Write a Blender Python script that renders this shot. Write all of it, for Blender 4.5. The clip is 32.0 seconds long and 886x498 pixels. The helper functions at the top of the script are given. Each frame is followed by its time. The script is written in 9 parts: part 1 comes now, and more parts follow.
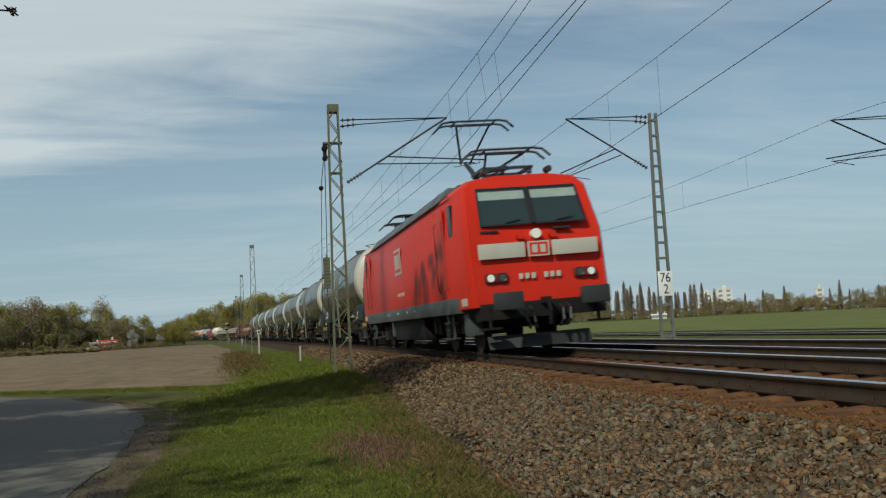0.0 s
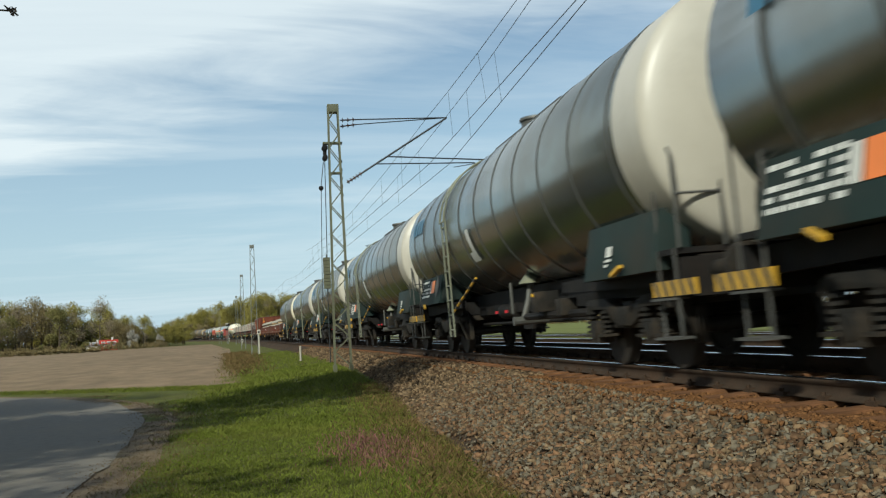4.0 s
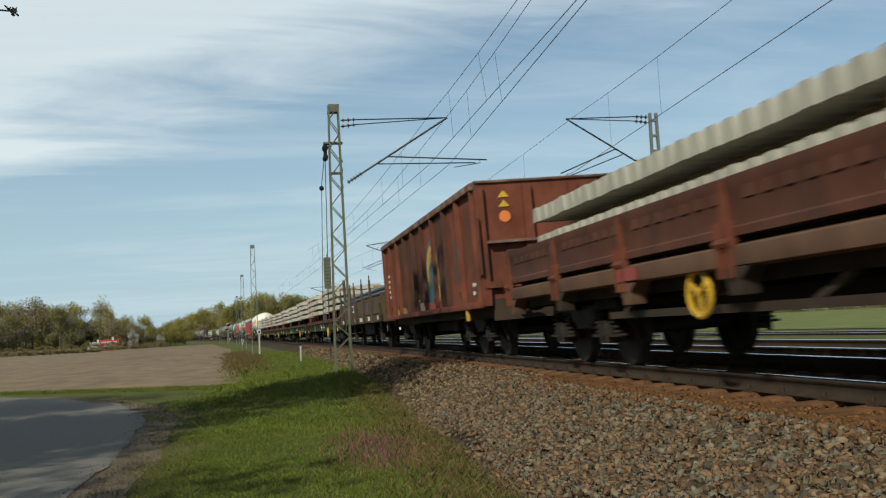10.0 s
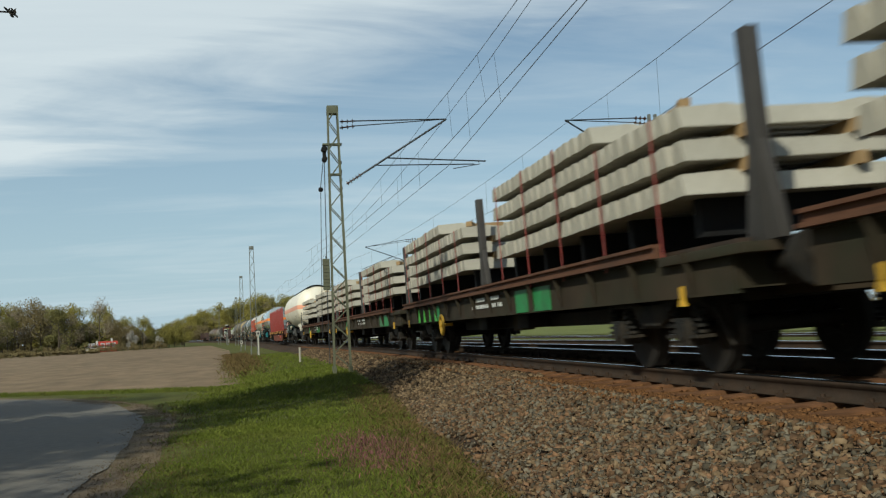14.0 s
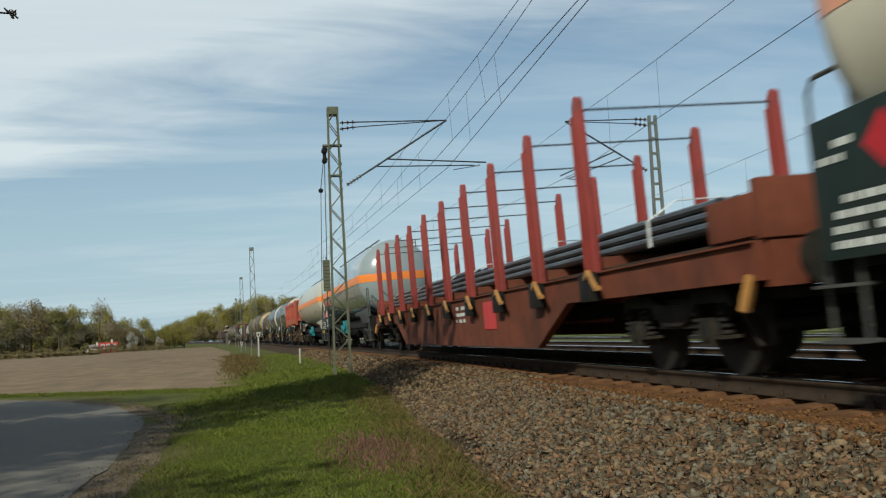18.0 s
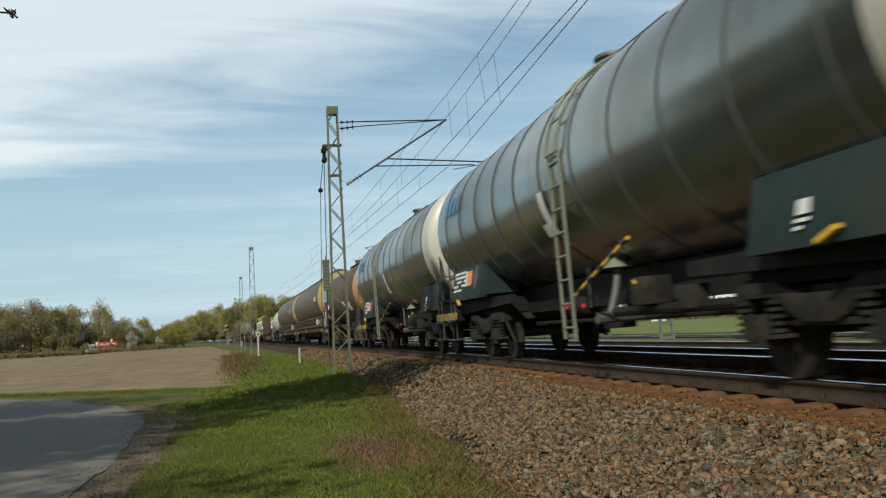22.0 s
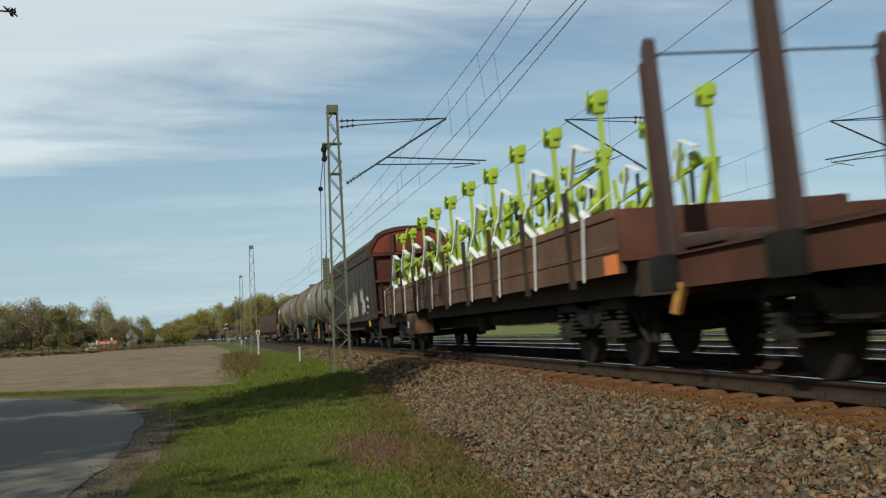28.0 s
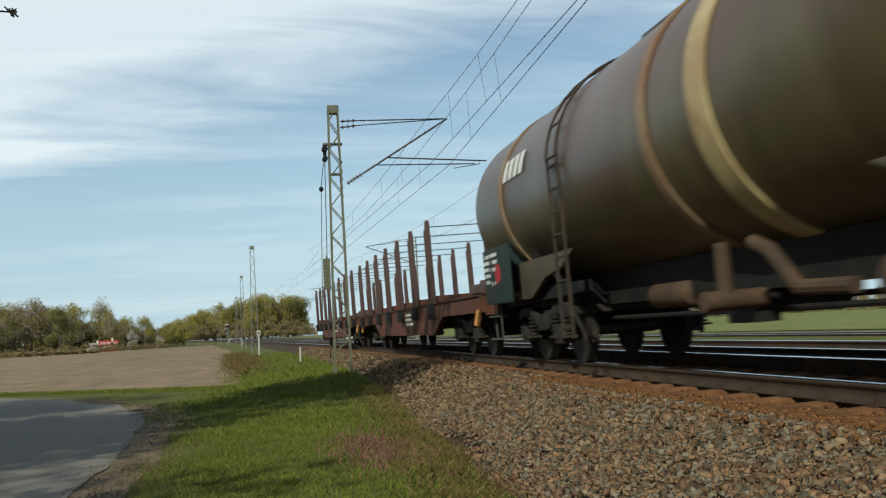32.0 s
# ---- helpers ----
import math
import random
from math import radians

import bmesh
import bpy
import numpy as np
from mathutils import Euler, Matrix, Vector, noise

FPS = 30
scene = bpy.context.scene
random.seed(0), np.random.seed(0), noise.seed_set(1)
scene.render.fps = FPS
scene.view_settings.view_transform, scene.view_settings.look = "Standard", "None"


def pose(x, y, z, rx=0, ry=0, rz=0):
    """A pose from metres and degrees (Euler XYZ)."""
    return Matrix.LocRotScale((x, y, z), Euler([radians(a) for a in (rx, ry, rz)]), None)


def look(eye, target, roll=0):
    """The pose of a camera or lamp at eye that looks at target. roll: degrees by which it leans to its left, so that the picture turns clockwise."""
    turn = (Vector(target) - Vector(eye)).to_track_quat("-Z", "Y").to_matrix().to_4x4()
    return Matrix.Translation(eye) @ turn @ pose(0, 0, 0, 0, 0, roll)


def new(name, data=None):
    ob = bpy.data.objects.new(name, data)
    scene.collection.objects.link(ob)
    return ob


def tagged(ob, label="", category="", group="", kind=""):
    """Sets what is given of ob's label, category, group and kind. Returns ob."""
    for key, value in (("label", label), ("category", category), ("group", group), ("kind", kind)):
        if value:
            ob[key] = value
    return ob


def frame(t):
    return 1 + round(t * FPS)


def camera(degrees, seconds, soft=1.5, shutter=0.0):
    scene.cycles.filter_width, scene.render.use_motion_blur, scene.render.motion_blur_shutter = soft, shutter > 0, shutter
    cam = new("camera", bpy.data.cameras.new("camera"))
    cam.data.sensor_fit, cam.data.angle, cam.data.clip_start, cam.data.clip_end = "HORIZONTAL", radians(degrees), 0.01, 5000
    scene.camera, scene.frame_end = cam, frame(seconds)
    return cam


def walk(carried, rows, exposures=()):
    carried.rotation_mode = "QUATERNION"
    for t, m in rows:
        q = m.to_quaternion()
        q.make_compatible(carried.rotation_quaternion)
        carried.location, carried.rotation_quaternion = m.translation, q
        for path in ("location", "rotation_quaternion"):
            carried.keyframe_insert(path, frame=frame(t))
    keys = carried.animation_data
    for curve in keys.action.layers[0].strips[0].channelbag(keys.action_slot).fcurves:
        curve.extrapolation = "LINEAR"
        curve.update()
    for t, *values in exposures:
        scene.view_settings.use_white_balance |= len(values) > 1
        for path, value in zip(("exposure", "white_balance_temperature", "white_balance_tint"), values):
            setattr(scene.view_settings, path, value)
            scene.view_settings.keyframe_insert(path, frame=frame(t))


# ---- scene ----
# The camera: on a tripod beside the line, with a slow sag of the head
cam = camera(50.7, 32.0, soft=1.25, shutter=0.22)
EYE = Vector((-5.434, 0.0, 0.562))
AHEAD = Vector((0.19092, 0.97799, 0.08423))
SIDE = Vector((0.98103, -0.18716, -0.05046))
UP = Vector((0.03358, -0.09227, 0.99517))
SAG = ((0, 0, 0), (3.5, 0, 0), (5.5, 0, -0.3), (8, 0, -0.2), (10, 0.8, 0), (11.5, 0, 0.4), (12.5, -0.6, 1.2), (13.5, -0.8, 2.0),
       (14.5, -0.8, 2.7), (16.5, -0.3, 3.5), (17.5, -0.8, 4.2), (18.5, -0.3, 4.5), (19.5, -2.6, 4.5), (20.2, -1.4, 4.6), (21.5, -0.8, 4.2),
       (22.5, -1.4, 3.2), (23.5, -0.8, 2.6), (24.5, -1.2, 2.0), (25.5, -0.8, 1.7), (27.5, -1.0, 1.3), (29, -1.0, 1.2), (31, 0, 1.6), (32, 0, 1.8))


def view(dx, dy):
    way = AHEAD - SIDE * (dx / 1655) + UP * (dy / 1655)
    return look(EYE, EYE + way, -2.9)


walk(cam, [(t, view(dx, dy)) for t, dx, dy in SAG], exposures=((0, -0.24, 6380, 0), (0.6, -0.02, 6380, 0), (1.2, 0.14, 6380, 0), (2.0, 0.22, 6380, 0), (3.5, 0.25, 6380, 0), (6, 0.3, 6380, 0), (8, 0.12, 6380, 0), (9, 0.0, 6380, 0), (10.5, 0.13, 6380, 0), (12, 0.04, 6380, 0), (14.5, 0.02, 6380, 0), (19, 0.05, 6380, 0), (21, 0.15, 6380, 0), (23, 0.24, 6380, 0), (26, 0.24, 6380, 0), (28, 0.04, 6380, 0), (28.7, 0.22, 6380, 0), (30, 0.25, 6380, 0), (32, 0.25, 6380, 0)))

# ---- daylight ----
SUN_TO = Vector((-0.52, -0.62, 0.56)).normalized()
SUN_ELEV = math.asin(SUN_TO.z)
SUN_AZIM = math.atan2(SUN_TO.x, SUN_TO.y)
world = bpy.data.worlds.new("spring_sky")
scene.world = world
world.use_nodes = True
wn, wl = world.node_tree.nodes, world.node_tree.links
sky = wn.new("ShaderNodeTexSky")
sky.sky_type, sky.sun_disc, sky.sun_elevation, sky.sun_rotation = "NISHITA", False, SUN_ELEV, SUN_AZIM
sky.air_density, sky.dust_density, sky.ozone_density = 1.0, 0.5, 2.2
bg = wn["Background"]
bg.inputs["Strength"].default_value = 0.085
# high thin cloud, spread over the whole sky: direction projected on a flat layer
wtc = wn.new("ShaderNodeTexCoord")
wsep = wn.new("ShaderNodeSeparateXYZ")
wl.new(wtc.outputs["Generated"], wsep.inputs[0])


def wmath(op, a, b=None, clamp=False):
    n = wn.new("ShaderNodeMath")
    n.operation, n.use_clamp = op, clamp
    for i, v in enumerate((a, b)):
        if v is None:
            continue
        if isinstance(v, (int, float)):
            n.inputs[i].default_value = v
        else:
            wl.new(v, n.inputs[i])
    return n.outputs[0]


# a broad sheet of high cloud, with one long soft edge, and faint streaks below it
zc = wmath("ADD", wmath("MAXIMUM", wsep.outputs["Z"], 0.0), 0.10)
wcomb = wn.new("ShaderNodeCombineXYZ")
wl.new(wmath("DIVIDE", wsep.outputs["X"], zc), wcomb.inputs[0])
wl.new(wmath("DIVIDE", wsep.outputs["Y"], zc), wcomb.inputs[1])
wmap = wn.new("ShaderNodeMapping")
wmap.inputs["Location"].default_value = (0.35, 0.9, 0.0)
wmap.inputs["Rotation"].default_value = (0, 0, radians(8))
wmap.inputs["Scale"].default_value = (0.34, 0.95, 1.0)
wl.new(wcomb.outputs[0], wmap.inputs[0])
cloud = []
for scale, detail, dist in ((0.55, 8.0, 0.7), (2.4, 10.0, 1.2)):
    n = wn.new("ShaderNodeTexNoise")
    n.inputs["Scale"].default_value, n.inputs["Detail"].default_value = scale, detail
    n.inputs["Roughness"].default_value, n.inputs["Distortion"].default_value = 0.58, dist
    wl.new(wmap.outputs[0], n.inputs["Vector"])
    cloud.append(n.outputs["Fac"])
veil = wmath("ADD", wmath("MULTIPLY", cloud[0], 0.72), wmath("MULTIPLY", cloud[1], 0.28))
wramp = wn.new("ShaderNodeValToRGB")
wramp.color_ramp.elements[0].position, wramp.color_ramp.elements[1].position = 0.47, 0.70
wramp.color_ramp.elements[0].color, wramp.color_ramp.elements[1].color = (0, 0, 0, 1), (0.55, 0.55, 0.55, 1)
wl.new(veil, wramp.inputs[0])
wu, wv = wmath("DIVIDE", wsep.outputs["X"], zc), wmath("DIVIDE", wsep.outputs["Y"], zc)
edge = wmath("SUBTRACT", wmath("SUBTRACT", 3.05, wmath("MULTIPLY", wu, 0.9)), wv)
edge = wmath("ADD", edge, wmath("MULTIPLY", wmath("SUBTRACT", veil, 0.5), 5.5))
sheet = wmath("MULTIPLY", edge, 1.1, True)
sheet = wmath("MULTIPLY", sheet, wmath("ADD", 0.25, wmath("MULTIPLY", veil, 1.0)))
sheet = wmath("MULTIPLY", sheet, wmath("ADD", 0.12, wmath("MULTIPLY", wmath("SUBTRACT", wv, 0.4), 0.75, True)))
# fine long streaks below the sheet
wmap2 = wn.new("ShaderNodeMapping")
wmap2.inputs["Rotation"].default_value = (0, 0, radians(-14))
wmap2.inputs["Scale"].default_value = (0.30, 1.1, 1.0)
wl.new(wcomb.outputs[0], wmap2.inputs[0])
wfine = wn.new("ShaderNodeTexNoise")
wfine.inputs["Scale"].default_value, wfine.inputs["Detail"].default_value, wfine.inputs["Roughness"].default_value = 1.6, 9.0, 0.62
wl.new(wmap2.outputs[0], wfine.inputs["Vector"])
wisps = wmath("MULTIPLY", wmath("SUBTRACT", wfine.outputs["Fac"], 0.48, True), 0.8, True)
cover = wmath("ADD", wmath("MAXIMUM", sheet, wramp.outputs[0], True), wisps, True)
# pale haze low over the land
whaze = wn.new("ShaderNodeMix")
whaze.data_type = "RGBA"
wl.new(wmath("MAXIMUM", wmath("SUBTRACT", 0.95, wmath("MULTIPLY", wmath("ABSOLUTE", wsep.outputs["Z"]), 2.4), True), 0.04), whaze.inputs["Factor"])
wl.new(sky.outputs[0], whaze.inputs["A"])
whaze.inputs["B"].default_value = (5.1, 6.5, 7.8, 1)
wmix = wn.new("ShaderNodeMix")
wmix.data_type = "RGBA"
wl.new(cover, wmix.inputs["Factor"])
wl.new(whaze.outputs["Result"], wmix.inputs["A"])
wmix.inputs["B"].default_value = (8.2, 8.7, 9.4, 1)
wl.new(wmix.outputs["Result"], bg.inputs["Color"])

sun = new("sun", bpy.data.lights.new("sun", "SUN"))
sun.data.energy, sun.data.angle, sun.data.color = 3.4, radians(0.55), (1.0, 0.94, 0.84)
sun.matrix_world = look(SUN_TO * 100, (0, 0, 0))

# ---- materials ----
MATS = {}


def mat(name, color, rough=0.6, metal=0.0, vary=0.15, scale=3.0, dirt=None, dirt_amount=0.0, dirt_scale=1.2, bump=0.0, bump_scale=40.0,
        stretch=(1, 1, 1), island=0.0, coat=0.0, emit=None, by_object=0.0, dirt_lo=0.45, dirt_hi=0.72, spec=None, streak=None):
    """A painted, rusty, earthy or leafy surface: grain, broad stains of a second colour, fine relief."""
    if name in MATS:
        return MATS[name]
    m = bpy.data.materials.new(name)
    m.use_nodes = True
    nt = m.node_tree
    nd, lk = nt.nodes, nt.links
    b = nd["Principled BSDF"]
    tc = nd.new("ShaderNodeTexCoord")
    mp = nd.new("ShaderNodeMapping")
    mp.inputs["Scale"].default_value = stretch
    lk.new(tc.outputs["Object"], mp.inputs[0])

    def noise_node(s, d=6.0, ro=0.6, dist=0.0):
        n = nd.new("ShaderNodeTexNoise")
        n.inputs["Scale"].default_value, n.inputs["Detail"].default_value = s, d
        n.inputs["Roughness"].default_value, n.inputs["Distortion"].default_value = ro, dist
        lk.new(mp.outputs[0], n.inputs["Vector"])
        return n.outputs["Fac"]

    hsv = nd.new("ShaderNodeHueSaturation")
    rng = nd.new("ShaderNodeMapRange")
    rng.inputs["From Min"].default_value, rng.inputs["From Max"].default_value = 0.25, 0.75
    rng.inputs["To Min"].default_value, rng.inputs["To Max"].default_value = 1 - vary, 1 + vary
    lk.new(noise_node(scale), rng.inputs[0])
    val = rng.outputs[0]
    for amount, node, out in ((island, "ShaderNodeNewGeometry", "Random Per Island"), (by_object, "ShaderNodeObjectInfo", "Random")):
        if amount:
            g = nd.new(node)
            r2 = nd.new("ShaderNodeMapRange")
            r2.inputs["To Min"].default_value, r2.inputs["To Max"].default_value = 1 - amount, 1 + amount
            lk.new(g.outputs[out], r2.inputs[0])
            mu = nd.new("ShaderNodeMath")
            mu.operation = "MULTIPLY"
            lk.new(val, mu.inputs[0])
            lk.new(r2.outputs[0], mu.inputs[1])
            val = mu.outputs[0]
    lk.new(val, hsv.inputs["Value"])
    hsv.inputs["Color"].default_value = (*color, 1)
    out = hsv.outputs[0]
    if dirt:
        mx = nd.new("ShaderNodeMix")
        mx.data_type = "RGBA"
        rp = nd.new("ShaderNodeMapRange")
        rp.inputs["From Min"].default_value, rp.inputs["From Max"].default_value = dirt_lo, dirt_hi
        rp.inputs["To Max"].default_value = dirt_amount
        lk.new(noise_node(dirt_scale, 9.0, 0.65, 0.4), rp.inputs[0])
        lk.new(rp.outputs[0], mx.inputs["Factor"])
        lk.new(out, mx.inputs["A"])
        mx.inputs["B"].default_value = (*dirt, 1)
        out = mx.outputs["Result"]
    if streak:
        # rust that has run down from the top: (colour, amount, height where it ends, height where it is full)
        sp_ = nd.new("ShaderNodeSeparateXYZ")
        lk.new(tc.outputs["Object"], sp_.inputs[0])
        hi_ = nd.new("ShaderNodeMapRange")
        hi_.inputs["From Min"].default_value, hi_.inputs["From Max"].default_value = streak[2], streak[3]
        hi_.inputs["To Min"].default_value, hi_.inputs["To Max"].default_value = -0.25, 0.35
        lk.new(sp_.outputs["Z"], hi_.inputs[0])
        ad = nd.new("ShaderNodeMath")
        ad.operation = "ADD"
        lk.new(hi_.outputs[0], ad.inputs[0])
        lk.new(noise_node(0.75, 5.0, 0.6, 0.3), ad.inputs[1])
        cl_ = nd.new("ShaderNodeMapRange")
        cl_.inputs["From Min"].default_value, cl_.inputs["From Max"].default_value = 0.42, 0.66
        cl_.inputs["To Max"].default_value = streak[1]
        lk.new(ad.outputs[0], cl_.inputs[0])
        m2 = nd.new("ShaderNodeMix")
        m2.data_type = "RGBA"
        lk.new(cl_.outputs[0], m2.inputs["Factor"])
        lk.new(out, m2.inputs["A"])
        m2.inputs["B"].default_value = (*streak[0], 1)
        out = m2.outputs["Result"]
    lk.new(out, b.inputs["Base Color"])
    b.inputs["Specular IOR Level"].default_value = spec if spec is not None else 0.12 if rough >= 0.7 else 0.5
    b.inputs["Roughness"].default_value, b.inputs["Metallic"].default_value = rough, metal
    b.inputs["Coat Weight"].default_value = coat
    if emit:
        b.inputs["Emission Color"].default_value, b.inputs["Emission Strength"].default_value = (*color, 1), emit
    if bump:
        bp = nd.new("ShaderNodeBump")
        bp.inputs["Strength"].default_value, bp.inputs["Distance"].default_value = bump, 0.02
        lk.new(noise_node(bump_scale, 4.0), bp.inputs["Height"])
        lk.new(bp.outputs[0], b.inputs["Normal"])
    MATS[name] = m
    return m


GRIME = (0.045, 0.036, 0.028)
M_RED = mat("traffic_red_paint", (0.60, 0.022, 0.007), 0.5, vary=0.05, scale=0.8, dirt=(0.40, 0.03, 0.014), dirt_amount=0.4, dirt_scale=0.5, coat=0.04, spec=0.25)
M_LOCOGREY = mat("basalt_grey_paint", (0.06, 0.07, 0.066), 0.5, vary=0.1, scale=2, dirt=GRIME, dirt_amount=0.5)
M_ROOFGREY = mat("roof_grey_paint", (0.085, 0.095, 0.105), 0.45, vary=0.12, scale=2, dirt=GRIME, dirt_amount=0.6)
M_WHITE = mat("white_paint", (0.49, 0.46, 0.385), 0.4, vary=0.05, scale=2, dirt=(0.3, 0.27, 0.21), dirt_amount=0.4)
M_CREAM = mat("cream_band_paint", (0.66, 0.60, 0.44), 0.5, vary=0.06, scale=2, dirt=(0.3, 0.23, 0.12), dirt_amount=0.45)
M_BLACK = mat("undercarriage_black", (0.014, 0.014, 0.014), 0.7, vary=0.3, scale=4, dirt=(0.028, 0.021, 0.016), dirt_amount=0.7, dirt_scale=2.5)
M_RUNGEAR = mat("bogie_brown_grime", (0.020, 0.019, 0.017), 0.7, vary=0.4, scale=5, dirt=(0.062, 0.047, 0.032), dirt_amount=0.85, dirt_scale=2.2, bump=0.3)
M_WHEEL = mat("wheel_steel", (0.028, 0.024, 0.020), 0.7, 0.3, vary=0.25, scale=4, dirt=GRIME, dirt_amount=0.6)
M_STEELRAIL = mat("rail_head_steel", (0.55, 0.57, 0.60), 0.22, 1.0, vary=0.1, scale=3)
M_RAILRUST = mat("rail_web_rust", (0.04, 0.029, 0.021), 0.85, vary=0.25, scale=6, dirt=(0.075, 0.042, 0.024), dirt_amount=0.6, bump=0.2)
M_SLEEPER = mat("track_sleeper_dark_wood", (0.11, 0.055, 0.027), 0.9, vary=0.3, scale=5, dirt=(0.28, 0.13, 0.06), dirt_amount=0.7, bump=0.4, by_object=0.2)
M_GALV = mat("galvanised_olive_steel", (0.20, 0.21, 0.15), 0.6, 0.2, vary=0.15, scale=3, dirt=(0.20, 0.19, 0.11), dirt_amount=0.5, dirt_scale=1.5)
M_WIRE = mat("contact_wire_copper_dark", (0.05, 0.055, 0.06), 0.5, 0.6, vary=0.1)
M_PORC = mat("insulator_brown_glaze", (0.05, 0.028, 0.022), 0.2, vary=0.1)
M_CONC = mat("pale_concrete", (0.42, 0.39, 0.32), 0.9, vary=0.10, scale=4, dirt=(0.30, 0.27, 0.21), dirt_amount=0.45, dirt_scale=1.5, bump=0.3, bump_scale=25, by_object=0.08)
M_TIMBER = mat("weathered_timber", (0.36, 0.24, 0.12), 0.85, vary=0.2, scale=4, dirt=(0.2, 0.13, 0.07), dirt_amount=0.5, by_object=0.2)
M_TANKDULL = mat("tank_grimy_olive_grey", (0.205, 0.18, 0.12), 0.30, 0.85, vary=0.12, scale=1.2, dirt=(0.12, 0.105, 0.075), dirt_amount=0.8, dirt_scale=0.6, dirt_lo=0.35, dirt_hi=0.65, bump=0.03, bump_scale=2.0)
M_TANK = mat("tank_silver_grey", (0.275, 0.30, 0.285), 0.235, 0.92, vary=0.10, scale=1.2, dirt=(0.19, 0.17, 0.125), dirt_amount=0.75, dirt_scale=0.45, dirt_lo=0.40, dirt_hi=0.66, bump=0.02, bump_scale=1.5)
M_MASTOLIVE = mat("mast_olive_paint", (0.115, 0.12, 0.070), 0.65, vary=0.2, scale=3, dirt=(0.07, 0.055, 0.032), dirt_amount=0.6, dirt_scale=1.5)
M_STEPGREY = mat("step_dark_grey_steel", (0.085, 0.085, 0.078), 0.65, 0.2, vary=0.2, scale=4, dirt=GRIME, dirt_amount=0.7)
M_BUFFERGREY = mat("buffer_dark_grey_paint", (0.022, 0.025, 0.024), 0.55, vary=0.2, scale=3, dirt=GRIME, dirt_amount=0.6)
M_TANKBLUE = mat("tank_faded_blue_panel", (0.14, 0.26, 0.32), 0.45, vary=0.1, scale=1.5, dirt=(0.2, 0.2, 0.17), dirt_amount=0.5, dirt_scale=0.6)
M_TANKHOOP = mat("tank_seam_steel", (0.095, 0.095, 0.085), 0.55, 0.3, vary=0.15)
M_PANELBLUE = mat("hood_dark_blue_panel", (0.010, 0.022, 0.05), 0.75, vary=0.15)
M_LOGOBLUE = mat("lettering_blue_panel", (0.03, 0.13, 0.22), 0.5)
M_PANEL = mat("data_panel_dark_green", (0.020, 0.034, 0.032), 0.7, vary=0.15, scale=3, dirt=GRIME, dirt_amount=0.5)
M_LETTER = mat("stencil_white", (0.62, 0.62, 0.58), 0.6, vary=0.1)
M_YELLOW = mat("signal_yellow_paint", (0.62, 0.36, 0.03), 0.5, vary=0.1, dirt=GRIME, dirt_amount=0.35)
M_LEVERORANGE = mat("lever_orange_yellow", (0.66, 0.27, 0.03), 0.5, vary=0.15, dirt=GRIME, dirt_amount=0.4, dirt_scale=3)
M_GEARRUST = mat("running_gear_rust_tan", (0.085, 0.054, 0.031), 0.8, vary=0.35, scale=5, dirt=(0.04, 0.03, 0.02), dirt_amount=0.8, dirt_scale=2.5, bump=0.3)
M_UNDERRUST = mat("underframe_rust_brown", (0.075, 0.048, 0.030), 0.75, vary=0.3, scale=4, dirt=(0.035, 0.028, 0.022), dirt_amount=0.8, dirt_scale=2.0, bump=0.2)
M_TENSION = mat("tension_lever_ochre", (0.42, 0.20, 0.05), 0.6, vary=0.2, dirt=GRIME, dirt_amount=0.6, dirt_scale=3)
M_ORANGE = mat("hazard_orange", (0.75, 0.20, 0.04), 0.5, vary=0.06)
M_WAGONBROWN = mat("wagon_red_brown_paint", (0.105, 0.042, 0.028), 0.7, vary=0.25, scale=2, dirt=(0.045, 0.032, 0.024), dirt_amount=0.75, dirt_scale=0.9, bump=0.15)
M_WAGONRUST = mat("wagon_rusty_red_brown", (0.165, 0.052, 0.03), 0.75, vary=0.3, scale=2, dirt=(0.05, 0.03, 0.022), dirt_amount=0.85, dirt_scale=0.8, bump=0.2)
M_GONDDARK = mat("gondola_sooty_brown", (0.075, 0.036, 0.024), 0.8, vary=0.3, scale=1.5, dirt=(0.15, 0.045, 0.026), dirt_amount=0.7, dirt_scale=0.6, bump=0.2)
M_RAILWORN = mat("worn_top_rail", (0.13, 0.06, 0.04), 0.75, vary=0.3, scale=3, dirt=(0.34, 0.28, 0.22), dirt_amount=0.8, dirt_scale=2.0)
M_WAGONDARK = mat("wagon_dark_brown_grime", (0.046, 0.035, 0.027), 0.8, vary=0.3, scale=2, dirt=(0.09, 0.052, 0.032), dirt_amount=0.6, dirt_scale=1.1, bump=0.15)
M_RUNGBROWN = mat("rung_wagon_olive_brown", (0.098, 0.066, 0.038), 0.75, vary=0.25, scale=2, dirt=(0.055, 0.040, 0.028), dirt_amount=0.75, dirt_scale=1.0, bump=0.1)
M_FLATGREEN = mat("flat_wagon_green_brown", (0.046, 0.034, 0.022), 0.8, vary=0.3, scale=1.5, dirt=(0.024, 0.034, 0.02), dirt_amount=0.7, dirt_scale=0.9)
M_GREENPATCH = mat("graffiti_green_patch", (0.022, 0.23, 0.06), 0.6, vary=0.25, scale=3, dirt=(0.04, 0.045, 0.025), dirt_amount=0.8, dirt_scale=1.5)
M_LIME = mat("graffiti_lime", (0.12, 0.62, 0.06), 0.55, vary=0.1)
M_PURLIN = mat("rust_brown_rail_edge", (0.125, 0.06, 0.036), 0.75, vary=0.2, scale=3, dirt=GRIME, dirt_amount=0.4)
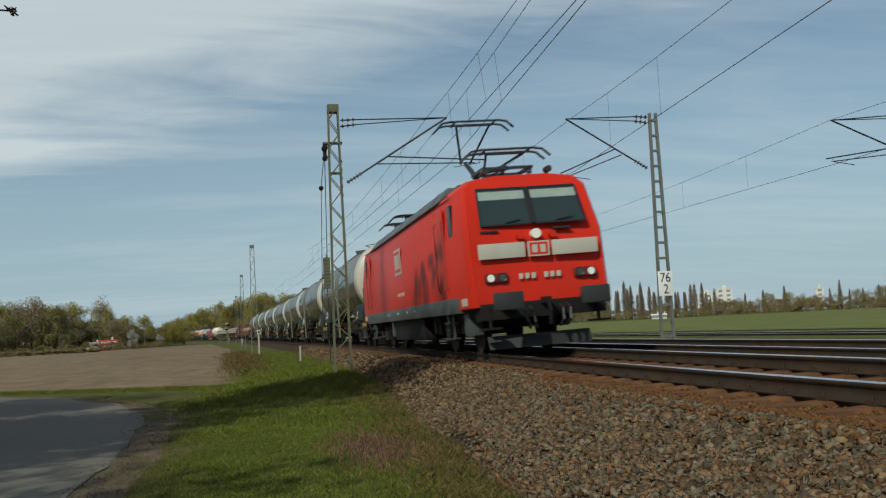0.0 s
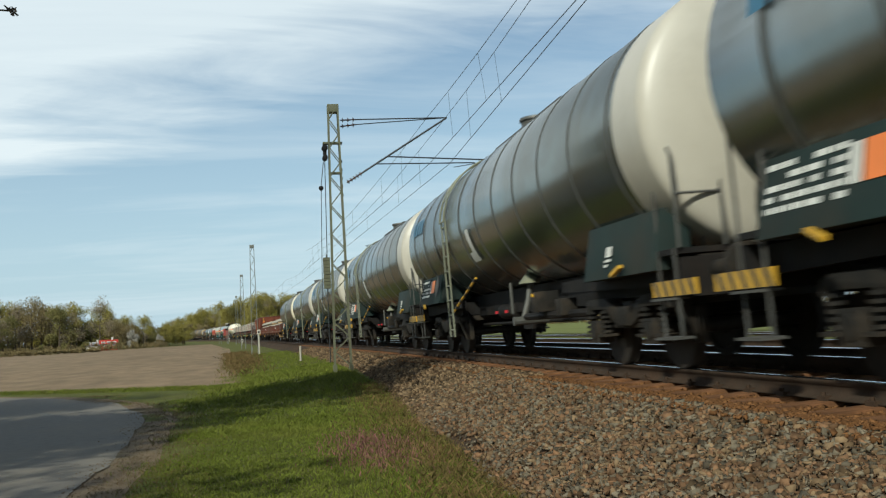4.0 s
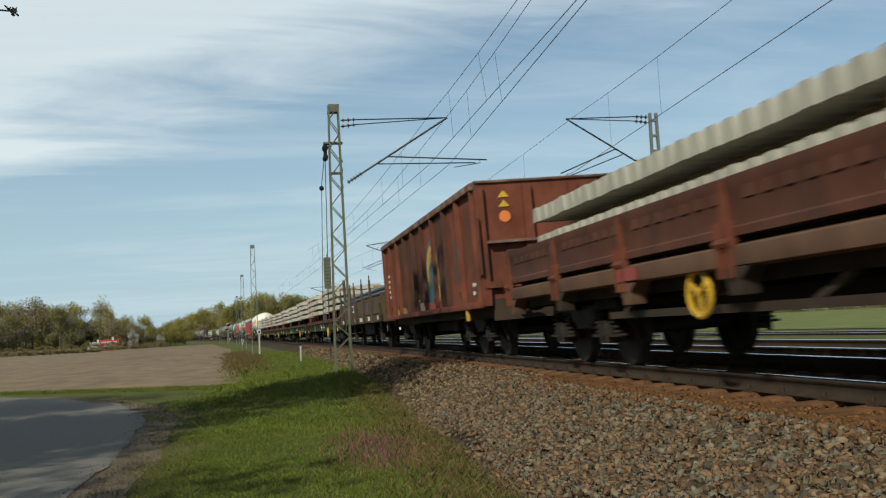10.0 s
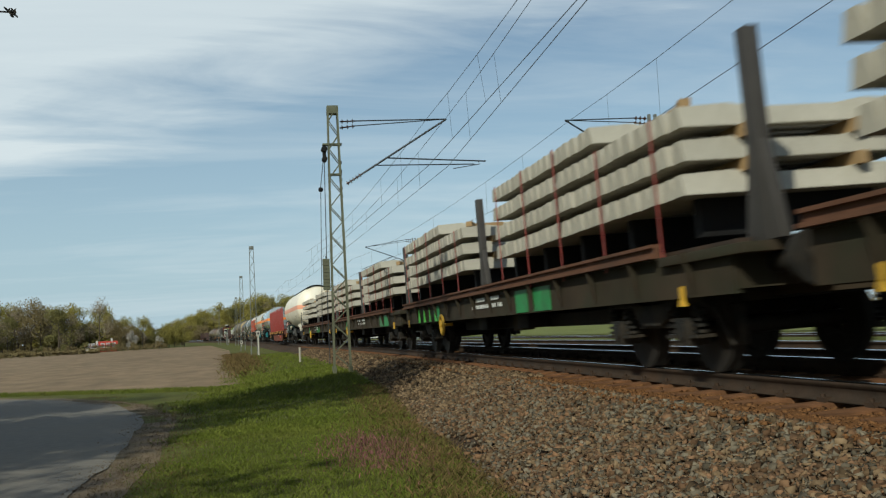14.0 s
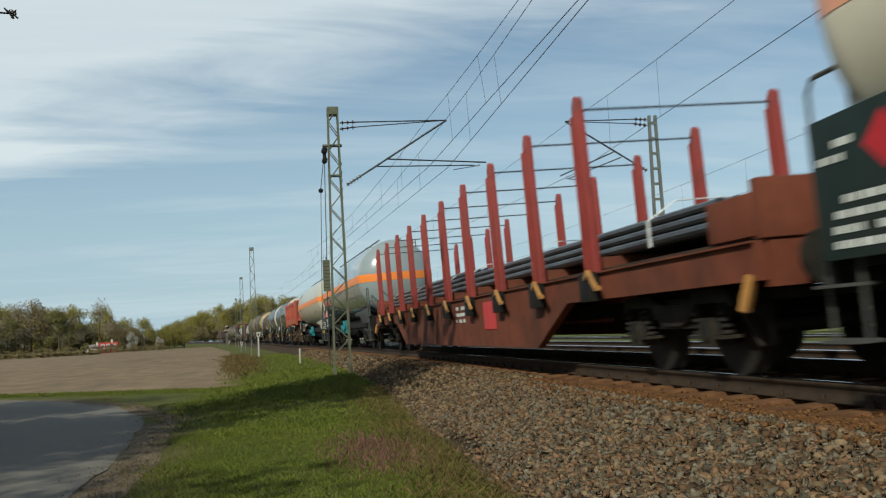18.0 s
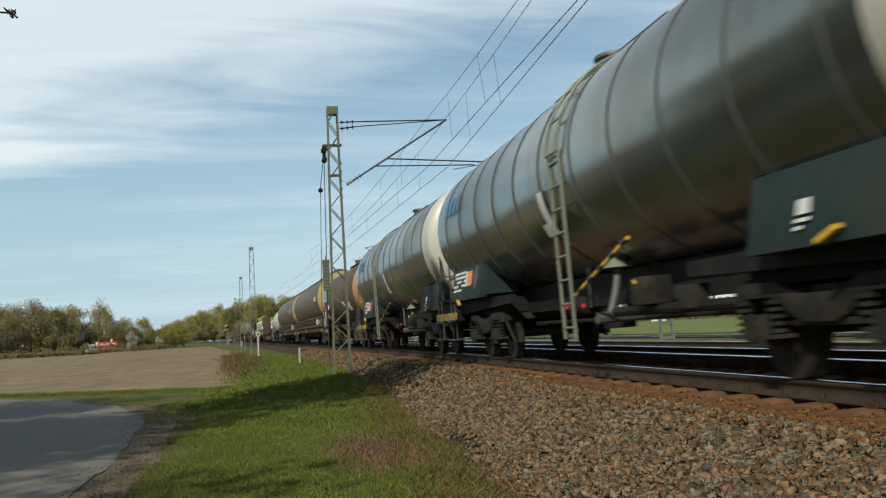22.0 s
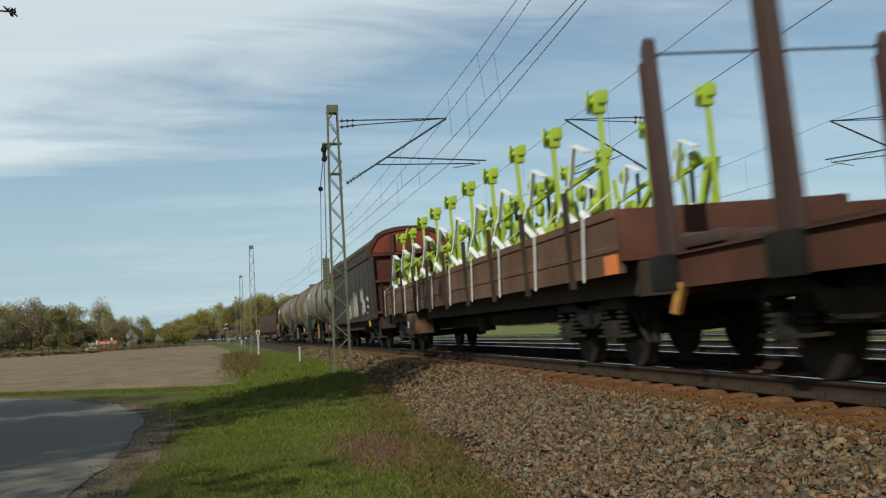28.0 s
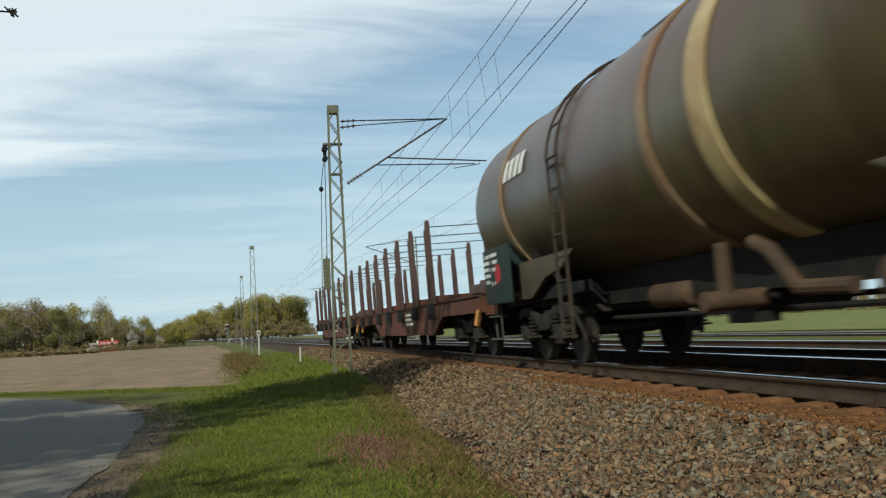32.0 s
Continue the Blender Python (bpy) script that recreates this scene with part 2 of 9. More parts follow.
M_STAKERED = mat("stake_red_paint", (0.29, 0.045, 0.035), 0.55, vary=0.2, scale=2, dirt=(0.09, 0.035, 0.026), dirt_amount=0.6, dirt_scale=2)
M_STAKEBROWN = mat("stake_brown_paint", (0.066, 0.033, 0.027), 0.65, vary=0.25, scale=2, dirt=(0.04, 0.028, 0.022), dirt_amount=0.6, dirt_scale=2)
M_STAKEGREY = mat("stake_grey_steel", (0.050, 0.044, 0.038), 0.65, 0.15, vary=0.2)
M_REDRATCHET = mat("ratchet_strap_red", (0.45, 0.03, 0.04), 0.7, vary=0.15)
M_GASWHITE = mat("gas_tank_cream_white", (0.80, 0.74, 0.60), 0.42, vary=0.05, scale=1, dirt=(0.60, 0.46, 0.24), dirt_amount=0.6, dirt_scale=0.4)
M_GASGREY = mat("gas_tank_blue_grey", (0.29, 0.33, 0.33), 0.22, vary=0.05, scale=1, dirt=(0.2, 0.22, 0.21), dirt_amount=0.4, dirt_scale=0.4, coat=0.8)
M_GASCREAM = mat("gas_tank_pale_cream", (0.50, 0.47, 0.37), 0.32, vary=0.05, scale=1, dirt=(0.33, 0.29, 0.2), dirt_amount=0.5, dirt_scale=0.4, coat=0.2)
M_STRIPE = mat("orange_gas_stripe", (0.85, 0.24, 0.04), 0.4, vary=0.04)
M_STRIPEPALE = mat("faded_orange_gas_stripe", (0.80, 0.36, 0.22), 0.45, vary=0.06)
M_OLIVE = mat("olive_brown_tank", (0.092, 0.068, 0.033), 0.5, 0.0, spec=0.3, vary=0.25, scale=2.5, dirt=(0.058, 0.040, 0.022), dirt_amount=0.85, dirt_scale=0.5, dirt_lo=0.42, dirt_hi=0.66, bump=0.04)
M_BROWNTANK = mat("rust_brown_tank", (0.098, 0.057, 0.032), 0.6, spec=0.22, vary=0.25, scale=2.5, stretch=(0.4, 1, 0.4), dirt=(0.036, 0.026, 0.019), dirt_amount=0.9, dirt_scale=0.55, dirt_lo=0.42, dirt_hi=0.66)
M_LABELFIELD = mat("pale_blue_white_field", (0.30, 0.40, 0.46), 0.5, vary=0.12, scale=2.0, dirt=(0.2, 0.22, 0.2), dirt_amount=0.5, dirt_scale=0.8)
M_PANELGREEN = mat("faded_green_panel_paint", (0.035, 0.062, 0.048), 0.65, vary=0.2, scale=2.5, dirt=(0.05, 0.045, 0.035), dirt_amount=0.6)
M_TANKORANGE = mat("faded_orange_band", (0.40, 0.20, 0.075), 0.5, vary=0.1, dirt=(0.2, 0.11, 0.06), dirt_amount=0.6)
M_GREYTANK = mat("worn_grey_tank", (0.19, 0.178, 0.138), 0.5, 0.0, vary=0.16, scale=1.8, stretch=(0.35, 1, 0.35), dirt=(0.12, 0.095, 0.068), dirt_amount=0.8, dirt_scale=0.8, streak=((0.17, 0.09, 0.05), 0.5, 2.6, 4.3))
M_BANDRUST = mat("rusty_band_cream", (0.21, 0.15, 0.085), 0.6, vary=0.2, scale=3, dirt=(0.17, 0.07, 0.03), dirt_amount=0.9, dirt_scale=1.2)
M_SKIRT = mat("brown_grey_skirt_plate", (0.085, 0.07, 0.052), 0.7, vary=0.2, scale=2, dirt=(0.06, 0.045, 0.035), dirt_amount=0.7)
M_ENDCREAM = mat("dirty_ochre_cream_end", (0.33, 0.235, 0.10), 0.5, vary=0.1, scale=2, dirt=(0.2, 0.14, 0.07), dirt_amount=0.6)
M_RUSTTANK = mat("grey_tank_rust_streaks", (0.225, 0.225, 0.150), 0.45, 0.0, vary=0.25, scale=2.2, stretch=(0.3, 1, 0.3), dirt=(0.12, 0.060, 0.028), dirt_amount=0.9, dirt_scale=0.75, dirt_lo=0.46, dirt_hi=0.62, spec=0.3, streak=((0.110, 0.052, 0.017), 1.0, 1.2, 3.6))
M_BANDCREAM = mat("cream_band_rust_stains", (0.42, 0.34, 0.17), 0.55, vary=0.15, scale=4, dirt=(0.20, 0.08, 0.03), dirt_amount=0.9, dirt_scale=0.9)
M_OLIVEGREEN = mat("olive_grey_tank", (0.080, 0.063, 0.030), 0.36, 0.0, vary=0.3, scale=3.0, dirt=(0.05, 0.029, 0.016), dirt_amount=0.95, dirt_scale=0.8, dirt_lo=0.42, dirt_hi=0.64, stretch=(0.35, 1, 0.35), streak=((0.075, 0.034, 0.015), 0.9, 1.8, 3.8))
# worn red, darkened so that the recessed flaps look shadowed
M_DUMPPANEL = mat("dump_wagon_worn_shadowed_panel", (0.24, 0.075, 0.045), 0.7, vary=0.15, scale=1.5, dirt=(0.12, 0.055, 0.038), dirt_amount=0.7, dirt_scale=0.8)
M_DUMPRED = mat("dump_wagon_orange_red", (0.40, 0.075, 0.038), 0.6, vary=0.1, scale=1.5, dirt=(0.24, 0.07, 0.045), dirt_amount=0.6, dirt_scale=0.9)
M_HOODBROWN = mat("hood_wagon_dark_brown", (0.046, 0.040, 0.034), 0.7, vary=0.25, scale=1.5, stretch=(1, 1, 0.4), dirt=(0.072, 0.062, 0.050), dirt_amount=0.6, dirt_scale=0.8)
# wagon brown with sunlight put into the colour, for sides, ledges and tool box
M_SIDEBROWN = mat("wagon_side_sunlit_brown", (0.15, 0.085, 0.055), 0.75, vary=0.25, scale=2, dirt=(0.07, 0.042, 0.03), dirt_amount=0.7, dirt_scale=0.9)
M_PIPE = mat("dark_steel_pipe", (0.05, 0.058, 0.066), 0.35, 0.6, vary=0.2, scale=6)
M_TEAL = mat("valve_teal_paint", (0.02, 0.20, 0.22), 0.5, vary=0.1)
M_PLANTYELLOW = mat("lime_yellow_machine_paint", (0.34, 0.44, 0.035), 0.5, vary=0.12, scale=3)
M_TARP = mat("white_lashing_strap", (0.72, 0.72, 0.70), 0.7, vary=0.08)
M_GLASS = mat("cab_glass_dark", (0.03, 0.045, 0.045), 0.06, vary=0.05, coat=0.5)
M_LAMP = mat("headlamp_lens", (0.85, 0.83, 0.76), 0.12, vary=0.02)
M_LAMPRING = mat("lamp_surround_black", (0.02, 0.02, 0.02), 0.4)

# ---- mesh helpers ----
class Build:
    """Collects vertices and faces of one part."""

    def __init__(self):
        self.v, self.f = [], []

    def add(self, verts, faces):
        n = len(self.v)
        self.v.extend(tuple(p) for p in verts)
        self.f.extend(tuple(i + n for i in face) for face in faces)
        return self

    def box(self, x0, x1, y0, y1, z0, z1, m=None):
        pts = [Vector(p) for p in ((x0, y0, z0), (x1, y0, z0), (x1, y1, z0), (x0, y1, z0), (x0, y0, z1), (x1, y0, z1), (x1, y1, z1), (x0, y1, z1))]
        if m is not None:
            pts = [m @ p for p in pts]
        return self.add(pts, ((3, 2, 1, 0), (4, 5, 6, 7), (0, 1, 5, 4), (1, 2, 6, 5), (2, 3, 7, 6), (3, 0, 4, 7)))

    def bar(self, a, b, w, h=None, up=(0, 0, 1)):
        """A square bar from a to b."""
        a, b = Vector(a), Vector(b)
        h = h or w
        d = (b - a).normalized()
        u = Vector(up)
        if abs(d.dot(u)) > 0.98:
            u = Vector((1, 0, 0))
        s = d.cross(u).normalized()
        u = s.cross(d)
        pts = [e + s * i * w / 2 + u * j * h / 2 for e in (a, b) for i, j in ((-1, -1), (1, -1), (1, 1), (-1, 1))]
        return self.add(pts, ((3, 2, 1, 0), (4, 5, 6, 7), (0, 1, 5, 4), (1, 2, 6, 5), (2, 3, 7, 6), (3, 0, 4, 7)))

    def rod(self, a, b, r, n=8, r2=None, cap=True):
        a, b = Vector(a), Vector(b)
        r2 = r if r2 is None else r2
        d = (b - a).normalized()
        s = d.cross(Vector((0, 0, 1)) if abs(d.z) < 0.9 else Vector((1, 0, 0))).normalized()
        u = s.cross(d)
        ring = [(math.cos(2 * math.pi * k / n), math.sin(2 * math.pi * k / n)) for k in range(n)]
        pts = [a + s * c * r + u * q * r for c, q in ring] + [b + s * c * r2 + u * q * r2 for c, q in ring]
        faces = [(k, (k + 1) % n, n + (k + 1) % n, n + k) for k in range(n)]
        if cap:
            faces += [tuple(range(n - 1, -1, -1)), tuple(range(n, 2 * n))]
        return self.add(pts, faces)

    def path(self, pts, r, n=6):
        """A bent tube through the points, in one piece."""
        pts = [Vector(p) for p in pts]
        rings, base = [], len(self.v)
        for i, p in enumerate(pts):
            d = (pts[min(i + 1, len(pts) - 1)] - pts[max(i - 1, 0)]).normalized()
            s = d.cross(Vector((0, 0, 1)) if abs(d.z) < 0.9 else Vector((0, 1, 0))).normalized()
            u = s.cross(d)
            if rings and (s.dot(rings[-1][0]) < 0):
                s, u = -s, -u
            rings.append((s, u))
            self.v.extend(tuple(p + s * r * math.cos(2 * math.pi * k / n) + u * r * math.sin(2 * math.pi * k / n)) for k in range(n))
        for i in range(len(pts) - 1):
            for k in range(n):
                a, b = base + i * n + k, base + i * n + (k + 1) % n
                self.f.append((a, b, b + n, a + n))
        self.f.append(tuple(range(base + n - 1, base - 1, -1)))
        self.f.append(tuple(range(base + (len(pts) - 1) * n, base + len(pts) * n)))
        return self

    def lathe(self, profile, n=40, cx=0.0, cz=0.0, a0=0.0, a1=2 * math.pi, axis="y"):
        """Turns (along, radius) pairs round an axis; a0..a1 from the bottom, clockwise seen from the front."""
        full = abs(a1 - a0) > 6.28
        m = n if full else n + 1
        pts = []
        for y, r in profile:
            for k in range(m):
                a = a0 + (a1 - a0) * k / n
                x, z = -math.sin(a) * r, -math.cos(a) * r
                pts.append((cx + x, y, cz + z) if axis == "y" else (y, cx + x, cz + z) if axis == "x" else (cx + x, cz + z, y))
        faces = []
        for i in range(len(profile) - 1):
            for k in range(n):
                k2 = (k + 1) % m
                faces.append((i * m + k, i * m + k2, (i + 1) * m + k2, (i + 1) * m + k))
        return self.add(pts, faces)

    def prism(self, poly, a, b, axis="x"):
        """A flat outline pushed from a to b along an axis. The outline holds (y, z), (x, z) or (x, y)."""
        n = len(poly)
        put = {"x": lambda p, c: (c, p[0], p[1]), "y": lambda p, c: (p[0], c, p[1]), "z": lambda p, c: (p[0], p[1], c)}[axis]
        pts = [put(p, a) for p in poly] + [put(p, b) for p in poly]
        faces = [(k, (k + 1) % n, n + (k + 1) % n, n + k) for k in range(n)] + [tuple(range(n - 1, -1, -1)), tuple(range(n, 2 * n))]
        return self.add(pts, faces)

    def mesh(self, name, material, bevel=0.0, angle=0.6):
        me = bpy.data.meshes.new(name)
        me.from_pydata(self.v, [], self.f)
        bm = bmesh.new()
        bm.from_mesh(me)
        bmesh.ops.recalc_face_normals(bm, faces=bm.faces)
        if bevel:
            bmesh.ops.bevel(bm, geom=[e for e in bm.edges if e.calc_face_angle(0) > 0.7], offset=bevel, segments=2, affect="EDGES", profile=0.6, clamp_overlap=True)
        bm.to_mesh(me)
        bm.free()
        me.polygons.foreach_set("use_smooth", [True] * len(me.polygons))
        me.set_sharp_from_angle(angle=angle)
        me.materials.append(material)
        return me


def part(name, shape, material=None, parent=None, label="", at=None, bevel=0.0, angle=0.6):
    """Links a shape, or a mesh that is there already, as one object under its parent."""
    me = shape.mesh(name, material, bevel, angle) if isinstance(shape, Build) else shape
    ob = new(name, me)
    if parent is not None:
        ob.parent = parent
    if at is not None:
        ob.matrix_basis = at if isinstance(at, Matrix) else Matrix.Translation(at)
    return tagged(ob, label)


def thing(name, label, category, group="", kind="", at=None):
    ob = new(name)
    ob.empty_display_size = 0.3
    if at is not None:
        ob.matrix_basis = at
    return tagged(ob, label, category, group, kind)


def quick_mesh(name, verts, faces, material, smooth=False):
    """A large joined mesh from arrays of vertices and equal-sided faces."""
    me = bpy.data.meshes.new(name)
    verts, faces = np.asarray(verts, np.float32), np.asarray(faces, np.int32)
    k = faces.shape[1]
    me.vertices.add(len(verts))
    me.vertices.foreach_set("co", verts.ravel())
    me.loops.add(faces.size)
    me.loops.foreach_set("vertex_index", faces.ravel())
    me.polygons.add(len(faces))
    me.polygons.foreach_set("loop_start", np.arange(0, faces.size, k, dtype=np.int32))
    me.update(calc_edges=True)
    if smooth:
        me.polygons.foreach_set("use_smooth", [True] * len(faces))
    me.materials.append(material)
    return me


# ---- the line's course: straight past the camera, then a bend to the left ----
BENDS = ((-800, 0.0), (18, 0.0), (40, -0.030), (120, -0.052), (220, -0.062), (500, -0.20), (1200, -0.25))
_S = np.arange(-800, 1200, 1.0)
_TH = np.interp(_S, [b[0] for b in BENDS], [b[1] for b in BENDS])
_PX = np.concatenate([[0], np.cumsum(np.sin(_TH))[:-1]])
_PY = np.concatenate([[0], np.cumsum(np.cos(_TH))[:-1]]) - 800
CANT = 0.039


def course(s, off=0.0):
    """Place of the line at s metres, off metres to its right: x, y and heading."""
    x, y, th = (float(np.interp(s, _S, a)) for a in (_PX, _PY, _TH))
    return x + off * math.cos(th), y - off * math.sin(th), th


def rise(s):
    return 0.0026 * max(0.0, s - 90)


def on_line(s, off=0.0, cant=CANT):
    x, y, th = course(s, off)
    return Matrix.Translation((x, y, rise(s))) @ Matrix.Rotation(-th, 4, "Z") @ Matrix.Rotation(-cant, 4, "Y")


# ---- ground ----
def smooth(a, b, v):
    t = np.clip((v - a) / (b - a), 0, 1)
    return t * t * (3 - 2 * t)


def ground_z(x, y):
    """Verge, low shoulder beside the ballast, level land beyond; the line climbs gently far off."""
    xc = np.interp(y, _PY, _PX)
    near = -0.86 + 0.30 * smooth(7, 30, y) * smooth(-7.0, -3.0, x - xc)
    right = -0.30 - 0.25 * smooth(16, 30, x - xc)
    z = near + (right - near) * smooth(-2.6, 2.0, x - xc)
    far = 0.0026 * np.maximum(0.0, y - 90)
    bumps = 0.03 * np.sin(x * 1.7 + 0.6 * y) * np.sin(y * 1.1 - x * 0.4) * smooth(-3.2, -4.5, x - xc) * smooth(31, 25, y) * smooth(1, 5, y)
    return z + np.minimum(far, 1.6) * smooth(-60, -5, x - xc) * 0.9 + bumps


def strip(name, xs, ys, lift, material, label="", category="", kind="structure", bank=None):
    X, Y = np.meshgrid(xs, ys, indexing="ij")
    if bank is not None:
        X, Y = bank(X, Y)
    Z = ground_z(X, Y) + lift
    n, m = X.shape
    idx = np.arange(n * m).reshape(n, m)
    faces = np.stack([idx[:-1, :-1], idx[1:, :-1], idx[1:, 1:], idx[:-1, 1:]], -1).reshape(-1, 4)
    ob = new(name, quick_mesh(name, np.stack([X, Y, Z], -1).reshape(-1, 3), faces, material, True))
    return tagged(ob, label, category, "", kind)


M_GRASS = mat("verge_turf", (0.090, 0.098, 0.020), 0.95, vary=0.3, scale=2.2, dirt=(0.10, 0.075, 0.035), dirt_amount=0.75, dirt_scale=0.35, bump=0.6, bump_scale=30)
M_SOIL = mat("dry_tilled_soil", (0.225, 0.160, 0.096), 0.97, vary=0.35, scale=0.9, dirt=(0.15, 0.102, 0.060), dirt_amount=0.8, dirt_scale=0.10, bump=1.0, bump_scale=4, stretch=(1, 0.35, 1))
M_ROAD = mat("worn_grey_asphalt", (0.185, 0.168, 0.142), 0.9, vary=0.15, scale=6, dirt=(0.20, 0.175, 0.135), dirt_amount=0.7, dirt_scale=0.5, bump=0.35, bump_scale=90)
M_DUSTEDGE = mat("dusty_road_shoulder", (0.175, 0.13, 0.085), 0.97, vary=0.25, scale=3, dirt=(0.07, 0.062, 0.026), dirt_amount=0.85, dirt_scale=0.5, bump=0.2, bump_scale=40)
M_BALLASTBED = mat("ballast_bed_brown_grey", (0.05, 0.036, 0.024), 0.95, vary=0.35, scale=14, dirt=(0.12, 0.06, 0.03), dirt_amount=0.5, dirt_scale=0.8, bump=1.0, bump_scale=22)
M_STONE = mat("ballast_stone", (0.140, 0.098, 0.056), 0.9, vary=0.25, scale=8, dirt=(0.125, 0.068, 0.034), dirt_amount=0.6, dirt_scale=1.5, island=0.72)
M_STONERED = mat("ballast_stone_reddish", (0.150, 0.086, 0.046), 0.9, vary=0.25, scale=8, dirt=(0.10, 0.07, 0.045), dirt_amount=0.5, dirt_scale=1.5, island=0.55)
M_STONEGREY = mat("ballast_stone_dull_grey", (0.128, 0.108, 0.076), 0.9, vary=0.25, scale=8, dirt=(0.10, 0.08, 0.055), dirt_amount=0.5, dirt_scale=1.5, island=0.6)
M_RUSTSTONE = mat("ballast_stone_rust_stained", (0.145, 0.07, 0.028), 0.92, vary=0.25, scale=8, island=0.3)
M_MEADOW = mat("green_meadow", (0.145, 0.160, 0.042), 0.95, vary=0.35, scale=0.25, dirt=(0.17, 0.15, 0.06), dirt_amount=0.6, dirt_scale=0.05, bump=0.4, bump_scale=3)

gx = np.concatenate([[-3000, -1200, -500, -250, -120], np.arange(-80, -20, 5), np.arange(-20, -9, 1.0), np.arange(-9, 6, 0.35), np.arange(6, 40, 2), [50, 80, 130, 250, 500, 1200, 3000]])
gy = np.concatenate([[-3000, -800, -200, -60], np.arange(-30, 0, 3), np.arange(0, 40, 0.6), np.arange(40, 120, 3), np.arange(120, 500, 20), [600, 900, 1500, 3000]])
strip("ground", gx, gy, 0.0, M_GRASS, "short green verge grass with bare dry patches", "ground")
strip("meadow", np.concatenate([np.arange(18.5, 60, 4), [90, 150, 300, 700, 1500]]), np.concatenate([np.arange(-60, 200, 8), [260, 400, 700, 1200]]), 0.03, M_MEADOW,
      "wide flat spring-green meadow beyond the tracks", "meadow", bank=lambda X, Y: (X + np.interp(Y, _PY, _PX), Y))


def field_shape(U, V):
    """Tilled field: u from the verge to the far left, v away from the road."""
    right = np.interp(V, (29, 34, 126, 240), (-5.95, -6.3, -9.9, -18.5))
    near = 28.6 + np.maximum(0, U) * 0.62
    return right - U * (1 + 0.3 * (V - 29) / 200), np.where(V < 31, near, np.maximum(V, near))


strip("tilled_field", np.concatenate([np.linspace(0, 20, 28), [26, 34, 46, 60, 80, 110, 150, 200]]), np.concatenate([[29], np.arange(31.5, 70, 1.5), np.arange(70, 236, 5)]), 0.02, M_SOIL,
      "bare brown tilled field with faint furrows", "field", bank=field_shape)

# the road: along the line, then a sharp bend to the left in front of the field
ROAD_MID = ((-10.3, -60), (-10.2, -20), (-10.05, 0), (-9.95, 9), (-10.0, 14), (-10.3, 18.5), (-11.2, 22.5), (-13.0, 26.0), (-16.0, 29.2), (-21, 32.8), (-32, 40), (-60, 58), (-140, 108))


def ribbon(name, mid, half, lift, material, label, category, across=7):
    P = np.array(mid, float)
    d = np.concatenate([[0], np.cumsum(np.hypot(*np.diff(P, axis=0).T))])
    t = np.unique(np.concatenate([np.arange(0, d[-1], 0.5), [d[-1]]]))
    x, y = np.interp(t, d, P[:, 0]), np.interp(t, d, P[:, 1])
    for _ in range(20):
        x[1:-1], y[1:-1] = (x[:-2] + 2 * x[1:-1] + x[2:]) / 4, (y[:-2] + 2 * y[1:-1] + y[2:]) / 4
    tx, ty = np.gradient(x), np.gradient(y)
    ln = np.hypot(tx, ty)
    u = np.linspace(-1, 1, across)
    wob = 1 + 0.012 * np.sin(t * 0.9) + 0.010 * np.sin(t * 2.3) + 0.008 * np.sin(t * 5.1 + 1)
    X = x[None] + u[:, None] * half * wob * (ty / ln)[None]
    Y = y[None] - u[:, None] * half * wob * (tx / ln)[None]
    Z = ground_z(X, Y) + lift - 0.01 * np.abs(u[:, None])
    idx = np.arange(X.size).reshape(X.shape)
    faces = np.stack([idx[:-1, :-1], idx[1:, :-1], idx[1:, 1:], idx[:-1, 1:]], -1).reshape(-1, 4)
    return tagged(new(name, quick_mesh(name, np.stack([X, Y, Z], -1).reshape(-1, 3), faces, material, True)), label, category, "", "structure")


ribbon("road_shoulder", ROAD_MID, 3.2, 0.014, M_DUSTEDGE, "dusty bare strip beside the road", "road edge")
ribbon("road", ROAD_MID, 2.65, 0.028, M_ROAD, "narrow worn asphalt lane in tree shade", "road")

# ---- tracks ----
def bed(name, off, left, right, s0, s1, z_top, z_left, z_right, label):
    """Ballast bed with sloping shoulders along the line."""
    ss = np.concatenate([np.arange(s0, 60, 1.5), np.arange(60, s1, 8)])
    prof = ((left[1], z_left), (left[0], z_top), (0, z_top + 0.01), (right[0], z_top), (right[1], z_right))
    V = []
    for s in ss:
        x, y, th = course(s)
        for o, z in prof:
            V.append((x + (o + off) * math.cos(th), y - (o + off) * math.sin(th), z + rise(s)))
    n, k = len(ss), len(prof)
    idx = np.arange(n * k).reshape(n, k)
    faces = np.stack([idx[:-1, :-1], idx[:-1, 1:], idx[1:, 1:], idx[1:, :-1]], -1).reshape(-1, 4)
    return tagged(new(name, quick_mesh(name, V, faces, M_BALLASTBED)), label, "track bed", "", "structure")


TRACKS = ((0.0, 0.0, CANT), (4.25, -0.04, 0.03), (13.4, -0.22, 0.0))
bed("track_bed", 0.0, (-1.75, -3.7), (2.1, 3.0), -60, 520, -0.26, -0.98, -0.5, "brown-grey stone ballast bed with a loose sloping shoulder")
bed("track_bed", 4.25, (-2.0, -2.6), (1.9, 2.8), -60, 520, -0.27, -0.45, -0.6, "brown-grey stone ballast bed of the second track")
bed("track_bed", 13.4, (-1.6, -2.3), (1.6, 2.4), -60, 520, -0.40, -0.62, -0.75, "pale old ballast bed of a siding")

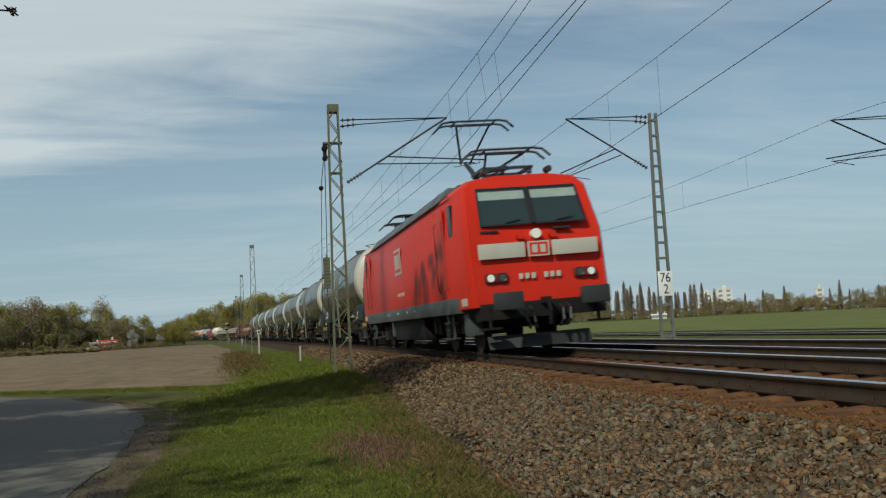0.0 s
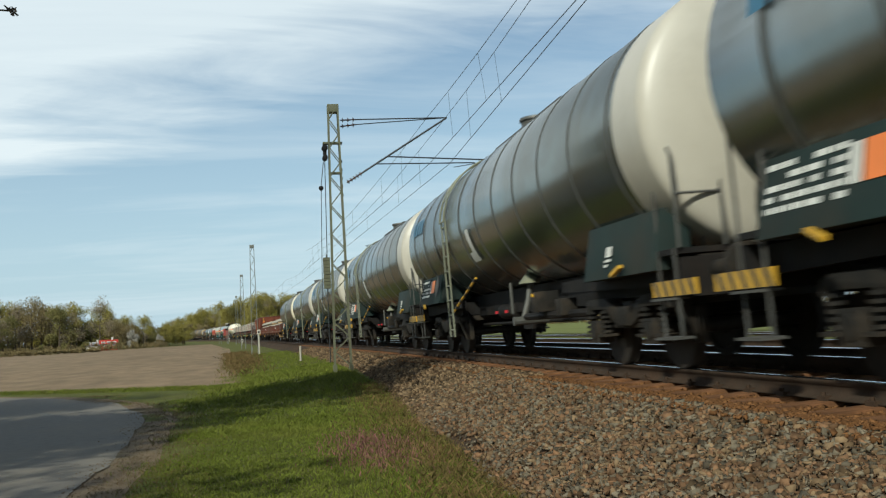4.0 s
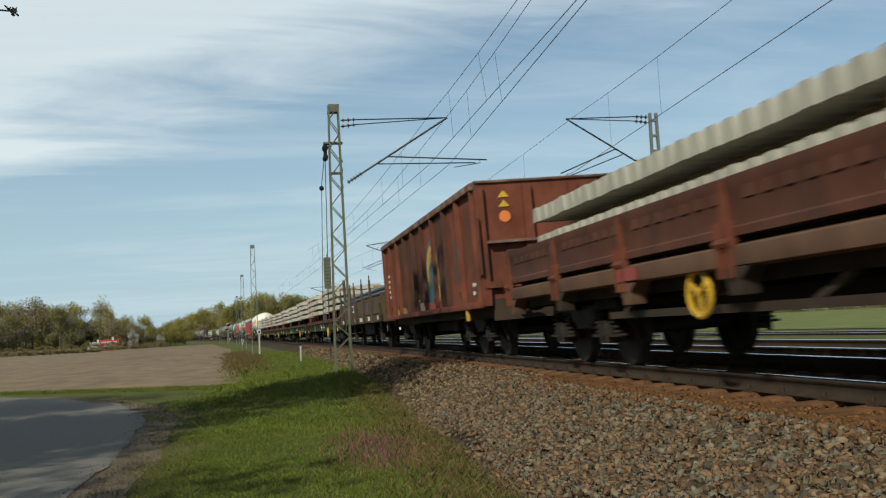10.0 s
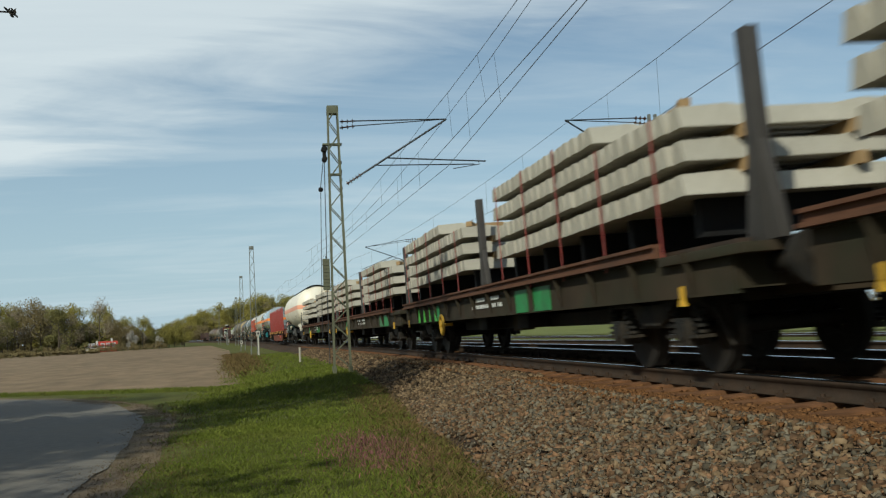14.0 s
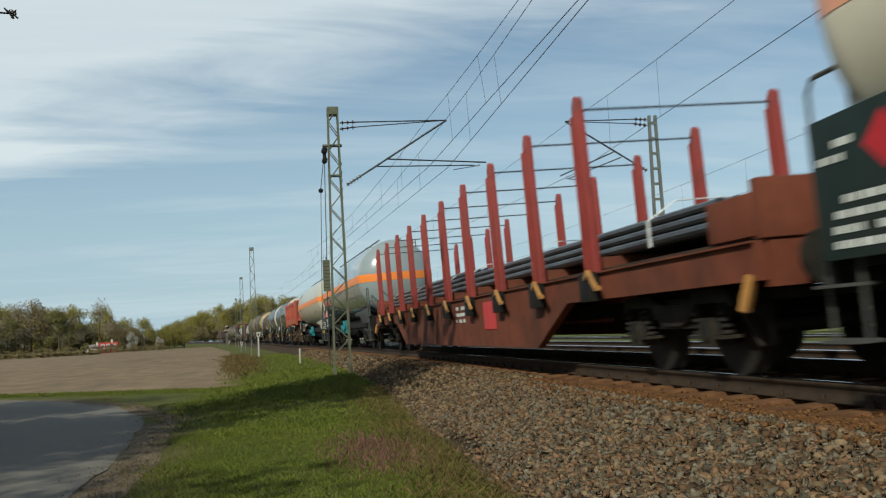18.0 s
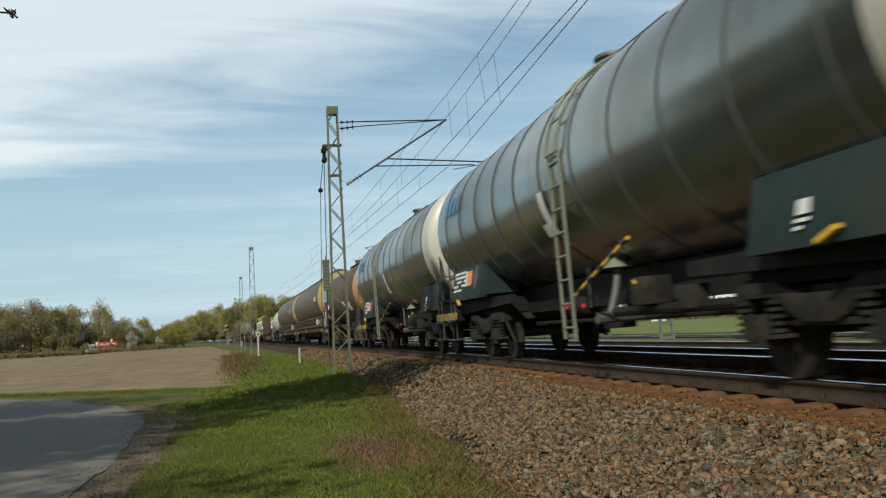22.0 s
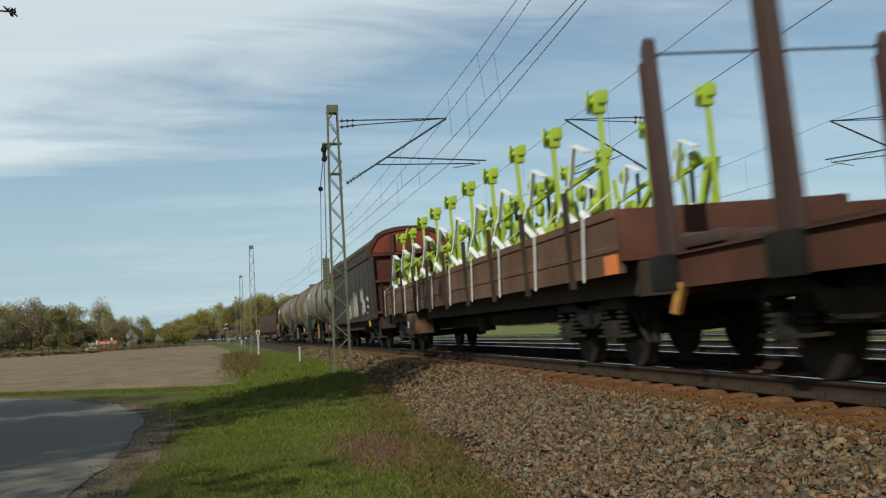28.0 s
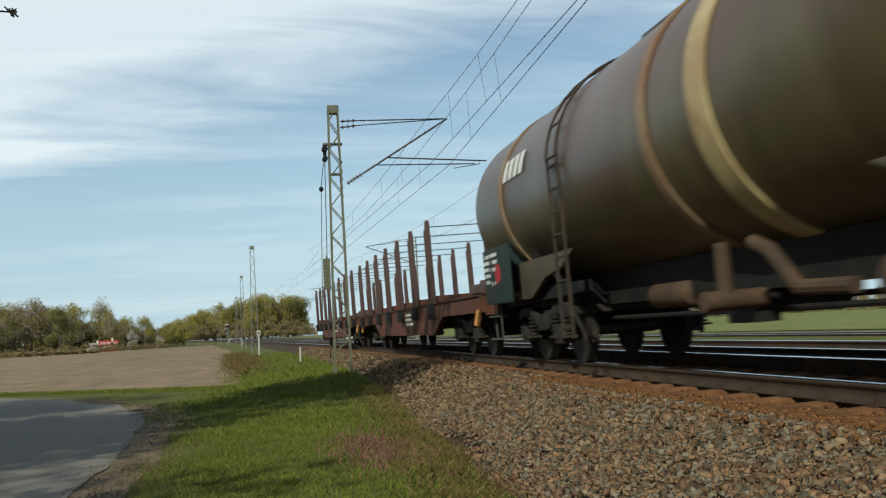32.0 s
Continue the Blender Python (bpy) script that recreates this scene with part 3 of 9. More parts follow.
def edge_band():
    """Ballast stained by brake rust along the sleeper ends of the near track."""
    ss = np.arange(-20, 60, 0.4)
    V = []
    for s in ss:
        x, y, th = course(s)
        w = 0.08 * math.sin(s * 2.3) + 0.05 * math.sin(s * 5.7)
        V += [(x - 1.80 - w, y, -0.29), (x - 1.66 - w, y, -0.249), (x - 1.3, y, -0.238), (x - 0.86, y, -0.243)]
    idx = np.arange(len(V)).reshape(-1, 4)
    faces = np.stack([idx[:-1, :-1], idx[:-1, 1:], idx[1:, 1:], idx[1:, :-1]], -1).reshape(-1, 4)
    tagged(new("rust_band", quick_mesh("rust_band", V, faces, M_RUSTBED)), "rust-stained fine ballast along the sleeper ends", "track bed", "", "structure")


M_RUSTBED = mat("rust_stained_fine_ballast", (0.165, 0.076, 0.027), 0.95, vary=0.35, scale=10, dirt=(0.09, 0.045, 0.022), dirt_amount=0.7, dirt_scale=1.6, bump=1.0, bump_scale=18)
edge_band()
RAIL = ((-0.07, -0.172), (0.07, -0.172), (0.07, -0.155), (0.018, -0.135), (0.012, -0.05), (0.036, -0.035), (0.036, -0.006), (0.028, 0.0),
        (-0.028, 0.0), (-0.036, -0.006), (-0.036, -0.035), (-0.012, -0.05), (-0.018, -0.135), (-0.07, -0.155))


def rails(off, dz, cant):
    track = thing("railway_track", "straight steel rails on dark sleepers", "railway track", "tracks", "structure")
    for side in (-1, 1):
        for name, sel, m in (("rail", range(14), M_RAILRUST), ("rail_head", (6, 7, 8, 9), M_STEELRAIL)):
            ss = np.concatenate([np.arange(-60, 60, 2.0), np.arange(60, 520, 6)])
            V = []
            for s in ss:
                M = on_line(s, off, cant)
                for i in sel:
                    o, z = RAIL[i]
                    lift = 0.0012 if name == "rail_head" else 0
                    V.append(M @ Vector((side * 0.7525 + o * (1.02 if lift else 1), 0, z + dz + lift)))
            n, k = len(ss), len(sel)
            idx = np.arange(n * k).reshape(n, k)
            wrap = np.concatenate([idx, idx[:, :1]], 1) if name == "rail" else idx
            faces = np.stack([wrap[:-1, :-1], wrap[:-1, 1:], wrap[1:, 1:], wrap[1:, :-1]], -1).reshape(-1, 4)
            part(name, quick_mesh(name, V, faces, m), None, track, "polished running surface" if name == "rail_head" else "")
    return track


SLEEPER_MESH = Build().box(-1.30, 1.30, -0.13, 0.13, -0.34, -0.176).mesh("track_sleeper", M_SLEEPER, 0.012)
CLIP_MESH = Build().box(-0.10, -0.03, -0.06, 0.06, -0.18, -0.135).box(0.03, 0.10, -0.06, 0.06, -0.18, -0.135).rod((-0.075, 0, -0.14), (-0.075, 0, -0.105), 0.022, 6).rod((0.075, 0, -0.14), (0.075, 0, -0.105), 0.022, 6).mesh("rail_clip", M_RAILRUST)
for ti, (off, dz, cant) in enumerate(TRACKS):
    track = rails(off, dz, cant)
    for k in range(-30 if ti < 2 else -4, 120 if ti == 0 else 60):
        s = 0.3 + k * 0.63 if ti == 0 else 0.1 + k * 0.63 * (1 if ti == 1 else 2)
        if ti == 2 and k < 6:
            continue
        M = on_line(s, off, cant) @ Matrix.Translation((0, random.uniform(-0.02, 0.02), dz))
        part("track_sleeper", SLEEPER_MESH, None, track, at=M)
        if ti == 0 and 0 <= k < 45:
            for side in (-0.7525, 0.7525):
                part("rail_clip", CLIP_MESH, None, track, at=M @ Matrix.Translation((side, 0, 0)))

# ---- rolling stock: shared running gear ----
SPEED = 19.74
MOVERS = []


def rolls(ob, s, local=None):
    """Notes a thing that rides on the train: s metres along the line at the clip's start."""
    MOVERS.append((ob, s, local or Matrix.Identity(4)))
    return ob


def wheelset_mesh(r):
    b = Build()
    prof = ((-0.795, r * 0.3), (-0.795, r * 0.86), (-0.80, r * 0.9), (-0.80, r), (-0.70, r), (-0.685, r + 0.03), (-0.672, r + 0.028), (-0.668, r * 0.86), (-0.70, r * 0.80), (-0.705, r * 0.42), (-0.66, r * 0.3))
    for sgn in (1, -1):
        b.lathe([(sgn * y, q) for y, q in prof], 32, 0, 0, axis="x")
    b.rod((-0.98, 0, 0), (0.98, 0, 0), 0.085, 12)
    return b.mesh("wheelset", M_WHEEL)


WHEELS = {r: wheelset_mesh(r) for r in (0.46, 0.62)}
_frame = Build()
for sd in (-1, 1):
    x0, x1 = sorted((sd * 0.95, sd * 1.07))
    _frame.prism(((-1.36, 0.70), (-1.30, 0.84), (-1.18, 0.88), (-0.60, 0.88), (-0.46, 0.82), (-0.25, 0.76), (0.25, 0.76), (0.46, 0.82), (0.60, 0.88), (1.18, 0.88), (1.30, 0.84), (1.36, 0.70), (1.28, 0.70), (1.22, 0.74), (0.56, 0.74), (0.42, 0.60), (0.22, 0.52), (-0.22, 0.52), (-0.42, 0.60), (-0.56, 0.74), (-1.22, 0.74), (-1.28, 0.70)), x0, x1)
    for e in (-1.40, 1.40):
        _frame.bar((sd * 1.0, e * 0.94, 0.80), (sd * 0.86, e * 1.06, 0.30), 0.07, 0.05)
    _frame.bar((sd * 1.0, -0.46, 0.52), (sd * 1.0, 0.46, 0.52), 0.05, 0.06)
_frame.box(-1.0, 1.0, -0.18, 0.18, 0.56, 0.82).box(-1.0, 1.0, -1.34, -1.24, 0.72, 0.84).box(-1.0, 1.0, 1.24, 1.34, 0.72, 0.84)
BOGIE_FRAME = _frame.mesh("bogie", M_RUNGEAR, 0.012)
BOX_MESH = Build().box(-0.11, 0.11, -0.14, 0.14, -0.15, 0.14).rod((-0.13, 0, 0), (0.13, 0, 0), 0.105, 12).mesh("axle_box", M_RUNGEAR, 0.01)
_sp = Build().rod((0, 0, -0.03), (0, 0, 0.31), 0.035, 8).box(-0.10, 0.10, -0.10, 0.10, -0.05, -0.015)
for k in range(5):
    _sp.rod((0, 0, k * 0.062), (0, 0, k * 0.062 + 0.032), 0.080, 12)
SPRING_MESH = _sp.mesh("spring", M_RUNGEAR)
SHOE_MESH = Build().box(-0.05, 0.05, -0.04, 0.04, -0.2, 0.2).bar((0, 0, 0.2), (0, 0.12, 0.42), 0.04).mesh("brake_shoe", M_RUNGEAR, 0.008)
BUFFER_MESH = Build().rod((0, 0, 0), (0, 0.36, 0), 0.10, 12).rod((0, 0.30, 0), (0, 0.58, 0), 0.08, 12).rod((0, 0.575, 0), (0, 0.62, 0), 0.235, 20).box(-0.17, 0.17, -0.03, 0.0, -0.17, 0.17).mesh("buffer", M_RUNGEAR)
COUPLING_MESH = Build().path([(0, 0.0, 0), (0, 0.3, 0.02), (0, 0.62, -0.12)], 0.035).box(-0.07, 0.07, 0.1, 0.25, -0.05, 0.05).mesh("coupling", M_RUNGEAR)
SPUN = []


def wheels(parent, y, r=0.46, z=None):
    ob = part("wheelset", WHEELS[r], None, parent, at=(0, y, r if z is None else z))
    SPUN.append((ob, (0, y, r if z is None else z), r))
    return ob


def rust_gear(w):
    """Rust-brown running gear in place of the black one."""
    for b in w.children:
        if b.name.startswith("bogie") and b.type == "MESH":
            for ob in [b] + [c for c in b.children if not c.name.startswith("wheelset")]:
                if ob.material_slots:
                    ob.material_slots[0].link = "OBJECT"
                    ob.material_slots[0].material = M_GEARRUST


def bogie(parent, y):
    bg_ = part("bogie", BOGIE_FRAME, None, parent, at=(0, y, 0))
    for ay in (-0.9, 0.9):
        wheels(bg_, ay)
        for sd in (-1, 1):
            part("axle_box", BOX_MESH, None, bg_, at=(sd * 1.03, ay, 0.46))
            for q in (-0.27, 0.27):
                part("spring", SPRING_MESH, None, bg_, at=(sd * 1.05, ay + q, 0.44))
        part("brake_shoe", SHOE_MESH, None, bg_, at=(-0.76, ay * 1.62, 0.5))
    return bg_


def ends(parent, L, z=1.05):
    for sgn in (-1, 1):
        turn = Matrix.Rotation(math.pi if sgn < 0 else 0, 4, "Z")
        for x in (-0.875, 0.875):
            part("buffer", BUFFER_MESH, None, parent, at=Matrix.Translation((x, sgn * (L / 2 - 0.62), z)) @ turn)
        part("coupling", COUPLING_MESH, None, parent, at=Matrix.Translation((0, sgn * (L / 2 - 0.6), z)) @ turn)


def ladder(x, y, z0, z1, w=0.42, lean=0.0, r=0.028, steps=None):
    b = Build()
    for q in (-w / 2, w / 2):
        b.bar((x, y + q, z0), (x + lean, y + q, z1), 0.05, 0.03)
    n = steps or int((z1 - z0) / 0.3)
    for k in range(n):
        f = (k + 0.5) / n
        b.bar((x + lean * f, y - w / 2, z0 + (z1 - z0) * f), (x + lean * f, y + w / 2, z0 + (z1 - z0) * f), 0.035, 0.025)
    return b


def text_bars(x, y, z, rows, width, h, gap, seed=0):
    """Unreadable stencilled lines as plain bars, on a side facing -x."""
    rr = random.Random(seed)
    b = Build()
    for k in range(rows):
        q = 0.0
        while q < width - 0.02:
            w = min(rr.uniform(0.05, 0.22), width - q)
            if rr.random() > 0.25:
                b.box(x - 0.004, x, y + q, y + q + w, z - k * (h + gap), z - k * (h + gap) + h)
            q += w + 0.035
    return b


HOOPS_N = 52


def shell(L, r, dome, n=HOOPS_N, y0=0.0):
    """Outline of a tank with dished ends."""
    a = []
    for k in range(9):
        f = k / 8 * math.pi / 2
        a.append((-L / 2 + dome - dome * math.cos(f), r * math.sin(f)))
    prof = [(y, q) for y, q in a] + [(-y, q) for y, q in reversed(a)]
    return [(y + y0, max(q, 0.001)) for y, q in prof]


def clip_profile(prof, ya, yb, grow):
    """The piece of an outline between two places, a little proud."""
    ys, rs = [p[0] for p in prof], [p[1] for p in prof]
    mid = [(y, float(np.interp(y, ys, rs))) for y in np.linspace(ya, yb, 14)]
    return [(y, q + grow) for y, q in mid]


HANDRAIL = ((0, 0), (0, 0.95), (0.08, 1.05), (0.42, 1.05), (0.5, 0.95), (0.5, 0))


def platform(w, L, sgn, z=1.3, m=None):
    """End platform with a bent handrail, steps and the number plate."""
    y = sgn * (L / 2 - 0.85)
    part("end_platform", Build().box(-1.3, 1.3, y - 0.22, y + 0.22, z - 0.06, z), M_BLACK, w)
    for x in (-1.26, -0.75):
        part("handrail", Build().path([(x, y - 0.25 + p, z + q) for p, q in HANDRAIL], 0.020), m or M_STEPGREY, w)
    part("handrail", Build().path([(-1.26, y - 0.25, z + 0.55), (-0.75, y - 0.25, z + 0.55)], 0.016), m or M_STEPGREY, w)
    st = Build()
    for q in (-0.2, 0.2):
        st.bar((-1.30, y + q, 0.38), (-1.30, y + q, z), 0.035, 0.02)
    for zz in (0.38, 0.78):
        st.box(-1.42, -1.18, y - 0.21, y + 0.21, zz, zz + 0.025)
    part("step", st, M_STEPGREY, w)


def chassis(w, L, z=1.18, h=0.26, half=1.1, material=None, boges=None, belly=0.0, stub=0.0):
    """Underframe: two long sills, cross members, buffer beams, bogies, buffers."""
    m = material or M_BLACK
    H = L / 2 - 0.62
    for sd in (-1, 1):
        b = Build()
        x0, x1 = sorted((sd * half, sd * (half - 0.12)))
        if belly:
            b.prism(((-H, z - h), (-H, z), (H, z), (H, z - h), (H * 0.62, z - h), (H * 0.5, z - h - belly), (-H * 0.5, z - h - belly), (-H * 0.62, z - h)), x0, x1)
        elif stub:
            for ya, yb in ((-H, -H + stub), (H - stub, H)):
                part("end_sill", Build().prism(((ya, z - h), (ya, z), (yb, z), (yb, z - h * 0.6 if ya < 0 else z - h)) if ya < 0 else ((ya, z - h * 0.6), (ya, z), (yb, z), (yb, z - h)), x0, x1), m, w)
            continue
        else:
            b.box(x0, x1, -H, H, z - h, z)
        x2, x3 = sorted((sd * (half + 0.04), sd * (half - 0.12)))
        b.box(x2, x3, -H, H, z, z + 0.02)
        part("long_sill", b, m, w)
    cm = Build().box(-half + 0.12, half - 0.12, -0.06, 0.06, z - h, z - 0.03).mesh("cross_member", m)
    for k in range(7):
        if not stub or k in (0, 6):
            part("cross_member", cm, None, w, at=(0, -H + (k + 0.5) * 2 * H / 7, 0))
    if stub:
        part("centre_sill", Build().box(-0.5, 0.5, -H, H, z - h - 0.10, z + 0.1), m, w)
        part("brake_pipe", Build().rod((0.2, -H + stub - 0.1, 0.86), (0.2, H - stub + 0.1, 0.86), 0.035, 8), m, w)
    else:
        # black box added to keep bright sky from showing under the frame
        part("brake_tray", Build().box(-0.6, 0.6, -H * 0.5, H * 0.5, z - h - 0.26, z - h - 0.05), M_BLACK, w) if half > 0.9 else None
        part("centre_sill", Build().box(-0.3, 0.3, -H, H, z - h - 0.05, z - 0.04), m, w)
    for sgn in (-1, 1):
        part("buffer_beam", Build().box(-1.25, 1.25, sgn * H - 0.05, sgn * H + 0.05, z - 0.38, z + 0.02), m, w)
    by = boges if boges is not None else L / 2 - 2.75
    for sgn in (-1, 1):
        # added dark block that closes the sky sliver above the bogie
        part("bogie_pan", Build().box(-0.9, 0.9, sgn * by - 1.3, sgn * by + 1.3, 0.86, z - 0.03), M_BLACK, w)
        bogie(w, sgn * by)
    ends(w, L)
    part("air_tank", Build().lathe(shell(1.5, 0.2, 0.1), 16, 0.1, z - 0.42), m, w)
    part("brake_rigging", Build().rod((-0.5, -by * 0.7, 0.62), (-0.5, by * 0.7, 0.62), 0.03).rod((0.3, -by * 0.6, 0.7), (0.3, by * 0.6, 0.7), 0.03).box(-0.7, -0.45, -0.5, 0.1, 0.5, 0.78), m, w)


def handwheel(w, y, z, x=-1.25, r=0.26, m=None):
    b = Build()
    b.path([(x, y + r * math.cos(2 * math.pi * k / 20), z + r * math.sin(2 * math.pi * k / 20)) for k in range(21)], 0.028, 6)
    for k in range(3):
        a = 2 * math.pi * k / 3 + 0.5
        b.bar((x, y, z), (x, y + r * math.cos(a), z + r * math.sin(a)), 0.035)
    b.rod((x - 0.03, y, z), (x + 0.25, y, z), 0.035, 8)
    part("brake_handwheel", b, m or M_YELLOW, w, "yellow spoked brake handwheel")


def stripes(w, y0, y1, z, x=-1.3):
    """Yellow and black warning bar at the end steps."""
    part("warning_bar", Build().box(x - 0.03, x, y0, y1, z, z + 0.16), M_YELLOW, w)
    b = Build()
    n = 5
    for k in range(n):
        a = y0 + (y1 - y0) * k / n
        d = (y1 - y0) / n
        b.prism(((a, z - 0.002), (a + d * 0.45, z - 0.002), (a + d * 0.85, z + 0.162), (a + d * 0.4, z + 0.162)), x - 0.034, x - 0.03)
    part("warning_stripes", b, M_LAMPRING, w)


def tank_wagon(s0, L, label, group, body, front=None, rear=None, hoops=0, r=1.44, cz=2.62, logo=None, panel=True, hazard=True, ladder_y=3.0, catwalk=True,
               ladder_m=None, dome=0.42, plates=True, yellow=True, rusty_bands=(), band_m=None, sheds=False, front_len=1.0, tl=1.55, skirt=False, dark_front=None, sheets=(), levers=False):
    w = thing("tank_wagon", label, "tank wagon", group)
    chassis(w, L, stub=4.3)
    TL = L - tl
    prof = shell(TL, r, dome)
    sh = part("tank_shell", Build().lathe(prof, HOOPS_N, 0, cz), body, w, angle=1.0)
    yf, yr = -TL / 2, TL / 2
    if front:
        part("end_band", Build().lathe([(y, q + 0.006) for y, q in prof if y < yf + dome - 0.001] + clip_profile(prof, yf + dome, yf + front_len, 0.006), HOOPS_N, 0, cz), front, sh, "pale painted end of the tank", angle=1.0)
    if dark_front:
        part("dark_panel", Build().lathe(((yf + 1.0, r + 0.018), (yf + 2.5, r + 0.018)), 16, 0, cz, 0.95, 1.62), dark_front, sh, "dark green stencilled field on the barrel", angle=1.0)
        for q, a in ((1.05, 1.52), (1.05, 1.38), (1.6, 1.55), (2.0, 1.50)):
            part("stencil", Build().lathe(((yf + q, r + 0.024), (yf + q + 0.35, r + 0.024)), 3, 0, cz, a, a + 0.05), M_LETTER, sh)
    if rear:
        part("end_band", Build().lathe(clip_profile(prof, yr - front_len, yr - dome, 0.006) + [(y, q + 0.006) for y, q in prof if y > yr - dome + 0.001], HOOPS_N, 0, cz), rear, sh, "pale painted end of the tank", angle=1.0)
    for k in range(hoops):
        y = yf + dome + 0.9 + k * (TL - 2 * dome - 1.8) / max(1, hoops - 1)
        part("hoop", Build().lathe(((y - 0.022, r + 0.003), (y - 0.022, r + 0.012), (y + 0.022, r + 0.012), (y + 0.022, r + 0.003)), HOOPS_N, 0, cz), M_TANKHOOP, sh)
    for y in rusty_bands:
        part("hoop", Build().lathe(((y - 0.09, r + 0.003), (y - 0.09, r + 0.03), (y + 0.09, r + 0.03), (y + 0.09, r + 0.003)), HOOPS_N, 0, cz), band_m or body, sh)
    # saddles
    for y in (-TL * 0.33, TL * 0.33):
        part("saddle", Build().prism([(-1.15, 1.2), (1.15, 1.2)] + [(r * math.sin(a) * 1.005, cz - r * math.cos(a) * 1.005) for a in np.linspace(0.9, -0.9, 12)], y - 0.15, y + 0.15, "y"), M_BLACK, w)
    top = cz + r
    if catwalk:
        cb = Build().box(-0.36, 0.36, -2.2, 2.2, top + 0.06, top + 0.10)
        for y in (-2.1, -0.7, 0.7, 2.1):
            cb.box(-0.3, 0.3, y - 0.04, y + 0.04, top - 0.1, top + 0.06)
        part("catwalk", cb, M_TANKHOOP, w)
        part("manhole", Build().lathe(((top - 0.1, 0.30), (top + 0.22, 0.30), (top + 0.25, 0.34), (top + 0.30, 0.33), (top + 0.34, 0.01)), 20, 0, 0.3, axis="z"), M_TANKHOOP, w)
    if ladder_y is not None:
        lm = ladder_m or M_GALV
        part("ladder", ladder(-1.50, ladder_y, 0.42, cz + 0.2), lm, w, "side ladder up to the catwalk")
        arc = [(-r * math.sin(a) - 0.06, cz - r * math.cos(a) + 0.02) for a in np.linspace(math.pi * 0.53, math.pi * 0.93, 9)]
        b = Build()
        for q in (-0.21, 0.21):
            b.path([(x, ladder_y + q, z) for x, z in arc], 0.022)
        for x, z in arc[::2]:
            b.rod((x, ladder_y - 0.21, z), (x, ladder_y + 0.21, z), 0.016)
        part("ladder", b, lm, w, "curved ladder over the shell")
        if yellow:
            part("ladder_strut", Build().rod((-1.46, ladder_y - 0.15, 0.95), (-1.30, ladder_y - 1.75, 1.55), 0.025), M_YELLOW, w, "yellow and black striped strut")
            for k in range(5):
                f = 0.1 + k * 0.2
                part("strut_stripe", Build().rod((-1.46 + 0.16 * f, ladder_y - 0.15 - 1.6 * f, 0.95 + 0.6 * f), (-1.46 + 0.16 * (f + 0.08), ladder_y - 0.15 - 1.6 * (f + 0.08), 0.95 + 0.6 * (f + 0.08)), 0.028), M_LAMPRING, w)
    for sgn in (-1, 1):
        platform(w, L, sgn)
        if yellow:
            stripes(w, sgn * (L / 2 - 0.7) - 0.5, sgn * (L / 2 - 0.7) + 0.5, 0.82)
    if panel:
        for sgn in (-1, 1):
            yy = sgn * (L / 2 - 2.35)
            pn = part("data_panel", Build().prism(((-1.36, 1.20), (-0.9, 1.20), (-0.9, 1.95), (-1.20, 1.95)) if sgn > 0 else ((-1.36, 1.10), (-0.9, 1.10), (-0.9, 1.76), (-1.22, 1.76)), yy - 1.3, yy + (1.3 if sgn > 0 else 0.9), "y"), M_PANEL, w, "dark green data panel with white stencilling", bevel=0.015)
            tilt = Matrix.Translation((-1.362, 0, 1.20)) @ Matrix.Rotation(radians(12), 4, "Y")
            if sgn > 0:
                part("stencil", text_bars(0, yy + 0.1, 0.56, 5, 1.1, 0.05, 0.04, int(s0) + sgn), M_LETTER, pn, at=tilt)
                if hazard:
                    part("hazard_plate", Build().box(-0.006, 0, yy - 0.5, yy - 0.1, 0.28, 0.58), M_ORANGE, pn, "orange hazard plate", at=tilt)
                    part("hazard_plate", Build().box(-0.006, 0, yy - 0.06, yy + 0.06, 0.28, 0.58), M_LETTER, pn, at=tilt)
                    part("hazard_diamond", Build().prism(((yy - 1.1, 0.42), (yy - 0.86, 0.15), (yy - 0.62, 0.42), (yy - 0.86, 0.69)), -0.01, 0), M_STEPGREY, pn, "dulled hazard diamond", at=tilt)
                part("panel_gusset", Build().prism(((-1.30, 1.25), (-0.6, 1.25), (-0.75, 1.95), (-1.15, 1.95)), yy - 1.42, yy - 1.38, "y"), M_PANEL, pn)
            else:
                part("white_label", Build().box(-0.006, 0, yy - 0.05, yy + 0.12, 0.16, 0.28), M_LETTER, pn, at=tilt)
                part("stencil", text_bars(0, yy - 0.05, 0.10, 2, 0.2, 0.03, 0.03, 2), M_LETTER, pn, at=tilt)
            part("yellow_handle", Build().bar((-1.42, yy + sgn * 0.25, 1.12), (-1.40, yy + sgn * 0.48, 1.21), 0.06, 0.04), M_YELLOW, pn)
    if plates:
        py = (ladder_y or 2.9) - 2.2 if (ladder_y or 1) > 0 else ladder_y + (1.8 if body is M_TANKDULL else 0.7)
        part("label_plate", Build().lathe(((py, r + 0.03), (py + 0.25, r + 0.03)), 8, 0, cz, 0.98, 1.42).lathe(((py + 0.25, r + 0.03), (py + 0.5, r + 0.03)), 4, 0, cz, 0.98, 1.12), M_LETTER, w, "white bent label plate on the barrel")
        part("valve_pipe", Build().path([(-0.75, -0.9, 1.5), (-0.85, -0.9, 1.0), (-0.95, -0.9, 0.72)], 0.055, 10).rod((-0.4, -0.9, 0.66), (-1.15, -0.9, 0.66), 0.08, 10).rod((-1.0, -0.35, 1.35), (-1.0, -0.35, 0.8), 0.03), M_TANKHOOP, w)
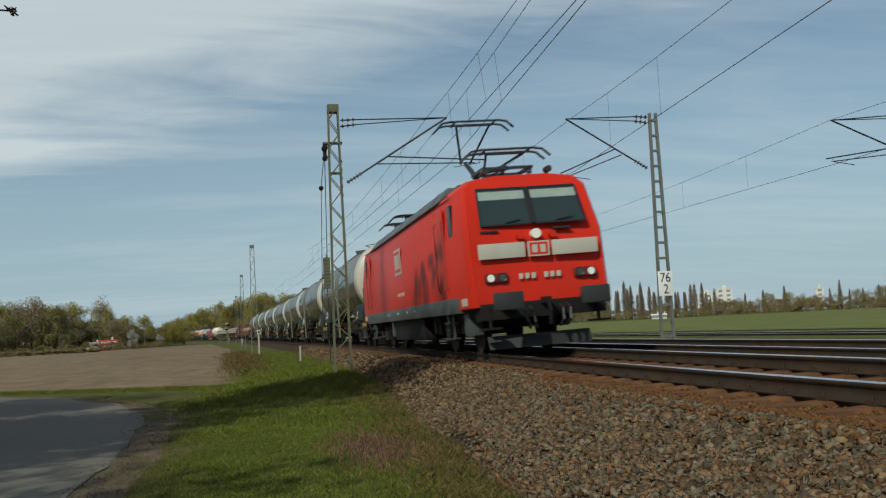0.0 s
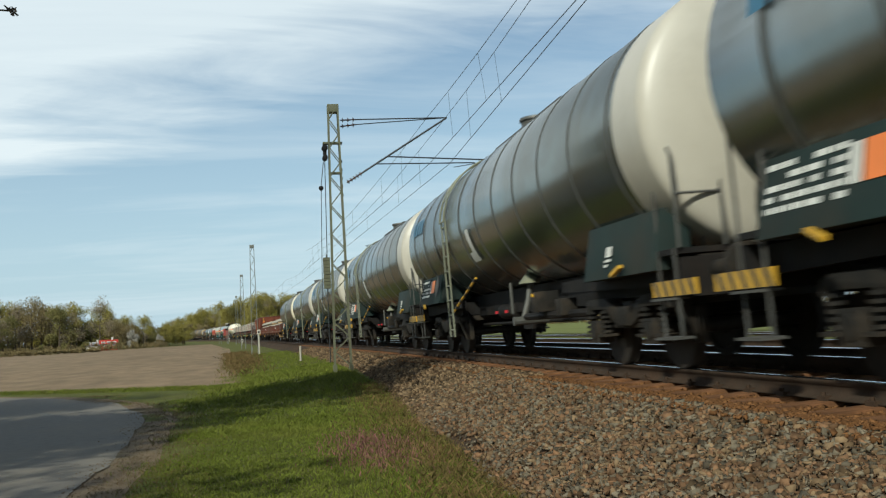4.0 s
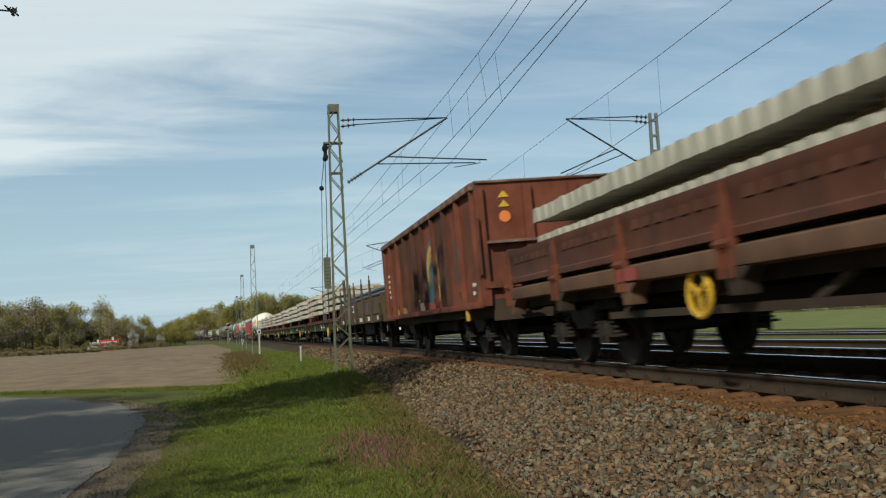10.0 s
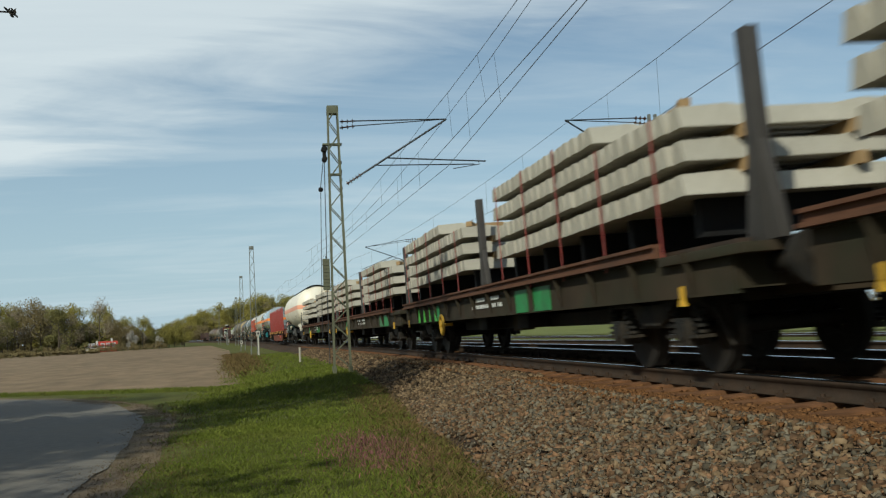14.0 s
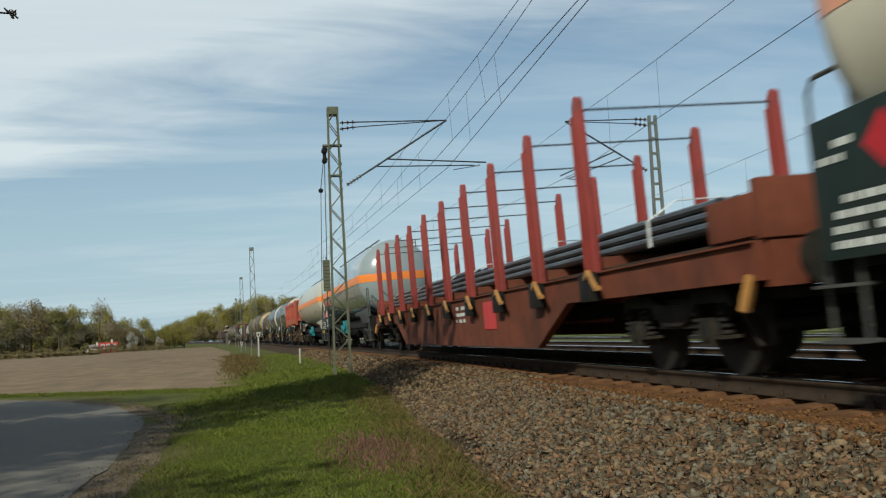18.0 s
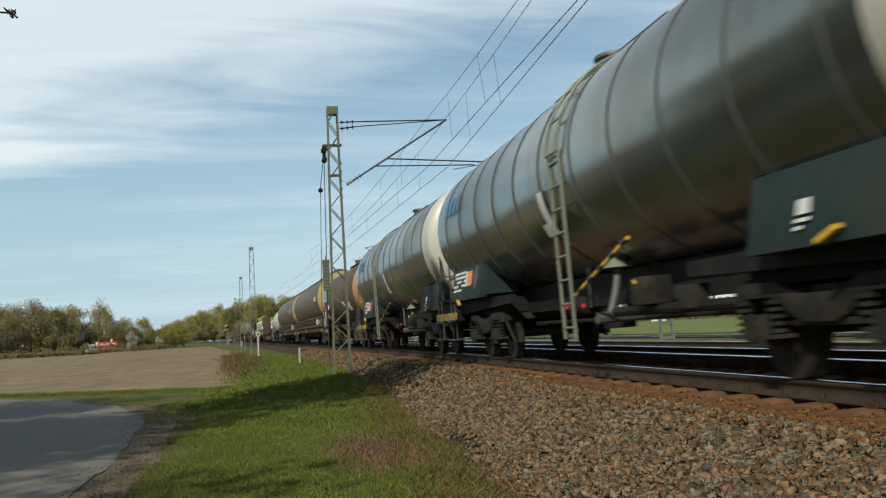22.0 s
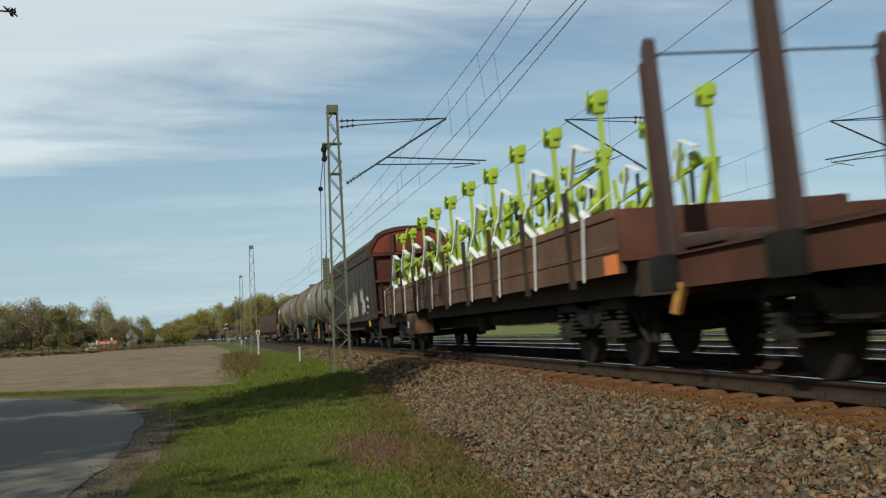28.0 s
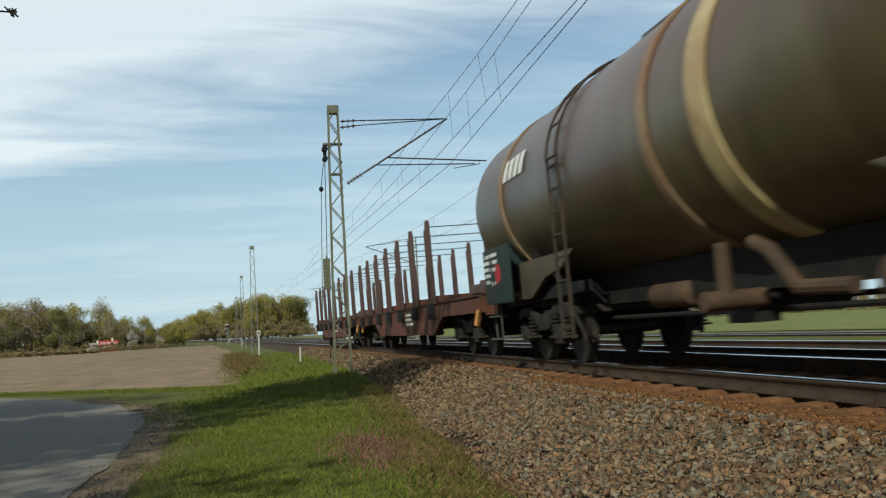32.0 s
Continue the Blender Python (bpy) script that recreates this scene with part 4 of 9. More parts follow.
        part("drain_cone", Build().lathe(((1.30, 0.02), (1.30, 0.2), (1.48, 0.05)), 10, -0.8, -0.9, axis="z"), M_GALV, w)
        for y in (-0.35, 0.35):
            part("valve_knob", Build().rod((-1.12, y, 0.82), (-1.12, y, 0.87), 0.03, 8), M_REDRATCHET, w)
        part("hose_tray", Build().rod((-1.0, -4.6, 0.72), (-1.0, -1.2, 0.72), 0.06, 8), M_BLACK, w)
        part("control_box", Build().box(-1.2, -0.85, -2.6, -2.2, 0.78, 1.1), M_RUNGEAR, w, bevel=0.02)
        part("control_box", Build().box(-1.15, -0.9, -3.6, -3.3, 0.7, 0.95), M_RUNGEAR, w, bevel=0.02)
        part("yellow_cock", Build().bar((-1.22, -2.43, 1.03), (-1.20, -2.34, 1.07), 0.03, 0.02), M_YELLOW, w)
    if logo:
        y0, wd, m = logo
        for k in range(4):
            q = y0 + k * wd / 4
            part("logo_mark", Build().lathe(((q, r + 0.019), (q + wd / 4 * 0.72, r + 0.019)), 8, 0, cz, 1.74, 1.98), m, w)
    for y, a, h in sheets:
        part("label_sheet", Build().lathe(((y, r + 0.02), (y + 0.9, r + 0.02)), 8, 0, cz, a, a + h), M_LETTER, w, "white label sheet on the barrel")
    if skirt:
        for sgn in (-1, 1):
            y = sgn * (L / 2)
            part("saddle_skirt", Build().prism([(y - sgn * q, zz) for q, zz in ((1.1, 1.18), (1.5, 1.62), (5.0, 1.62), (4.4, 1.40), (3.6, 1.30), (2.8, 1.02), (1.4, 1.02))], -1.24, -1.16), M_SKIRT, w, "sloping brown-grey saddle plate", bevel=0.01)
        if levers:
            part("lever_board", Build().prism(((-6.65, 1.10), (-5.75, 1.10), (-5.75, 0.86), (-5.84, 0.86), (-5.84, 1.02), (-6.65, 1.02)), -1.45, -1.41), M_LEVERORANGE, w, "orange-yellow brake lever board", bevel=0.008)
            for k in range(4):
                part("lever", Build().bar((-1.44, -6.5 + k * 0.16, 1.02), (-1.44, -6.45 + k * 0.16, 0.93), 0.03), M_LEVERORANGE, w)
            part("ladder_foot", Build().box(-1.535, -1.47, ladder_y - 0.24, ladder_y - 0.18, 0.42, 1.25), M_TENSION, w, "worn yellow ladder foot")
        part("brake_pipe", Build().path([(-1.05, -2.6, 0.78), (-1.08, -1.9, 0.80), (-1.08, -1.5, 1.15), (-1.0, -1.1, 1.25)], 0.07, 10), M_UNDERRUST, w)
        part("drain_pipe", Build().rod((-1.0, -0.5, 0.72), (-1.0, -0.5, 1.3), 0.08, 10).rod((-1.25, -0.5, 0.74), (-0.6, -0.5, 0.74), 0.10, 12), M_UNDERRUST, w)
        part("brake_cylinder", Build().lathe(shell(1.5, 0.2, 0.08, y0=-3.6), 16, -0.9, 0.80), M_UNDERRUST, w, "rusty brake cylinder")
        bx = part("fittings_cabinet", Build().box(-1.50, -1.0, L / 2 - 1.9, L / 2 - 1.3, 1.0, 1.95), M_PANEL, w, "dark cabinet at the wagon end", bevel=0.02)
        part("stencil", text_bars(-1.502, L / 2 - 1.85, 1.8, 5, 0.45, 0.06, 0.06, 5), M_LETTER, bx)
    # box of fittings seen under the barrel
    part("brake_reservoir", Build().lathe(shell(1.1, 0.16, 0.07, y0=1.8), 16, -0.45, 0.86), M_UNDERRUST if skirt else M_BLACK, w)
    rolls(w, s0 + L / 2)
    return w


def gas_tank(s0, L, label, group, body, stripe, r=1.40, cz=2.70, shade=False, valve=None, yellow=False, tl=2.9, skirt=None, mark=None):
    w = thing("gas_tank_wagon", label, "tank wagon", group)
    chassis(w, L)
    TL = L - tl
    prof = shell(TL, r, 0.8)
    sh = part("tank_shell", Build().lathe(prof, 64, 0, cz), body, w, angle=1.2)
    sp = Build()
    dense = [(y, float(np.interp(y, [p[0] for p in prof], [p[1] for p in prof])) + 0.005) for y in np.concatenate([-TL / 2 + 0.001 + 0.85 * np.linspace(0, 1, 40) ** 3, np.linspace(-TL / 2 + 1.2, TL / 2 - 1.2, 8), TL / 2 - 0.001 - 0.85 * np.linspace(1, 0, 40) ** 3])]
    # the stripe keeps one height all round the shell
    for sd in (-1, 1):
        V, F = [], []
        for y, q in dense:
            for dz in (-0.14, -0.04, 0.06, 0.16):
                V.append((sd * math.sqrt(max(q * q - dz * dz, 0.0001)) if q > abs(dz) else 0.0, y - (0.005 if y < 0 else -0.005), cz + max(-q, min(dz, q))))
        for i in range(len(dense) - 1):
            for k in range(3):
                F.append((i * 4 + k, i * 4 + k + 1, i * 4 + k + 5, i * 4 + k + 4))
        sp.add(V, F)
    part("orange_stripe", sp, stripe, sh, "orange stripe along the tank", angle=1.2)
    if shade:
        part("sun_shield", Build().lathe(((-TL / 2 + 0.45, r + 0.07), (TL / 2 - 0.45, r + 0.07), (TL / 2 - 0.45, r + 0.05), (-TL / 2 + 0.45, r + 0.05), (-TL / 2 + 0.45, r + 0.07)), 20, 0, cz, 2.62, 3.66), M_TANKHOOP, w, "dark sun shield along the top")
    else:
        part("top_rail", Build().box(-0.45, -0.42, -TL / 2 + 1.2, TL / 2 - 1.2, cz + r + 0.02, cz + r + 0.07).box(0.42, 0.45, -TL / 2 + 1.2, TL / 2 - 1.2, cz + r + 0.02, cz + r + 0.07), M_TANKHOOP, w)
    for y in (-TL * 0.34, TL * 0.34):
        part("saddle", Build().prism([(-1.2, 1.15), (1.2, 1.15)] + [(r * math.sin(a) * 1.005, cz - r * math.cos(a) * 1.005) for a in np.linspace(0.7, -0.7, 12)], y - 0.28, y + 0.28, "y"), M_BLACK, w)
        if skirt:
            sg, e = (-1 if y < 0 else 1), L / 2
            part("saddle_skirt", Build().prism([(sg * (e - q), zz) for q, zz in ((0.9, 1.16), (1.2, 1.66), (2.2, 1.60), (5.4, 1.50), (5.0, 1.40), (3.8, 1.36), (3.0, 1.06), (1.3, 1.06))], -1.24, -1.16), skirt, w, "painted saddle skirt", bevel=0.01)
    for sgn in (-1, 1):
        platform(w, L, sgn)
        yy = sgn * (L / 2 - 1.75)
        if yellow:
            stripes(w, sgn * (L / 2 - 0.7) - 0.45, sgn * (L / 2 - 0.7) + 0.45, 0.82)
        if sgn < 0:
            continue
        if yellow:
            pn = part("data_panel", Build().box(-1.40, -1.30, yy - 0.1, yy + 1.0, 1.05, 1.78), M_PANEL, w, "dark data panel with white stencilling", bevel=0.015)
            part("stencil", text_bars(-1.402, yy, 1.66, 5, 0.25, 0.05, 0.05, int(s0) + sgn), M_LETTER, pn)
            part("hazard_plate", Build().box(-1.408, -1.402, yy + 0.25, yy + 0.6, 1.25, 1.55), M_ORANGE, pn)
            part("skirt_box", Build().box(-1.36, -1.22, yy - 2.0, yy - 1.3, 1.25, 1.62), M_STEPGREY, w, "grey box on the skirt", bevel=0.015)
            continue
        pn = part("data_panel", Build().prism(((yy - 1.75, 0.97), (yy + 1.0, 0.97), (yy + 1.0, 1.98), (yy - 1.75, 2.06)), -1.40, -1.34), M_PANEL, w, "large dark green data panel with hazard plates and white stencilling", bevel=0.012)
        part("panel_side", Build().prism(((-1.34, 1.0), (-0.9, 1.05), (-0.9, 1.7), (-1.34, 1.7)), yy - 1.75, yy - 1.71, "y"), M_PANEL, pn)
        for a, b, z0, z1, m in ((-1.62, -1.15, 1.62, 1.96, M_ORANGE), (-0.95, -0.6, 1.66, 1.86, M_LETTER), (-0.98, -0.7, 1.88, 1.96, M_LETTER)):
            part("hazard_plate" if m is M_ORANGE else "white_label", Build().box(-1.405, -1.40, yy + a, yy + b, z0, z1), m, pn)
        for a in (-0.32, 0.16):
            part("hazard_diamond", Build().prism(((yy + a - 0.22, 1.72), (yy + a, 1.52), (yy + a + 0.22, 1.72), (yy + a, 1.92)), -1.405, -1.40), M_REDRATCHET, pn, "red hazard diamond")
        for a, zz, rows, wd in ((-1.6, 1.46, 4, 1.0), (0.1, 1.36, 4, 0.7), (0.5, 1.86, 3, 0.4)):
            part("stencil", text_bars(-1.402, yy + a, zz, rows, wd, 0.055, 0.05, int(s0 * 3 + a * 7)), M_LETTER, pn)
    vm = valve or M_STEPGREY
    vb = Build().rod((-1.2, -0.5, 0.78), (-1.2, 0.9, 0.78), 0.09, 10).rod((-1.2, -0.3, 0.78), (-1.2, -0.3, 1.3), 0.07, 10).rod((-1.2, 0.5, 0.78), (-1.2, 0.5, 1.3), 0.07, 10)
    for y in (-0.3, 0.5):
        vb.rod((-1.36, y, 0.95), (-1.3, y, 0.95), 0.16, 14)
    part("valve_gear", vb, vm, w, "valve pipes under the barrel")
    part("stencil", text_bars(-r * 0.86, -TL / 2 + 2.0, cz - 0.62, 2, 1.0, 0.06, 0.05, 3), M_TANKHOOP, w, at=Matrix.Translation((-0.19, 0, 0)))
    if mark is M_LAMPRING:
        for k in range(4):
            q = TL / 2 - 2.3 + k * 0.36
            part("logo_mark", Build().lathe(((q, r + 0.014), (q + 0.26, r + 0.014)), 4, 0, cz, 2.02, 2.22), mark, w, "dark lettering mark")
        part("red_mark", Build().lathe(((TL / 2 - 3.2, r + 0.014), (TL / 2 - 2.5, r + 0.014)), 4, 0, cz, 1.35, 1.46), M_STAKERED, w)
    elif mark:
        part("logo_mark", Build().lathe(((TL / 2 - 2.9, r + 0.010), (TL / 2 - 1.1, r + 0.010)), 5, 0, cz, 1.95, 2.20), mark, w, "pale lettering plate on the barrel")
        for k in range(5):
            q = TL / 2 - 2.75 + k * 0.32
            part("logo_mark", Build().lathe(((q, r + 0.014), (q + 0.24, r + 0.014)), 4, 0, cz, 2.0, 2.15), M_STAKERED, w)
    rolls(w, s0 + L / 2)
    return w


# ---- the electric engine ----
def locomotive(s0, L=18.9):
    w = thing("electric_locomotive", "red electric locomotive with grey sill and white nose band, pantograph raised", "locomotive")
    H = L / 2 - 0.62
    # body: outline in plan narrows a little at the nose; the face leans back
    zs = 0.96
    prof = [(-1.47, zs), (-1.47, 2.4), (-1.38, 3.40), (-1.18, 3.58), (-0.6, 3.66), (0.6, 3.66), (1.18, 3.58), (1.38, 3.40), (1.47, 2.4), (1.47, zs)]
    # longitudinal stations: nose foot, nose shoulder, roof start, then mirrored
    lean = lambda z: 0.0 if z < 2.12 else (z - 2.12) * 0.44
    V, F = [], []
    stations = [(-H, 1, 0.10), (-H + 0.22, 1, 0.0), (H - 0.22, -1, 0.0), (H, -1, 0.10)]
    for y, sgn, tp in stations:
        for x, z in prof:
            V.append((x * (1 - tp * 0.75), y + sgn * lean(z), z))
    n = len(prof)
    for i in range(3):
        for k in range(n - 1):
            F.append((i * n + k, i * n + k + 1, (i + 1) * n + k + 1, (i + 1) * n + k))
        F.append((i * n + n - 1, i * n, (i + 1) * n, (i + 1) * n + n - 1))
    F.append(tuple(range(n)))
    F.append(tuple(range(3 * n, 4 * n)))
    part("body", Build().add(V, F), M_RED, w, "traffic red body shell", bevel=0.05, angle=0.5)
    # grey sill, roof fairing, door, grille seams
    part("sill_band", Build().box(-1.476, 1.476, -H + 1.05, H - 1.05, 0.90, 1.23), M_LOCOGREY, w, "grey lower band", bevel=0.01)
    part("roof_fairing", Build().prism(((-1.435, 3.42), (-1.215, 3.65), (-1.16, 3.74), (1.16, 3.74), (1.215, 3.65), (1.435, 3.42), (1.40, 3.41), (-1.40, 3.41)), -H + 2.6, H - 2.6, "y"), M_ROOFGREY, w, "grey roof panels", bevel=0.02)
    for y in np.linspace(-H + 3.6, H - 3.6, 7):
        part("roof_seam", Build().prism(((-1.442, 3.42), (-1.222, 3.656), (-1.167, 3.746), (-1.14, 3.746), (-1.14, 3.64), (-1.40, 3.41)), y - 0.02, y + 0.02, "y"), M_LAMPRING, w)
    part("roof_line", Build().box(-1.452, -1.43, -H + 1.5, H - 1.5, 3.385, 3.415), M_LAMPRING, w)
    for sgn in (-1, 1):
        yd = sgn * (H - 2.35)
        part("cab_door", Build().box(-1.478, -1.46, yd - 0.31, yd + 0.31, 1.27, 3.22), M_RED, w, "cab door", bevel=0.01)
        for q in (-0.42, 0.42):
            part("door_rail", Build().path([(-1.47, yd + q, 1.40), (-1.53, yd + q, 1.45), (-1.53, yd + q, 2.9), (-1.47, yd + q, 2.95)], 0.016), M_STAKERED, w)
        part("door_step", Build().box(-1.47, -1.30, yd - 0.3, yd + 0.3, 1.10, 1.13).box(-1.50, -1.28, yd - 0.25, yd + 0.25, 0.70, 0.73).box(-1.50, -1.28, yd - 0.25, yd + 0.25, 0.36, 0.39).bar((-1.4, yd - 0.27, 0.36), (-1.4, yd - 0.27, 0.94), 0.05).bar((-1.4, yd + 0.27, 0.36), (-1.4, yd + 0.27, 0.94), 0.05), M_LOCOGREY, w)
        # flat black plate on the sill; its colour stands for a recess's shade
        part("door_step_recess", Build().box(-1.479, -1.476, yd - 0.20, yd + 0.20, 1.02, 1.18), M_LAMPRING, w)
        part("cab_side_window", Build().prism(((yd - sgn * -0.75, 2.45), (yd - sgn * -1.15, 2.45), (yd - sgn * -1.05, 3.18), (yd - sgn * -0.72, 3.18)), -1.46, -1.40), mat("side_window_dark_glass", (0.008, 0.009, 0.010), 0.25, spec=0.25), w, "dark cab side window", bevel=0.01)
        part("tail_mark", Build().box(-1.482, -1.47, sgn * (H - 0.55) - 0.25, sgn * (H - 0.55) + 0.25, 1.03, 1.18), M_WHITE, w)
    # letters on the flank as plain marks
    lm = part("emblem", Build().box(-1.484, -1.47, -0.72, 0.40, 2.20, 2.92), M_WHITE, w, "white square emblem on the flank")
    part("emblem_field", Build().box(-1.488, -1.484, -0.65, 0.33, 2.27, 2.85), M_RED, lm)
    for a, b in ((-0.55, -0.20), (-0.12, 0.23)):
        part("emblem_mark", Build().box(-1.492, -1.488, a, b, 2.35, 2.77), M_WHITE, lm)
    for k, wd in enumerate((0.20, 0.10, 0.16, 0.16, 0.16, 0.08)):
        part("running_number", Build().box(-1.474, -1.470, -0.9 + k * 0.22, -0.9 + k * 0.22 + wd, 1.58, 1.67), M_WHITE, w)
    for k, (y, wd) in enumerate(((-2.5, 0.10), (-2.3, 0.10), (-1.2, 0.2), (0.4, 0.12), (0.6, 0.10), (2.2, 0.16), (2.6, 0.08))):
        part("stencil_mark", Build().box(-1.480, -1.476, y, y + wd, 1.07, 1.13), M_WHITE, w)
    # front face fittings on the leaning window plane and the lower nose
    yf = -H

    def face(z, out=0.0):
        return yf + lean(z) - out

    for x0, x1 in ((-1.13, -0.05), (0.05, 1.13)):
        part("windscreen", Build().add([(x0 * 0.97, face(2.60, 0.02), 2.60), (x1 * 0.97, face(2.60, 0.02), 2.60), (x1 * 0.93, face(3.34, 0.02), 3.34), (x0 * 0.93, face(3.34, 0.02), 3.34),
                                        (x0 * 0.97, face(2.60, -0.05), 2.60), (x1 * 0.97, face(2.60, -0.05), 2.60), (x1 * 0.93, face(3.34, -0.05), 3.34), (x0 * 0.93, face(3.34, -0.05), 3.34)],
                                       ((0, 1, 2, 3), (0, 4, 5, 1), (1, 5, 6, 2), (2, 6, 7, 3), (3, 7, 4, 0))), M_GLASS, w, "dark windscreen pane")
        part("sun_blind", Build().add([(x0 * 0.93, face(3.12, 0.026), 3.12), (x1 * 0.93, face(3.12, 0.026), 3.12), (x1 * 0.92, face(3.30, 0.026), 3.30), (x0 * 0.92, face(3.30, 0.026), 3.30)], ((0, 1, 2, 3),)), mat("sun_blind_fabric", (0.30, 0.36, 0.32), 0.7), w, "pale sun blind behind the windscreen")
        rim = Build()
        c = [(x0 * 0.97, 2.58), (x1 * 0.97, 2.58), (x1 * 0.925, 3.36), (x0 * 0.925, 3.36)]
        for a, b in zip(c, c[1:] + c[:1]):
            rim.bar((a[0], face(a[1], 0.025), a[1]), (b[0], face(b[1], 0.025), b[1]), 0.035)
        part("windscreen_rim", rim, M_LAMPRING, w)
        part("wiper", Build().bar((x0 * 0.5 + x1 * 0.4, face(2.62, 0.05), 2.62), (x0 * 0.2 + x1 * 0.75, face(2.66, 0.05), 2.68), 0.02), M_LAMPRING, w)
    part("window_post", Build().bar((0, face(2.58, 0.02), 2.58), (0, face(3.36, 0.02), 3.36), 0.06), M_LAMPRING, w)
    for x0, x1 in ((-1.24, -0.28), (0.28, 1.24)):
        part("nose_band", Build().box(x0, x1, yf - 0.012, yf + 0.03, 1.90, 2.20), M_WHITE, w, "off-white nose panel", bevel=0.008)
        part("vent_slot", Build().box(x0 + 0.12, x0 + 0.48, yf + 0.16, yf + 0.4, 2.44, 2.48), M_LAMPRING, w)
    nm = part("nose_emblem", Build().box(-0.22, 0.22, yf - 0.016, yf + 0.03, 1.90, 2.20), M_WHITE, w, "white nose emblem")
    part("emblem_field", Build().box(-0.19, 0.19, yf - 0.02, yf - 0.016, 1.93, 2.17), M_RED, nm)
    for a in (-0.14, 0.03):
        part("emblem_mark", Build().box(a, a + 0.11, yf - 0.024, yf - 0.02, 1.97, 2.13), M_WHITE, nm)
    part("top_lamp", Build().rod((0, yf + 0.2, 2.36), (0, yf + 0.06, 2.36), 0.10, 20), M_LAMP, w, "round upper headlamp")
    for q in (-0.33, 0.35):
        part("top_lamp_hood", Build().rod((q, yf + 0.2, 2.33), (q, yf + 0.06, 2.33), 0.07, 12), M_RED, w)
    for sd in (-1, 1):
        part("lamp_surround", Build().box(sd * 0.92 - 0.235, sd * 0.92 + 0.235, yf - 0.02, yf + 0.05, 1.43, 1.62), mat("lamp_bezel_dark_red", (0.16, 0.012, 0.008), 0.5), w, bevel=0.03)
        for q in (0.81, 1.04):
            part("lamp_rim", Build().lathe(((yf - 0.03, 0.068), (yf - 0.04, 0.085), (yf - 0.018, 0.092)), 20, sd * q, 1.525), M_LAMPRING, w)
        part("headlamp", Build().rod((sd * 1.04, yf + 0.02, 1.525), (sd * 1.04, yf - 0.035, 1.525), 0.075, 20), M_LAMP, w, "round headlamp")
        part("tail_lamp", Build().rod((sd * 0.81, yf + 0.02, 1.525), (sd * 0.81, yf - 0.035, 1.525), 0.07, 20), M_GLASS, w)
    for k in range(7):
        if k != 3:
            part("running_number", Build().box(-0.46 + k * 0.13, -0.46 + k * 0.13 + 0.085, yf - 0.01, yf, 1.47, 1.58), M_WHITE, w, "white running number bar")
    # buffer beam, square buffers, hoses, snow plough
    for sgn in (-1, 1):
        y = sgn * H
        part("buffer_beam", Build().box(-1.30, 1.30, min(y, y - sgn * 0.5), max(y, y - sgn * 0.5), 0.70, 1.03), M_BLACK, w, bevel=0.02)
        for x in (-0.875, 0.875):
            bf = Build().rod((x, y, 1.05), (x, y + sgn * 0.55, 1.05), 0.12, 14)
            a, b = sorted((y + sgn * 0.55, y + sgn * 0.62))
            bf.box(x - 0.30, x + 0.30, a, b, 0.88, 1.22)
            part("buffer", bf, M_BUFFERGREY, w, "square grey buffer", bevel=0.03)
        part("coupling_hook", Build().bar((0, y, 1.02), (0, y + sgn * 0.35, 1.02), 0.12).path([(0, y + sgn * 0.3, 1.0), (0, y + sgn * 0.42, 0.8), (0, y + sgn * 0.34, 0.55)], 0.04), M_BLACK, w)
        for x in (-0.45, -0.3, 0.32, 0.47):
            part("brake_hose", Build().path([(x, y, 0.92), (x, y + sgn * 0.22, 0.82), (x * 0.95, y + sgn * 0.26, 0.62), (x * 0.8, y + sgn * 0.14, 0.5)], 0.032, 8), M_LAMPRING, w)
        pl = Build()
        for x0, x1 in ((-1.08, 0.0), (0.0, 1.08)):
            o0, o1 = (-0.42 if abs(x0) > 0.5 else -0.30), (-0.42 if abs(x1) > 0.5 else -0.30)
            ring8 = [(xx, y + sgn * (oo + q), zz) for xx, oo in ((x0, o0), (x1, o1)) for q, zz in ((-0.12, 0.38), (0.02, 0.12), (0.05, 0.12), (-0.08, 0.38))]
            pl.add(ring8, ((0, 1, 2, 3), (4, 7, 6, 5), (0, 4, 5, 1), (1, 5, 6, 2), (2, 6, 7, 3), (3, 7, 4, 0)))
        part("snow_plough", pl, M_BUFFERGREY, w, "dark grey track-clearing plough")
        for x in (-1.12, 1.12):
            part("corner_step", Build().box(x - 0.2, x + 0.2, y - 0.12, y + 0.12, 0.52, 0.56).bar((x, y, 0.55), (x, y, 0.95), 0.05), M_BLACK, w)
    # bogies
    for sgn in (-1, 1):
        yb = sgn * 5.2
        fr = Build()
        for sd in (-1, 1):
            x0, x1 = sorted((sd * 1.02, sd * 1.16))
            fr.prism(((-2.0, 0.62), (-1.9, 0.86), (-0.6, 0.9), (-0.4, 0.72), (0.4, 0.72), (0.6, 0.9), (1.9, 0.86), (2.0, 0.62), (1.6, 0.56), (-1.6, 0.56)), x0, x1)
        fr.box(-1.05, 1.05, -0.35, 0.35, 0.66, 0.80)
        bgm = part("bogie", fr, M_RUNGEAR, w, at=(0, yb, 0), bevel=0.015)
        for ay in (-1.3, 1.3):
            wheels(bgm, ay, 0.62)
            for sd in (-1, 1):
                part("axle_box", Build().box(sd * 1.1 - 0.12, sd * 1.1 + 0.12, ay - 0.28, ay + 0.28, 0.46, 0.76).rod((sd * 1.0, ay, 0.62), (sd * 1.26, ay, 0.62), 0.16, 14), M_RUNGEAR, bgm, bevel=0.02)
